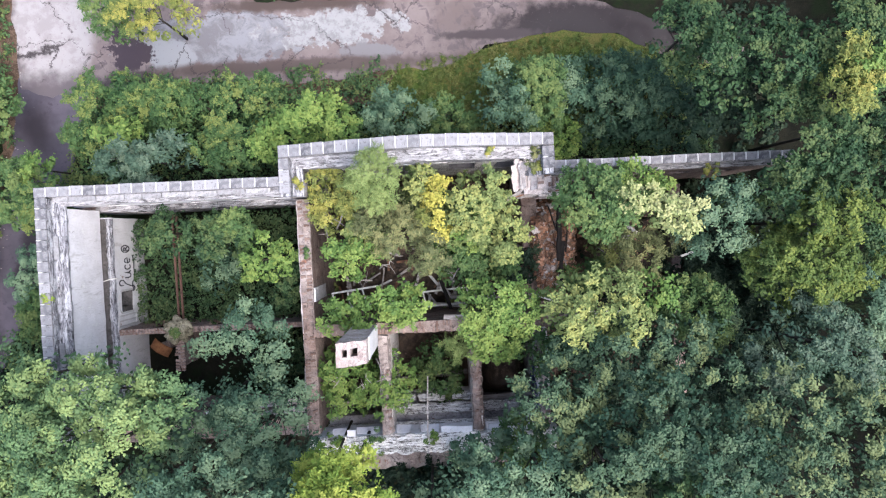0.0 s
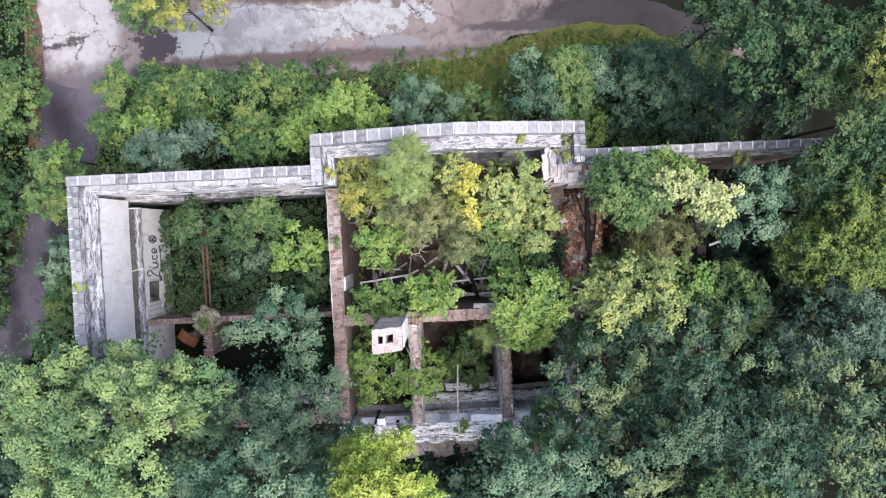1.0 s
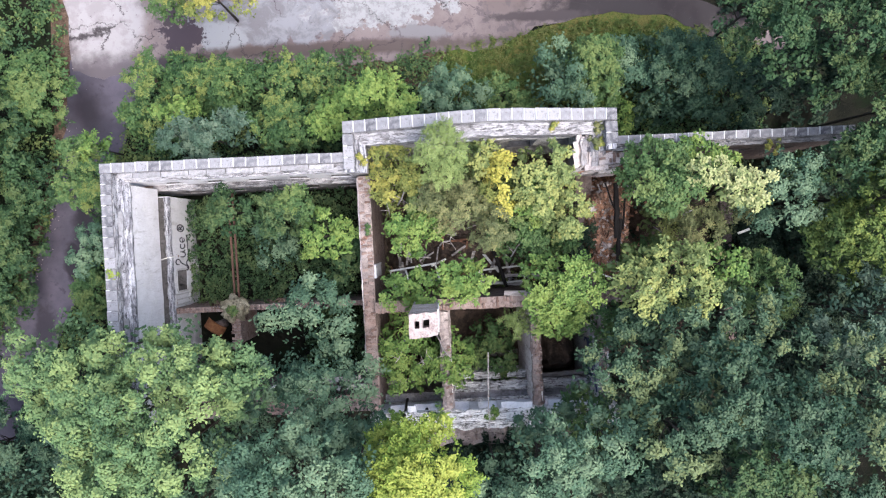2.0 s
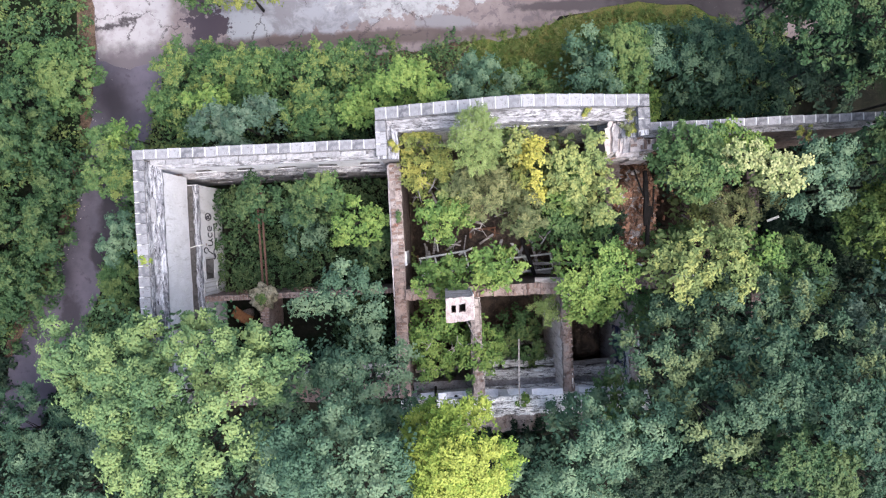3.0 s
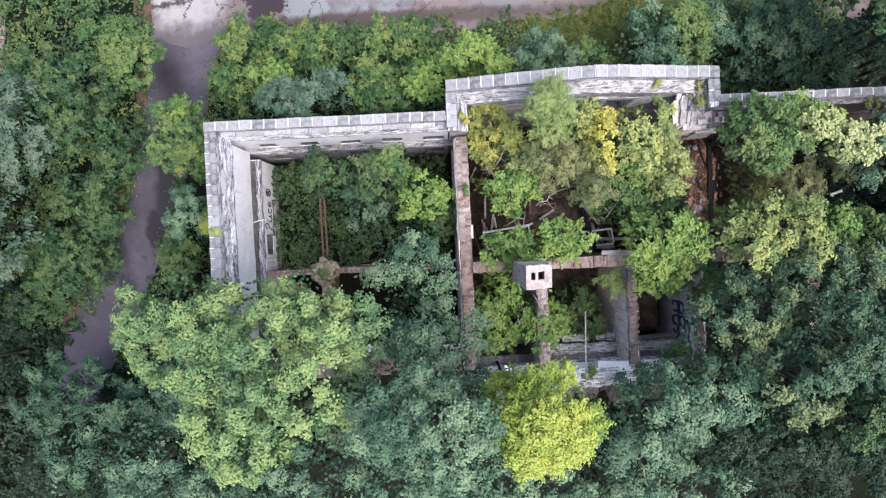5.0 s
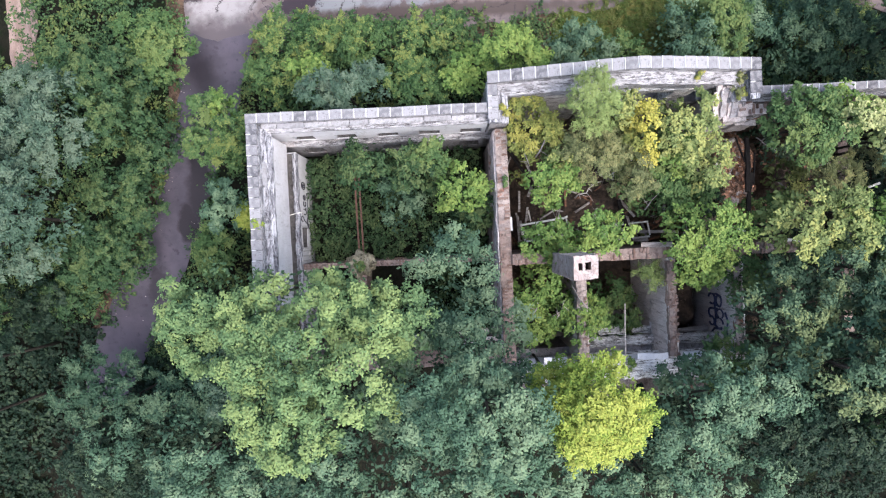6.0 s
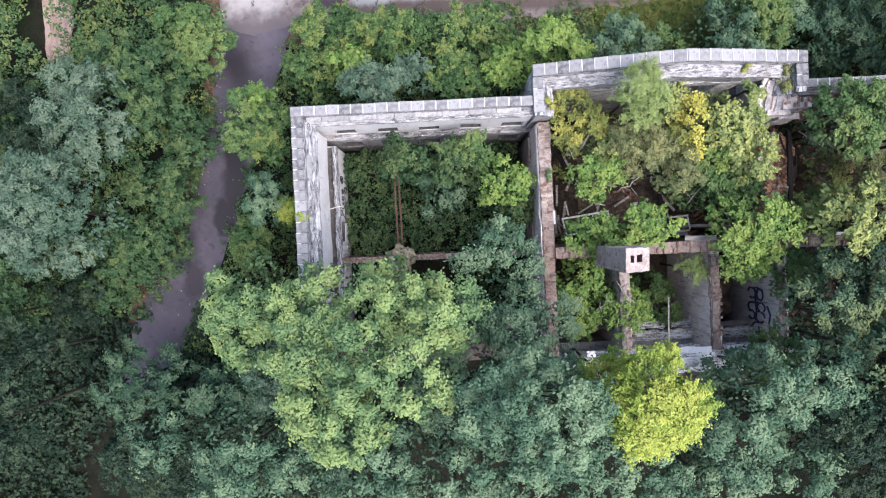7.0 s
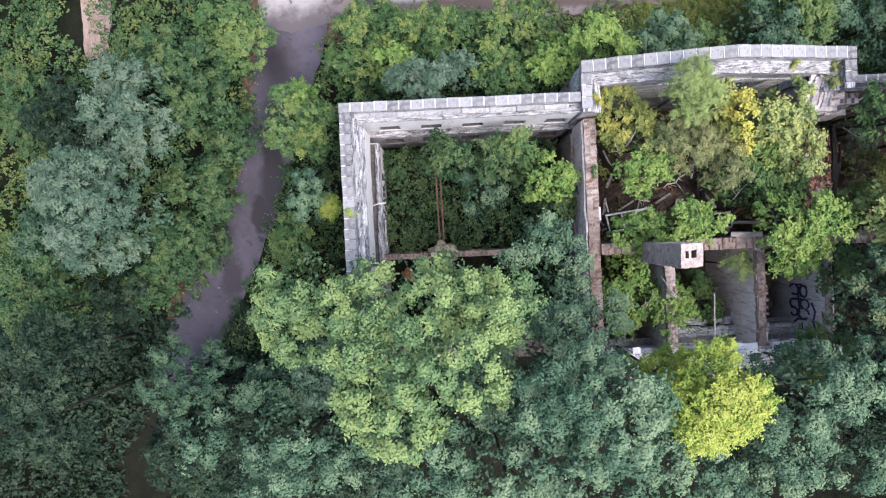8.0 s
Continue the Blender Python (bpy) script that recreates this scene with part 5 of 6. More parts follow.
east_heap = heap("debris_mound", 3.2, 6.3, -3.4, 1.6, FLOOR, 5.0, BRICK_DUST, "heap of orange bricks from the collapsed wall")
heap("debris_mound", -5.2, 3.3, -3.5, 2.6, FLOOR, 3.0, RUBBLE, "dark rubble and rotten boards inside the bay")
heap("debris_mound", 1.32, 3.6, -7.7, -4.05, FLOOR, 3.7, RUBBLE, "brown rubble filling the small room")
heap("debris_mound", 5.9, 10.5, -3.4, 1.65, FLOOR, 1.9, RUBBLE, "dark rubble and litter in the east wing")
rng = random.Random(9)
for i in range(110):
    x, y = rng.uniform(5.9, 9.8), rng.uniform(-3.1, 1.4)
    if noise.noise(Vector((x * 0.7, y * 0.7, 4))) < 0.0:
        continue
    u, w = (x - 8.2) / 2.3, (y + 0.875) / 2.525
    z = FLOOR + 1.9 * max(0.0, (1 - abs(u) ** 3) * (1 - abs(w) ** 4)) * (0.8 + 0.35 * noise.noise(Vector((x * 0.9, y * 0.9, 3)))) + 0.18 * noise.noise(Vector((x * 2.5, y * 2.5, 8)))
    ob = new("brick", rng.choice(LOOSE))
    ob.parent = east_heap
    ob.matrix_local = pose(x, y, z + 0.03, rng.uniform(-20, 20), rng.uniform(-20, 20), rng.uniform(0, 180)) @ Matrix.Scale(rng.uniform(0.5, 1.0), 4)
for i in range(900):
    x, y = rng.gauss(4.7, 0.8), rng.uniform(-3.2, 1.4)
    if not 3.3 < x < 6.1 or (4.7 < x < 4.95 and y > -2.3):
        continue
    u, w = (x - 4.75) / 1.55, (y + 0.9) / 2.5
    z = FLOOR + 5.0 * max(0.0, (1 - abs(u) ** 3) * (1 - abs(w) ** 4)) * (0.8 + 0.35 * noise.noise(Vector((x * 0.9, y * 0.9, 3)))) + 0.18 * noise.noise(Vector((x * 2.5, y * 2.5, 8)))
    ob = new("brick", rng.choice(LOOSE))
    ob.parent = east_heap
    ob.matrix_local = pose(x, y, z + 0.03, rng.uniform(-45, 45), rng.uniform(-45, 45), rng.choice((0, 90, 80, 20)) + rng.uniform(-25, 25)) @ Matrix.Scale(rng.uniform(0.55, 1.0), 4)


rng = random.Random(61)
CHUNKS = []
for mat in (RUIN, BRICK_DUST, SCREED):
    for k in range(3):
        bm = bmesh.new()
        bmesh.ops.create_icosphere(bm, subdivisions=1, radius=1)
        for v in bm.verts:
            v.co = Vector((v.co.x, v.co.y * 0.75, v.co.z * 0.5)) * (1 + 0.6 * noise.noise(v.co * 1.6 + Vector((k * 5, 0, 0))))
        me = bpy.data.meshes.new("chunk")
        bm.to_mesh(me)
        bm.free()
        me.materials.append(mat)
        CHUNKS.append(me)
for i in range(230):
    x, y = min(6.2, max(3.4, rng.gauss(4.6, 0.7))), rng.uniform(-3.2, 1.5)
    u, w = (x - 4.75) / 1.55, (y + 0.9) / 2.5
    z = FLOOR + 5.0 * max(0.0, (1 - abs(u) ** 3) * (1 - abs(w) ** 4)) * (0.8 + 0.35 * noise.noise(Vector((x * 0.9, y * 0.9, 3)))) + 0.18 * noise.noise(Vector((x * 2.5, y * 2.5, 8)))
    ob = new("chunk", rng.choice(CHUNKS))
    ob.parent = east_heap
    ob.matrix_local = pose(x, y, z + 0.02, rng.uniform(-40, 40), rng.uniform(-40, 40), rng.uniform(0, 180)) @ Matrix.Scale(rng.choice((0.06, 0.08, 0.1, 0.14, 0.2)), 4)
rng = random.Random(53)
for i in range(46):
    x, y = min(6.2, max(3.5, rng.gauss(4.75, 0.75))), rng.uniform(-3.0, 1.3)
    u, w = (x - 4.75) / 1.55, (y + 0.9) / 2.5
    z = FLOOR + 5.0 * max(0.0, (1 - abs(u) ** 3) * (1 - abs(w) ** 4)) * (0.8 + 0.35 * noise.noise(Vector((x * 0.9, y * 0.9, 3)))) + 0.18 * noise.noise(Vector((x * 2.5, y * 2.5, 8)))
    turn, size = rng.gauss(1.5, 0.6), rng.uniform(0.15, 0.5)
    a, b = (x - size * math.cos(turn), y - size * math.sin(turn), z + rng.uniform(0.0, 0.1)), (x + size * math.cos(turn), y + size * math.sin(turn), z + rng.uniform(0.04, 0.2))
    pick = rng.choice((WOOD_RED, WOOD_RED, WOOD_GREY, WOOD_BROWN))
    timber("lath", a, b, rng.uniform(0.03, 0.08), 0.03, pick, "splintered grey lath in the brick rubble" if pick is WOOD_GREY else "splintered brown lath in the brick rubble", "lath")


rng = random.Random(67)
for i in range(17):
    # torn render hanging in strips down the slope of the broken wall
    x, w = 2.85 + 0.075 * i + rng.uniform(-0.02, 0.02), rng.uniform(0.08, 0.2)
    top, foot = (x, 2.66 - rng.uniform(0.0, 0.25), 1.28 + rng.uniform(-0.05, 0.1)), (x + rng.uniform(0.0, 0.14), 1.45 + 0.1 * (x - 2.8) + rng.uniform(-0.14, 0.16), 0.62 + rng.uniform(-0.12, 0.1))
    bm = bmesh.new()
    bar(bm, top, foot, w, rng.uniform(0.06, 0.1))
    bmesh.ops.subdivide_edges(bm, edges=[e for e in bm.edges if e.calc_length() > 0.5], cuts=7)
    for v in bm.verts:
        v.co += noise.noise_vector(v.co * 3.2) * 0.06
    part("plaster_strip", bm, (RUIN, PLASTER_GREY)[i % 2], wbe, "torn pinkish-white strip of render")
for i in range(22):
    x = rng.uniform(2.9, 4.9)
    y = 1.22 + 0.18 * (x - 2.9) + rng.uniform(-0.12, 0.16)
    size, turn = rng.uniform(0.25, 0.65), rng.gauss(0.12, 0.22)
    z = 0.42 + 0.6 * (y - 1.2)
    timber("lath", (x - size * math.cos(turn), y - size * math.sin(turn), z + rng.uniform(-0.05, 0.06)), (x + size * math.cos(turn), y + size * math.sin(turn), z + rng.uniform(0.0, 0.12)), rng.uniform(0.03, 0.08), 0.03,
           rng.choice((WOOD_GREY, WOOD_GREY, WOOD_RED)), "splintered lath at the foot of the broken wall", "lath")


# rotten boards and twigs over the rubble of the bay
rng = random.Random(83)
for i in range(46):
    x, y = rng.uniform(-5.0, 2.9), rng.uniform(-3.3, -0.2)
    u, w = (x + 0.95) / 4.25, (y + 0.45) / 3.05
    z = FLOOR + 3.0 * max(0.0, (1 - abs(u) ** 3) * (1 - abs(w) ** 4)) * (0.8 + 0.35 * noise.noise(Vector((x * 0.9, y * 0.9, 3)))) + 0.18 * noise.noise(Vector((x * 2.5, y * 2.5, 8)))
    turn, size = rng.uniform(0, 3.14), rng.uniform(0.15, 0.55)
    pick, tone = rng.choice(((WOOD_GREY, "grey"), (WOOD_BROWN, "brown"), (WOOD_RED, "reddish"), (WOOD_RED, "reddish")))
    timber("board_scrap", (x - size * math.cos(turn), y - size * math.sin(turn), z + rng.uniform(0.02, 0.12)), (x + size * math.cos(turn), y + size * math.sin(turn), z + rng.uniform(0.05, 0.3)), rng.uniform(0.04, 0.14), 0.03, pick, "rotten %s scrap of board on the rubble" % tone, "board")


# ---- sprayed marks on the walls ----
def spray(name, strokes, to_wall, material, width, label):
    bm = bmesh.new()
    for st in strokes:
        pts = [to_wall(u, v) for u, v in st]
        tube(bm, pts, [width] * len(pts), 5)
    return tagged(part(name, bm, material), label, "graffiti")


def arc(cx, cy, rx, ry, a0, a1, n=10):
    return [(cx + rx * math.cos(radians(a0 + (a1 - a0) * i / n)), cy + ry * math.sin(radians(a0 + (a1 - a0) * i / n))) for i in range(n + 1)]


# flowing black tag, "Luce" and a ringed R, on the wing's west wall; u runs north along the wall, v up
TAG = [
    arc(0.12, 0.36, 0.13, 0.16, 200, -60, 12) + [(0.06, 0.12), (-0.08, -0.2)] + arc(-0.2, -0.3, 0.13, 0.12, 10, -200, 10) + arc(-0.02, -0.42, 0.24, 0.14, 140, 60, 6) + [(0.2, -0.4), (0.42, -0.46), (0.75, -0.42), (1.15, -0.44), (1.42, -0.36)],
    [(0.36, 0.14), (0.34, -0.08)] + arc(0.46, -0.08, 0.11, 0.13, 180, 360, 8) + [(0.6, 0.14), (0.6, -0.1), (0.68, -0.2)],
    arc(0.88, -0.03, 0.13, 0.17, 50, 310, 10),
    [(1.06, -0.05), (1.26, -0.02)] + arc(1.18, -0.02, 0.12, 0.17, 0, 310, 10),
    arc(1.75, 0.06, 0.17, 0.24, 0, 360, 16),
    [(1.68, -0.06), (1.68, 0.18)] + arc(1.73, 0.12, 0.07, 0.06, 90, -90, 6) + [(1.72, 0.06), (1.84, -0.06)],
]
spray("graffiti", TAG, lambda u, v: Vector((-14.335, -1.75 + u * 0.93, -3.65 + v * 1.7)), PAINT, 0.028, "flowing black spray-paint tag on white plaster")
BLOCK = [
    arc(0.30, 0.66, 0.26, 0.16, 20, 340) + [(0.52, 0.52), (0.55, 0.72)],
    arc(0.26, 0.24, 0.24, 0.2, -30, 250), [(0.04, 0.1), (0.0, 0.5), (0.1, 0.8)],
    arc(0.86, 0.70, 0.2, 0.2, 40, 330), [(0.66, 0.55), (0.72, 0.2)] + arc(0.9, 0.2, 0.2, 0.17, 180, 380),
    arc(1.3, 0.62, 0.24, 0.26, 90, 400), arc(1.28, 0.2, 0.2, 0.16, -60, 220),
    [(1.55, 0.75), (1.6, 0.35), (1.85, 0.15), (2.05, 0.3), (2.0, 0.6), (1.75, 0.55)],
    [(0.1, 0.45), (0.5, 0.42), (1.1, 0.46), (1.5, 0.4)], [(0.75, 1.0), (1.1, 1.15), (1.6, 1.05), (2.1, 1.2)],
]
spray("graffiti", BLOCK, lambda u, v: Vector((3.605, -5.75 - u * 0.95, -2.75 + v * 2.0)), PAINT_BLUE, 0.05, "blue-black outline graffiti on grey plaster")


# ---- bare branches and weeds on the walls ----
def dead_branch(a, b, seed, label):
    rng = random.Random(seed)
    a, b = Vector(a), Vector(b)
    ob = new("dead_branch")
    ob.location = a
    bm = bmesh.new()
    pts = [(b - a) * k + Vector((rng.uniform(-1, 1), rng.uniform(-1, 1), rng.uniform(-0.5, 0.5))) * 0.08 * (b - a).length * math.sin(k * 3.1) for k in (0, 0.25, 0.5, 0.75, 1)]
    tube(bm, pts, [0.035, 0.03, 0.024, 0.018, 0.008], 6)
    stem = part("stem", bm, WOOD_GREY, ob, smooth=True)
    for i in range(4):
        s = pts[1 + i % 3]
        e = s + Vector((rng.uniform(-1, 1), rng.uniform(-1, 1), rng.uniform(-0.2, 0.5))) * 0.35 * (b - a).length
        bm = bmesh.new()
        tube(bm, [s, s.lerp(e, 0.5) + Vector((0, 0, 0.03)), e], [0.016, 0.011, 0.004], 5)
        part("twig", bm, WOOD_GREY, stem, smooth=True)
    return tagged(ob, label, "branch")


for i, (x, y, z, dx, dy) in enumerate(((-4.6, 1.0, 0.6, 0.1, -1.1), (-4.2, 0.3, 0.9, 0.5, 0.9), (-2.6, -1.4, 0.4, 0.7, 0.5), (-1.7, -2.0, -0.6, 0.8, -0.4), (-3.0, -1.9, -0.3, -0.8, 0.3), (0.3, -2.0, 0.2, 0.5, 0.9), (1.9, -2.3, -0.3, 0.2, -0.9), (-2.9, -5.0, 0.6, 0.6, -0.9), (-4.2, -5.2, 0.4, -0.4, -0.8), (5.2, 0.8, -0.3, 0.5, -0.7), (7.0, -0.6, 0.2, 0.9, 0.2), (-3.6, -6.4, 0.2, 0.3, 0.9))):
    dead_branch((x, y, z - 0.5), (x + dx, y + dy, z + 0.25), 40 + i, "bare grey branch among the leaves")


def weed(kind, x, y, z, r, label):
    rng = np.random.default_rng(int(1000 + x * 37 + y * 11))
    ob = new("weed")
    ob.location = (x, y, z)
    cen = [(rng.normal(0, r * 0.5), rng.normal(0, r * 0.5), 0.05 + rng.uniform(0, r * 0.5)) for _ in range(max(3, int(r * 26)))]
    tuft = new("foliage", leaf_mesh("foliage", cen, [0.13] * len(cen), 0.11, 0.05, 45, LEAF[kind], rng, 0.8))
    tuft.parent = ob
    bm = bmesh.new()
    for c in cen[:4]:
        tube(bm, [(0, 0, -0.1), (c[0] * 0.5, c[1] * 0.5, c[2] * 0.6), c], [0.012, 0.009, 0.004], 4)
    part("stems", bm, WOOD_BROWN, ob)
    return tagged(ob, label, "weed")


for k, x, y, z, r in (("yellow", -15.13, -1.9, 1.5, 0.22), ("dull", 3.75, 2.75, 1.55, 0.42), ("olive", 3.7, 2.35, 1.45, 0.3), ("olive", 1.9, 2.95, 2.1, 0.22), ("olive", -5.45, 2.1, 1.3, 0.2), ("green", -5.5, -0.6, 0.25, 0.15), ("lime", -0.6, -8.2, 0.35, 0.3), ("green", -3.0, -8.3, 0.35, 0.35), ("lime", -4.6, -8.4, 0.35, 0.4), ("green", 2.2, -8.4, 0.35, 0.4), ("olive", 10.4, 2.0, 1.3, 0.3), ("green", -11.7, -3.8, -2.2, 0.3)):
    weed(k, x, y, z, r, "small weed rooted in the old masonry")

# pale scraps along the road's edge and on the rubble
rng = random.Random(31)
bm = bmesh.new()
for i in range(110):
    if i < 80:
        y = rng.uniform(-6, 9)
        x = np.interp(y, (-6.8, -4.1, -1.6, 0.9, 3.7, 6.4, 8.4), (-25.2, -23.9, -22.4, -21.5, -20.9, -20.55, -20.3)) + rng.gauss(0.05, 0.25)
        z = GROUND + 0.055
    else:
        x, y, z = rng.uniform(-24.5, -18.5), rng.uniform(-7, 7), GROUND + 0.05
        if not 0.2 < x - np.interp(y, (-6.8, -4.1, -1.6, 0.9, 3.7, 6.4), (-25.2, -23.9, -22.4, -21.5, -20.9, -20.55)) < 2.2:
            continue
    w = rng.uniform(0.008, 0.03)
    k = len(bm.verts)
    box(bm, x - w, x + w, y - w * rng.uniform(0.4, 1), y + w * rng.uniform(0.4, 1), z, z + 0.012)
    bm.verts.ensure_lookup_table()
    bmesh.ops.rotate(bm, verts=bm.verts[k:], cent=(x, y, z), matrix=Matrix.Rotation(rng.uniform(0, 3), 3, "Z"))
tagged(part("paper_scraps", bm, WOOD_GREY), "pale scraps of paper and leaves along the road", "litter", kind="stuff")


def mound_z(x, y, x0, x1, y0, y1, high):
    """Height of a debris mound's surface."""
    u, w = (2 * x - x0 - x1) / (x1 - x0), (2 * y - y0 - y1) / (y1 - y0)
    edge = max(0.0, (1 - abs(u) ** 3) * (1 - abs(w) ** 4))
    return FLOOR + high * edge * (0.8 + 0.35 * noise.noise(Vector((x * 0.9, y * 0.9, 3)))) + 0.18 * noise.noise(Vector((x * 2.5, y * 2.5, 8)))


rng = random.Random(77)
for i in range(26):
    x, y = rng.uniform(-4.8, 2.8), rng.choice((rng.uniform(-3.1, -1.6), rng.uniform(-3.1, 1.5)))
    turn, size = rng.uniform(0, 6.28), rng.uniform(0.35, 0.9)
    a = (x - size * math.cos(turn), y - size * math.sin(turn))
    b = (x + size * math.cos(turn), y + size * math.sin(turn))
    a, b = [(min(3.1, max(-5.1, p[0])), min(2.4, max(-3.4, p[1]))) for p in (a, b)]
    lift = mound_z(x, y, -5.2, 3.3, -3.5, 2.6, 3.0) + 0.12
    white = rng.random() < 0.4
    timber("plank", (*a, lift + rng.uniform(-0.12, 0.2)), (*b, lift + rng.uniform(-0.12, 0.2)), rng.uniform(0.05, 0.13), 0.035, WOOD_WHITE if white else WOOD_GREY,
           "splintered white-painted board on the rubble" if white else "splintered grey board on the rubble")
for i in range(12):
    x, y = rng.uniform(-4.9, 3.0), rng.uniform(-3.1, 2.0)
    turn = rng.uniform(0, 6.28)
    z = mound_z(x, y, -5.2, 3.3, -3.5, 2.6, 3.0)
    dead_branch((x, y, z), (x + 0.9 * math.cos(turn), y + 0.9 * math.sin(turn), z + rng.uniform(0.5, 1.3)), 90 + i, "bare grey branch in the rubble of the bay")

for x, y, z, dx in ((4.05, 2.55, 0.95, 0.6), (-5.72, 2.3, 0.62, -0.5)):
    bm = bmesh.new()
    tube(bm, [(0, 0, 0), (dx * 0.3, -0.12, 0.02), (dx * 0.4, -0.3, 0.0)], [0.075, 0.075, 0.08], 10)
    ob = tagged(part("drain_pipe", bm, SOOT, smooth=True), "short black drain pipe stub in the broken wall", "pipe")
    ob.location = (x, y, z)
# ---- trees, shrubs and undergrowth ----
tree("maple", -11.70, -6.44, 8.0, 2.63, 2.28, lean=(-0.8, -2.6), label="tall maple with lime-green shoots beside the ruin")
tree("maple", -14.12, -7.18, 7.0, 1.36, 2.17, label="tall maple with lime-green shoots beside the ruin")
tree("maple", -16.87, -5.58, 3.8, 1.96, 2.06, label="tall maple with lime-green shoots beside the ruin")
tree("ash", -6.90, -6.82, 4.2, 1.83, 2.13, label="leafy blue-green tree crowding the ruin")
tree("ash", -6.84, -8.56, 9.5, 2.44, 1.79, label="leafy blue-green tree crowding the ruin")
tree("ash", -8.83, -10.20, 7.5, 1.59, 1.41, label="leafy blue-green tree crowding the ruin")
tree("ash", -3.72, -11.29, 6.5, 1.65, 1.10, label="leafy blue-green tree crowding the ruin")
tree("yellow", -3.46, -8.36, 9.0, 1.52, 1.40, fill=1.4, label="bright yellow-green tree standing out from the wood")
tree("yellow", -4.35, -8.1, 6.2, 0.90, 0.81, fill=1.4, label="bright yellow-green tree standing out from the wood")
tree("ash", 0.78, -8.99, 7.0, 1.53, 1.62, label="leafy blue-green tree crowding the ruin")
tree("ash", 1.00, -8.32, 3.2, 1.00, 0.75, label="leafy blue-green tree crowding the ruin")
tree("ash", 0.44, -11.39, 5.5, 1.14, 1.14, label="leafy blue-green tree crowding the ruin")
tree("ash", -17.10, -10.66, 5.0, 2.46, 1.77, label="leafy blue-green tree crowding the ruin")
tree("ash", -12.28, -10.85, 6.5, 2.22, 1.39, label="leafy blue-green tree crowding the ruin")
tree("grey", -16.29, -7.75, 3.2, 1.04, 1.15, label="soft grey-green leafy tree at the edge of the wood")
tree("blue", -18.17, -8.75, 2.2, 1.52, 1.30, label="dense blue-green leafy tree at the edge of the wood")
tree("blue", -23.54, -8.70, 0.2, 1.04, 1.62, label="dense blue-green leafy tree at the edge of the wood")
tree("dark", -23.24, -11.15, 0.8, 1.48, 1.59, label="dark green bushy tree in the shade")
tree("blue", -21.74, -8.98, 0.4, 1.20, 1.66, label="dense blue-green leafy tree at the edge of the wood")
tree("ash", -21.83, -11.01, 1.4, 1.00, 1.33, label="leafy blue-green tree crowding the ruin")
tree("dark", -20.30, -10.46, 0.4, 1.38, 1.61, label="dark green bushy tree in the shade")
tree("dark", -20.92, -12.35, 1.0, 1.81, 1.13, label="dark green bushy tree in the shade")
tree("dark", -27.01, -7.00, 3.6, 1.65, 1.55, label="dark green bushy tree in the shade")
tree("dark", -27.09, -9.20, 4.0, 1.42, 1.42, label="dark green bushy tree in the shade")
tree("grey", -25.51, -1.21, 2.4, 2.57, 2.18, label="soft grey-green leafy tree at the edge of the wood")
tree("grey", -26.65, -0.00, 1.8, 1.31, 1.10, label="soft grey-green leafy tree at the edge of the wood")
tree("blue", -28.41, -2.13, 0.5, 1.38, 1.38, label="dense blue-green leafy tree at the edge of the wood")
tree("grey", -24.61, 3.03, 0.5, 1.85, 1.96, label="soft grey-green leafy tree at the edge of the wood")
tree("oak", -23.23, 5.25, -1.5, 1.84, 1.47, label="deep green bush on rough ground", name="shrub", category="shrub")
tree("green", -20.87, 6.79, -2.2, 1.63, 1.50, label="mid-green bush on rough ground", name="shrub", category="shrub")
tree("oak", -21.26, 2.25, -2.8, 1.27, 1.27, label="deep green bush on rough ground", name="shrub", category="shrub")
tree("oak", -22.9, 0.13, -2.6, 1.3, 1.21, label="deep green bush on rough ground", name="shrub", category="shrub")
tree("oak", -25.54, -4.35, -3.0, 1.28, 1.15, label="deep green bush on rough ground", name="shrub", category="shrub")
tree("oak", -28.58, -5.33, 1.0, 1.70, 1.36, label="deep green broadleaf tree at the edge of the wood")
tree("dark", -28.32, 2.87, -2.0, 1.62, 1.74, label="dark green bush in the shade on rough ground", name="shrub", category="shrub")
tree("dark", -26.44, -4.97, -1.8, 1.11, 1.11, label="dark green bush in the shade on rough ground", name="shrub", category="shrub")
tree("oak", -22.45, 3.18, -1.2, 1.45, 1.21, label="deep green bush on rough ground", name="shrub", category="shrub")
tree("oak", -30.34, 3.55, -2.5, 1.52, 2.03, label="deep green bush on rough ground", name="shrub", category="shrub")
tree("oak", -23.21, -2.66, -3.6, 1.17, 1.56, label="deep green bush on rough ground", name="shrub", category="shrub")
tree("oak", -22.23, -0.49, -3.4, 1.03, 1.29, label="deep green bush on rough ground", name="shrub", category="shrub")
tree("oak", -24.39, -2.85, -2.8, 1.53, 1.53, label="deep green bush on rough ground", name="shrub", category="shrub")
tree("hedge", -16.95, 2.1, -0.6, 0.66, 1.1, label="fresh green young broadleaf tree at the edge of the wood")
tree("hedge", -17.55, 1.3, -1.4, 0.85, 0.63, label="fresh green bush on rough ground", name="shrub", category="shrub")
tree("lime", -17.59, 3.58, -1.6, 0.54, 0.68, label="light green bush on rough ground", name="shrub", category="shrub")
tree("ash", -17.43, -0.86, -0.8, 0.76, 0.86, label="leafy blue-green tree crowding the ruin")
tree("yellow", -16.63, -1.43, -1.5, 0.41, 0.41, label="yellow-green bush on rough ground", name="shrub", category="shrub")
tree("green", -18.77, -2.86, -3.2, 0.87, 1.15, label="mid-green bush on rough ground", name="shrub", category="shrub")
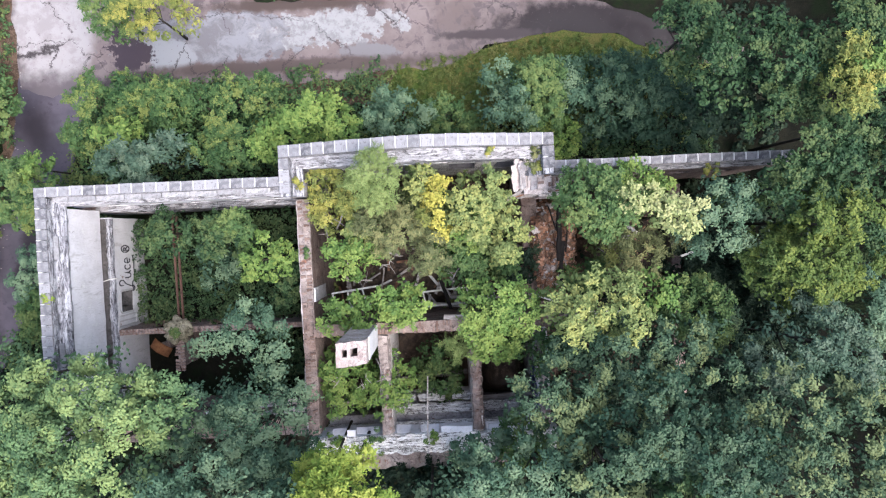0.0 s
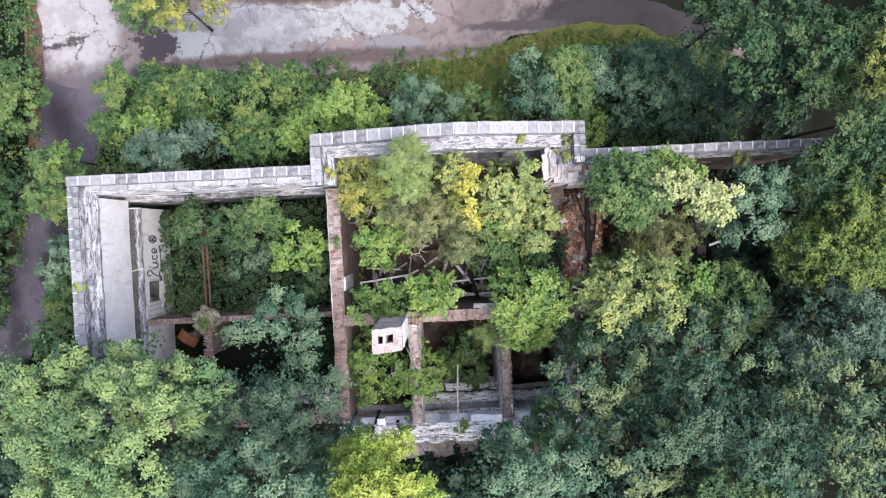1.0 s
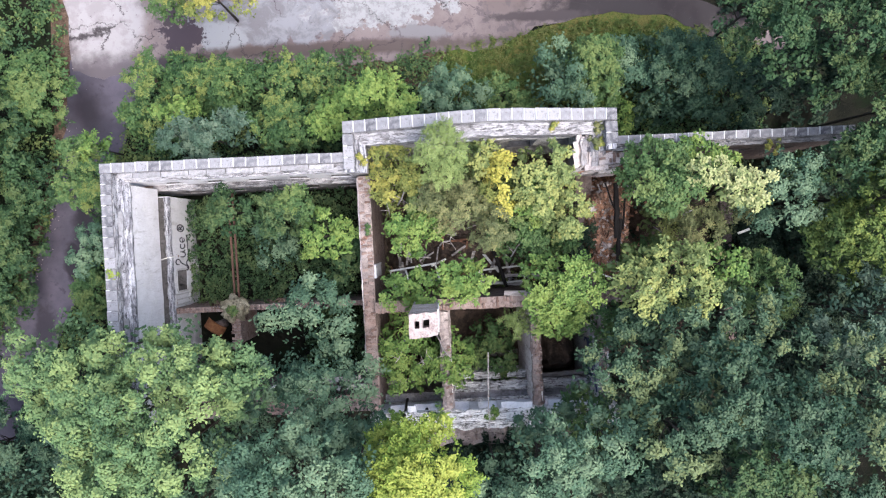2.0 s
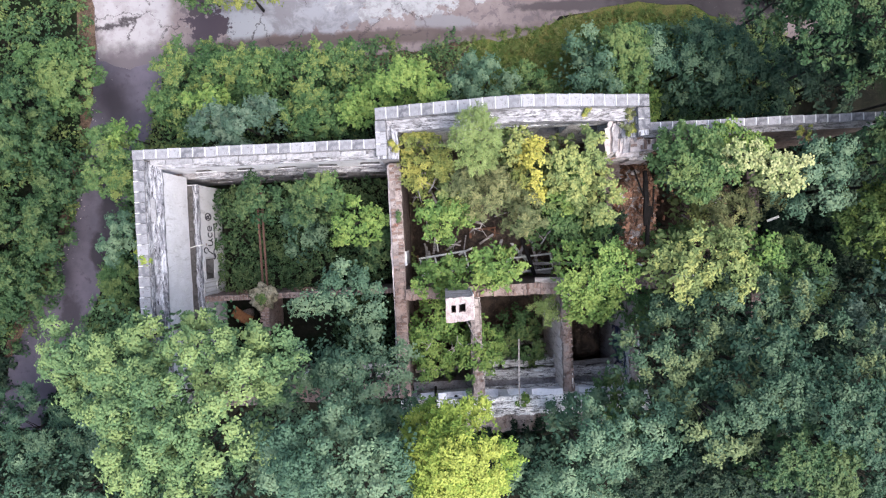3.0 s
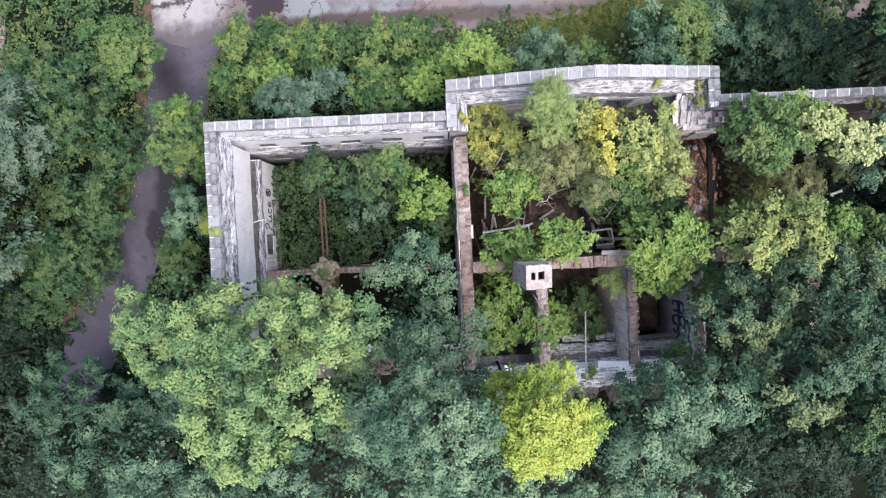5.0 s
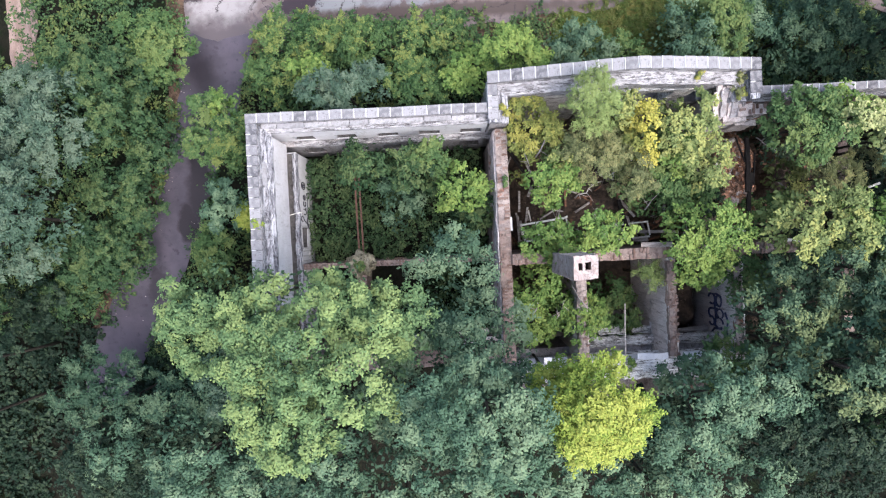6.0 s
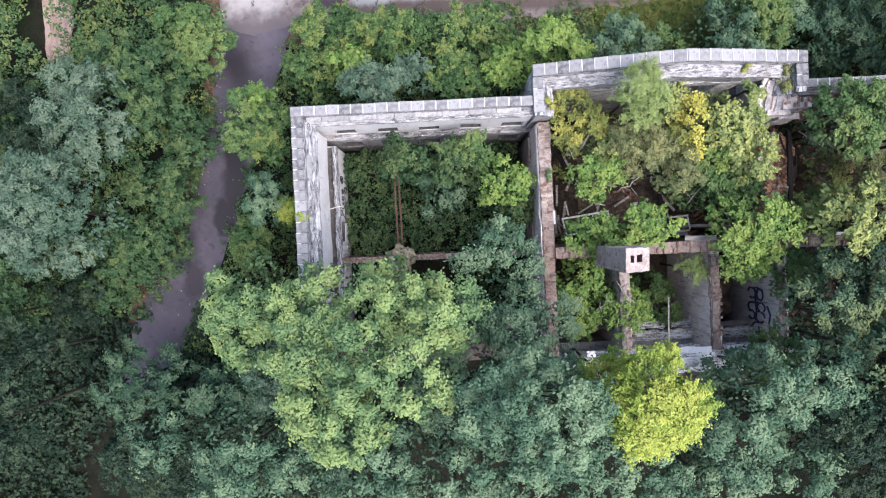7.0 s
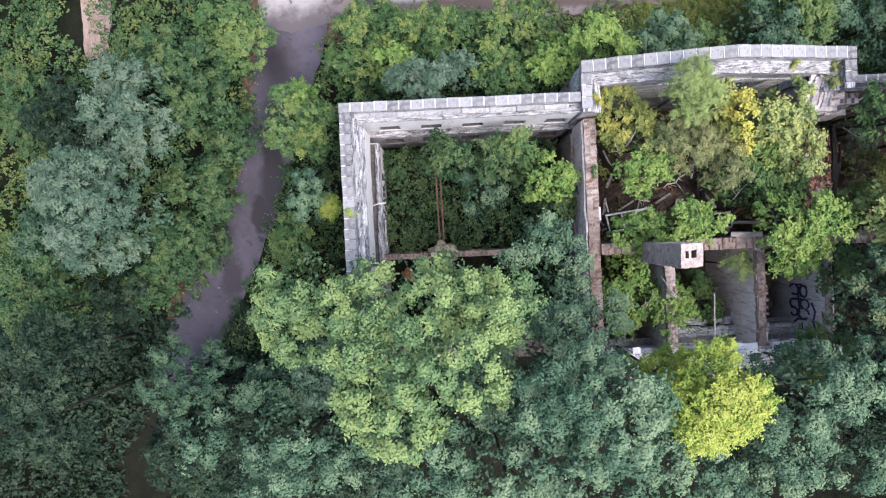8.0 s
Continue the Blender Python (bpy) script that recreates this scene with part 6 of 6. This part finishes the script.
tree("lime", -4.66, 4.71, 0.6, 1.42, 1.10, label="light green young broadleaf tree at the edge of the wood")
tree("lime", -6.68, 4.37, 0.2, 1.04, 1.04, label="light green young broadleaf tree at the edge of the wood")
tree("grey", -11.80, 3.54, 1.0, 1.62, 0.99, label="soft grey-green leafy tree at the edge of the wood")
tree("hedge", -13.85, 6.16, -2.0, 1.87, 1.37, label="fresh green bush on rough ground", name="shrub", category="shrub")
tree("hedge", -14.91, 4.70, -2.0, 1.49, 1.24, label="fresh green bush on rough ground", name="shrub", category="shrub")
tree("hedge", -11.9, 6.3, -2.2, 1.3, 1.0, label="fresh green bush on rough ground", name="shrub", category="shrub")
tree("hedge", -7.3, 6.0, -2.0, 1.3, 1.1, label="fresh green bush on rough ground", name="shrub", category="shrub")
tree("hedge", -9.89, 5.84, -1.5, 2.09, 1.23, label="fresh green bush on rough ground", name="shrub", category="shrub")
tree("hedge", -8.57, 4.00, -0.8, 1.55, 0.96, label="fresh green broadleaf tree at the edge of the wood")
tree("lime", -13.53, 4.69, -0.4, 0.66, 0.66, label="light green young broadleaf tree at the edge of the wood")
tree("ash", -2.04, 5.14, -1.0, 1.20, 0.72, label="blue-green bush on rough ground", name="shrub", category="shrub")
tree("oak", -11.45, 0.44, 0.2, 1.0, 1.0, FLOOR, fill=0.6, label="deep green broadleaf tree growing inside the roofless house")
tree("oak", -9.2, 0.15, -0.3, 1.15, 1.1, FLOOR, fill=0.7, label="deep green broadleaf tree growing inside the roofless house")
tree("green", -8.4, 0.5, 0.3, 0.7, 0.6, FLOOR, fill=0.6, label="light green young broadleaf tree growing inside the roofless house")
tree("lime", -7.2, -0.75, 1.1, 1.0, 1.05, FLOOR, fill=0.7, label="light green young broadleaf tree growing inside the roofless house")
tree("oak", -6.65, -1.9, -0.9, 0.75, 0.9, FLOOR, fill=0.7, label="deep green broadleaf tree growing beside the brick wall")
tree("ash", -9.98, -1.16, -1.6, 0.83, 0.98, FLOOR, fill=0.7, label="leafy blue-green tree growing inside the roofless house")
tree("ash", -7.70, -3.74, 2.6, 1.54, 1.24, FLOOR, label="leafy blue-green tree growing inside the roofless house")
tree("olive", -4.33, 1.52, 1.5, 1.15, 1.28, FLOOR, fill=0.7, label="olive-green tree with thin fine leaves growing inside the roofless house")
tree("wispy", -2.42, 2.0, 4.4, 0.78, 0.95, FLOOR, fill=1.3, label="pale feathery tree with very fine leaves growing inside the roofless house")
tree("dull", -1.9, 0.3, 2.4, 1.15, 1.2, FLOOR, fill=0.6, label="dull grey-olive tree with fine leaves growing inside the roofless house")
tree("gold", -0.18, 1.48, 2.9, 0.42, 0.50, FLOOR, fill=0.5, label="young tree with golden autumn leaves growing inside the roofless house")
tree("gold", 0.06, 0.35, 2.6, 0.36, 0.55, FLOOR, fill=0.5, label="young tree with golden autumn leaves growing inside the roofless house")
tree("olive", -0.23, 0.83, 2.4, 0.55, 0.85, FLOOR, fill=0.5, label="olive-green tree with thin fine leaves growing inside the roofless house")
tree("pale", 1.4, 0.84, 2.8, 1.15, 1.5, FLOOR, label="pale olive tree with thin fine leaves growing inside the roofless house")
tree("pale", 2.22, -0.45, 2.4, 0.96, 0.96, FLOOR, fill=0.7, label="pale olive tree with thin fine leaves growing inside the roofless house")
tree("lime", 0.99, 0.05, 2.3, 0.86, 0.97, FLOOR, fill=0.7, label="light green young broadleaf tree growing inside the roofless house")
tree("green", 1.07, -1.03, 1.2, 1.91, 1.12, FLOOR, fill=0.7, label="mid-green broadleaf tree growing inside the roofless house")
tree("lime", -3.8, -0.85, 2.0, 0.78, 0.8, FLOOR, fill=0.7, label="light green young broadleaf tree growing inside the roofless house")
tree("pale", -3.1, 0.5, 1.6, 0.7, 0.8, FLOOR, fill=0.6, label="pale olive tree with thin fine leaves growing inside the roofless house")
tree("lime", -2.9, -0.35, 1.2, 0.6, 0.6, FLOOR, fill=0.6, label="light green young broadleaf tree growing inside the roofless house")
tree("pale", -0.9, 1.95, 2.2, 0.6, 0.7, FLOOR, fill=0.6, label="pale olive tree with thin fine leaves growing inside the roofless house")
tree("dull", -0.60, -0.62, 2.2, 0.95, 0.86, FLOOR, fill=0.6, label="dull grey-olive tree with fine leaves growing inside the roofless house")
tree("lime", -3.85, -3.15, 1.8, 1.05, 0.79, FLOOR, label="light green young broadleaf tree growing inside the roofless house")
tree("lime", -1.79, -2.83, 1.9, 0.98, 0.83, FLOOR, label="light green young broadleaf tree growing inside the roofless house")
tree("lime", 1.93, -3.44, 3.4, 1.54, 1.50, FLOOR, label="light green young broadleaf tree growing inside the roofless house")
tree("lime", -4.07, -5.61, 0.3, 1.20, 1.97, FLOOR, fill=0.7, label="light green young broadleaf tree growing inside the roofless house")
tree("lime", -2.35, -6.1, 0.5, 0.85, 1.2, FLOOR, fill=0.7, label="light green young broadleaf tree growing inside the roofless house")
tree("green", -0.45, -6.25, -2.2, 1.05, 1.35, FLOOR, fill=0.8, label="mid-green bushy tree growing in the roofless room")
tree("wispy", 0.62, -4.75, 0.3, 0.62, 0.6, FLOOR, fill=0.8, label="pale feathery young tree growing beside the plaster partition")
tree("dark", 3.00, -1.48, -0.5, 1.18, 0.83, FLOOR, fill=0.7, label="dark green bushy tree in the shade growing inside the roofless house")
tree("green", 5.82, 0.81, 4.0, 1.46, 1.34, FLOOR, fill=0.8, label="mid-green broadleaf tree growing inside the roofless house")
tree("ash", 6.38, 1.08, -0.5, 0.85, 0.99, FLOOR, fill=0.7, label="leafy blue-green tree growing inside the roofless house")
tree("green", 6.17, -2.20, -1.0, 1.01, 0.67, FLOOR, fill=0.7, label="mid-green broadleaf tree growing inside the roofless house")
tree("pale", 7.16, -0.91, -1.2, 0.67, 0.87, FLOOR, fill=0.7, label="pale olive tree with thin fine leaves growing inside the roofless house")
tree("cream", 6.91, 0.85, 4.9, 0.70, 0.39, FLOOR, fill=0.7, label="shoot with pale cream variegated leaves growing inside the roofless house")
tree("cream", 8.45, 0.16, 5.0, 0.89, 0.58, FLOOR, fill=0.7, label="shoot with pale cream variegated leaves growing inside the roofless house")
tree("cream", 7.84, 0.53, 4.9, 0.43, 0.27, FLOOR, fill=0.7, label="shoot with pale cream variegated leaves growing inside the roofless house")
tree("lime", 7.19, 1.6, 3.4, 1.28, 0.62, FLOOR, fill=0.7, label="light green young broadleaf tree growing inside the roofless house")
tree("dull", 8.14, -1.06, 1.6, 1.3, 1.2, FLOOR, fill=0.8, label="dull grey-olive tree with fine leaves growing inside the roofless house")
tree("pale", 5.42, -2.88, 5.2, 2.04, 1.13, FLOOR, fill=0.7, label="pale olive tree with thin fine leaves growing inside the roofless house")
tree("lime", 7.29, -2.49, 4.9, 0.97, 0.70, FLOOR, fill=0.7, label="light green young broadleaf tree growing inside the roofless house")
tree("green", 9.52, -3.50, 3.0, 1.30, 1.22, FLOOR, fill=0.7, label="mid-green broadleaf tree growing inside the roofless house")
tree("ash", 10.2, 0.15, 4.0, 1.45, 1.25, label="leafy blue-green tree crowding the ruin")
tree("green", 12.3, 0.9, 1.0, 1.0, 0.59, label="mid-green broadleaf tree at the edge of the wood")
tree("oak", 9.46, 6.83, 4.0, 1.42, 1.22, fill=0.65, label="deep green broadleaf tree at the edge of the wood")
tree("oak", 11.38, 5.27, 6.3, 2.34, 1.97, fill=0.65, label="deep green broadleaf tree at the edge of the wood")
tree("dark", 11.29, 4.5, 3.6, 1.87, 1.2, label="dark green bushy tree in the shade")
tree("olive", 13.02, 4.02, 7.6, 0.70, 1.15, label="olive-green tree with thin fine leaves at the edge of the wood")
tree("lime", 13.37, 4.54, 7.4, 0.45, 0.70, label="light green young broadleaf tree at the edge of the wood")
tree("oak", 13.07, 2.25, 6.0, 1.50, 1.41, fill=0.65, label="deep green broadleaf tree at the edge of the wood")
tree("moss", 13.32, -0.27, 6.0, 1.35, 1.09, label="moss-green broadleaf tree at the edge of the wood")
tree("oak", 12.45, 0.94, 5.0, 1.21, 1.17, fill=0.65, label="deep green broadleaf tree at the edge of the wood")
tree("moss", 13.15, -2.00, 5.0, 2.16, 1.57, label="moss-green broadleaf tree at the edge of the wood")
tree("oak", 14.06, 5.54, 7.0, 1.17, 1.62, fill=0.65, label="deep green broadleaf tree at the edge of the wood")
tree("oak", 14.94, 0.78, 6.0, 1.13, 2.26, fill=0.65, label="deep green broadleaf tree at the edge of the wood")
tree("grey", 12.50, -4.61, 6.2, 1.87, 1.53, label="soft grey-green leafy tree at the edge of the wood")
tree("blue", 7.53, 5.54, -0.6, 2.10, 1.67, label="dense blue-green leafy tree at the edge of the wood")
tree("blue", 10.07, 4.4, -0.8, 1.96, 1.4, label="dense blue-green leafy tree at the edge of the wood")
tree("ash", 5.76, 6.20, -1.4, 1.09, 0.97, label="blue-green bush on rough ground", name="shrub", category="shrub")
tree("green", 4.52, 5.76, -1.2, 1.45, 1.33, label="mid-green bush on rough ground", name="shrub", category="shrub")
tree("ash", 2.90, 5.54, -1.2, 1.21, 1.40, label="blue-green bush on rough ground", name="shrub", category="shrub")
tree("lime", 5.63, 3.73, -3.2, 0.92, 1.03, label="light green bush on rough ground", name="shrub", category="shrub")
tree("green", 0.68, 5.23, -2.6, 1.21, 0.63, label="mid-green bush on rough ground", name="shrub", category="shrub")
tree("ash", -1.43, 5.31, -1.0, 1.08, 0.91, label="blue-green bush on rough ground", name="shrub", category="shrub")
tree("olive", -11.99, 9.95, -1.2, 1.82, 0.97, label="olive-green bush on rough ground", name="shrub", category="shrub")
tree("green", -14.13, 10.28, -2.0, 1.24, 0.87, label="mid-green bush on rough ground", name="shrub", category="shrub")
tree("forest", 5.85, -5.19, 5.6, 2.40, 1.69, label="forest-green leafy tree crowding the ruin")
tree("forest", 3.89, -6.32, 6.0, 1.79, 1.60, label="forest-green leafy tree crowding the ruin")
tree("forest", 8.30, -4.79, 5.6, 1.62, 1.43, label="forest-green leafy tree crowding the ruin")
tree("blue", 6.84, -6.67, 8.0, 2.17, 1.56, label="dense blue-green leafy tree at the edge of the wood")
tree("forest", 4.87, -7.53, 8.0, 1.81, 1.07, label="forest-green leafy tree at the edge of the wood")
tree("forest", 11.60, -6.63, 7.0, 2.18, 1.63, label="forest-green leafy tree crowding the ruin")
tree("blue", 8.85, -7.58, 8.6, 1.77, 1.26, label="dense blue-green leafy tree at the edge of the wood")
tree("forest", 10.30, -8.09, 8.8, 0.99, 0.66, label="forest-green leafy tree crowding the ruin")
tree("forest", 13.01, -7.63, 8.0, 1.47, 1.73, label="forest-green leafy tree crowding the ruin")
tree("green", 2.79, -8.38, 3.2, 1.15, 1.04, label="mid-green broadleaf tree at the edge of the wood")
tree("green", 3.72, -4.85, 2.0, 0.95, 1.00, FLOOR, fill=0.7, label="mid-green broadleaf tree growing inside the roofless house")
tree("green", -18.37, 2.76, -1.5, 1.10, 1.47, label="mid-green bush on rough ground", name="shrub", category="shrub")
tree("oak", 15.19, 3.22, 4.5, 1.40, 1.59, fill=0.65, label="deep green broadleaf tree at the edge of the wood")
tree("ash", 15.64, -3.84, 3.5, 1.45, 1.45, label="leafy blue-green tree crowding the ruin")
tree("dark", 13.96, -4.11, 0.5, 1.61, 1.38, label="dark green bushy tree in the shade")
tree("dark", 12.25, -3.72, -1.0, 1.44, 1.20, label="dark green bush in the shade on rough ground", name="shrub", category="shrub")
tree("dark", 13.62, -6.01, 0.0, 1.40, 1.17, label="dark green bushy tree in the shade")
tree("green", 12.80, -1.87, 3.0, 1.26, 1.05, label="mid-green broadleaf tree at the edge of the wood")
tree("ash", -7.18, -7.27, 4.5, 1.60, 1.60, label="leafy blue-green tree crowding the ruin")
tree("ash", -9.23, -6.40, 3.5, 1.45, 1.24, label="leafy blue-green tree crowding the ruin")
tree("maple", -13.90, -6.71, 6.0, 1.69, 1.51, label="tall maple with lime-green shoots beside the ruin")
tree("ash", -5.79, -8.35, 5.5, 1.34, 0.95, label="leafy blue-green tree crowding the ruin")
tree("ash", 2.87, -8.43, 6.5, 1.65, 1.10, label="leafy blue-green tree crowding the ruin")
tree("dark", 10.19, -6.62, 3.0, 1.90, 1.48, label="dark green bushy tree in the shade")
tree("dark", 6.67, -9.32, 4.0, 2.24, 1.43, label="dark green bushy tree in the shade")
tree("oak", -29.49, -3.50, 0.0, 1.40, 1.40, label="deep green broadleaf tree at the edge of the wood")
tree("dark", -15.31, -12.30, 2.0, 2.19, 1.31, label="dark green bushy tree in the shade")
tree("ash", -10.04, -8.41, 5.5, 1.53, 1.34, label="leafy blue-green tree crowding the ruin")
tree("ash", -0.89, -12.15, 5.5, 1.92, 0.96, label="leafy blue-green tree crowding the ruin")
tree("ash", 3.00, -11.70, 5.0, 1.37, 1.56, label="leafy blue-green tree crowding the ruin")
tree("forest", 16.28, -5.61, 3.0, 1.26, 1.47, label="forest-green leafy tree crowding the ruin")
tree("dark", -2.03, -11.08, -1.0, 2.18, 1.21, label="dark green bush in the shade on rough ground", name="shrub", category="shrub")
tree("dark", 0.38, -10.70, 0.0, 1.87, 1.17, label="dark green bushy tree in the shade")
tree("dark", -0.03, -11.85, 2.0, 1.53, 1.31, label="dark green bushy tree in the shade")
tree("dark", 12.07, -2.03, -1.0, 1.44, 1.20, FLOOR, fill=0.7, label="dark green bushy tree in the shade growing inside the roofless house")
tree("dark", 10.52, -2.22, -1.5, 1.10, 0.98, FLOOR, fill=0.7, label="dark green bushy tree in the shade growing inside the roofless house")
tree("forest", 10.17, -4.33, 2.5, 1.28, 0.85, FLOOR, fill=0.7, label="forest-green leafy tree growing inside the roofless house")
tree("dark", 12.83, -2.25, 0.0, 1.40, 1.17, label="dark green bushy tree in the shade")
tree("pale", -0.52, 0.85, 1.0, 1.13, 1.13, FLOOR, fill=0.7, label="pale olive tree with thin fine leaves growing inside the roofless house")
tree("dark", 5.66, -9.67, 7.5, 1.95, 1.42, label="dark green bushy tree in the shade")
tree("dark", 3.81, -10.24, 7.0, 1.44, 1.08, label="dark green bushy tree in the shade")
tree("oak", 7.03, -9.04, 8.5, 1.52, 1.18, label="deep green broadleaf tree at the edge of the wood")
tree("dark", 8.98, -10.84, 6.5, 1.47, 1.10, label="dark green bushy tree in the shade")
tree("ash", -6.75, -11.24, 7.5, 1.58, 0.70, label="leafy blue-green tree crowding the ruin")
tree("ash", -9.89, -11.55, 6.5, 1.65, 0.73, label="leafy blue-green tree crowding the ruin")
tree("ash", -0.90, -9.95, 5.5, 0.86, 0.86, label="leafy blue-green tree crowding the ruin")
tree("maple", -14.51, -4.69, 5.5, 1.14, 0.86, label="tall maple with lime-green shoots beside the ruin")
tree("maple", -11.44, -4.86, 6.4, 1.38, 1.14, lean=(-1.2, -4.4), label="tall maple with lime-green shoots beside the ruin")
tree("dark", 6.21, -12.50, 4.0, 1.83, 1.01, label="dark green bushy tree in the shade")
tree("blue", 10.99, -10.59, 5.0, 0.97, 1.17, label="dense blue-green leafy tree at the edge of the wood")
tree("dark", 4.04, -11.09, 3.0, 1.26, 1.47, label="dark green bushy tree in the shade")
tree("maple", -13.36, -9.05, 7.2, 1.34, 1.03, label="tall maple with lime-green shoots beside the ruin")
tree("maple", -14.62, -8.67, 6.2, 0.92, 0.92, label="tall maple with lime-green shoots beside the ruin")
tree("maple", -9.63, -5.58, 6.5, 1.01, 1.01, lean=(-1.4, -3.4), label="tall maple with lime-green shoots beside the ruin")
undergrowth("undergrowth", "thick green undergrowth along the front of the ruin", -18.6, 13.5, 2.9, 8.4, GROUND, 2.2, keep=lambda x, y: 0 if -6.2 < x < 4.4 and y < 3.75 else min(7.95 + 0.25 * math.sin(x * 1.7) - (2.3 if -2.2 < x < 3.0 else 0) + (0.3 if x > 5 else 0) - y, x + 18.1 - 0.33 * (y - 3.4)) * 0.8, seed=11, gap=0.5)
undergrowth("undergrowth", "green weeds and bushes beyond the asphalt road", -36, -20.3, -6.0, 15, GROUND, 2.0, "ivy", keep=lambda x, y: 0 if -29.0 < x < -27.7 and y > 6.4 else (np.interp(y, (-17, -8.5, -2.9, 3.1, 5.0, 8.0, 14), (-29.0, -25.8, -23.0, -21.05, -20.75, -20.5, -20.5)) + 0.1 - x) * 0.7, seed=12, big=1.1, gap=0.52)
undergrowth("undergrowth", "ivy and weeds between road and ruin", -25.5, -15.7, -8, 3.6, GROUND, 1.1, keep=lambda x, y: (x - np.interp(y, (-17, -9.0, -4.2, -1.9, 0.8, 2.5, 4.4), (-26.5, -23.6, -21.3, -20.3, -19.4, -18.7, -17.8))) * 0.8, seed=13)
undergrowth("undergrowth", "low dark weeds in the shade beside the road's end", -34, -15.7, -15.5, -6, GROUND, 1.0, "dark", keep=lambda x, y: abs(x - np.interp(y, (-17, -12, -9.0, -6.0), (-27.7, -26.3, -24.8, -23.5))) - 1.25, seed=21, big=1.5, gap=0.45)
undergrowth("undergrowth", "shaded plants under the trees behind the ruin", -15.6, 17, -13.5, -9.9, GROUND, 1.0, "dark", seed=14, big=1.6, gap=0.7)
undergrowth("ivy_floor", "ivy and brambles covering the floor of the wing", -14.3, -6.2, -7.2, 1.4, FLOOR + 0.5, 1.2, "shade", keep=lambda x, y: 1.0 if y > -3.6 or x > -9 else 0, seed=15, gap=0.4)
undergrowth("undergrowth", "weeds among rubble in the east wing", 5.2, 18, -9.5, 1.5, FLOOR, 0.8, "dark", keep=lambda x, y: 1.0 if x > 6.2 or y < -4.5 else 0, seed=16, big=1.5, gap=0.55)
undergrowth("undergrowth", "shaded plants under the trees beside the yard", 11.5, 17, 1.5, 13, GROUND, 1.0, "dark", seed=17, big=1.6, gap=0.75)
undergrowth("undergrowth", "pale weeds among the rubble of the bay", -5.2, 3.4, -3.4, 2.6, FLOOR, 2.3, "pale", keep=lambda x, y: noise.noise(Vector((x * 0.6, y * 0.6, 2))) > 0.02, seed=19, gap=0.6)
undergrowth("grass", "tufts of mossy grass on the verge", -2.4, 11.0, 4.6, 9.4, GROUND + 0.03, 0.05, "grass", keep=lambda x, y: np.interp(x, (-2.4, 2.3, 6.4, 11), (8.0, 8.7, 9.3, 8.4)) - y, seed=20, gap=0.36)
undergrowth("undergrowth", "weeds along the far edge of the yard", -9.0, 8, 11.9, 15, GROUND, 0.7, seed=18, gap=0.6)
# added woodland outside the view, screening off low sky light
screen_woods(-58, 42, -40, 38, 2.7, lambda x, y: not (-36.5 < x < 20.5 and -18 < y < 15) and not (-22 < x < -10 and y > 0) and not (-30 < x < -27 and y > 0))
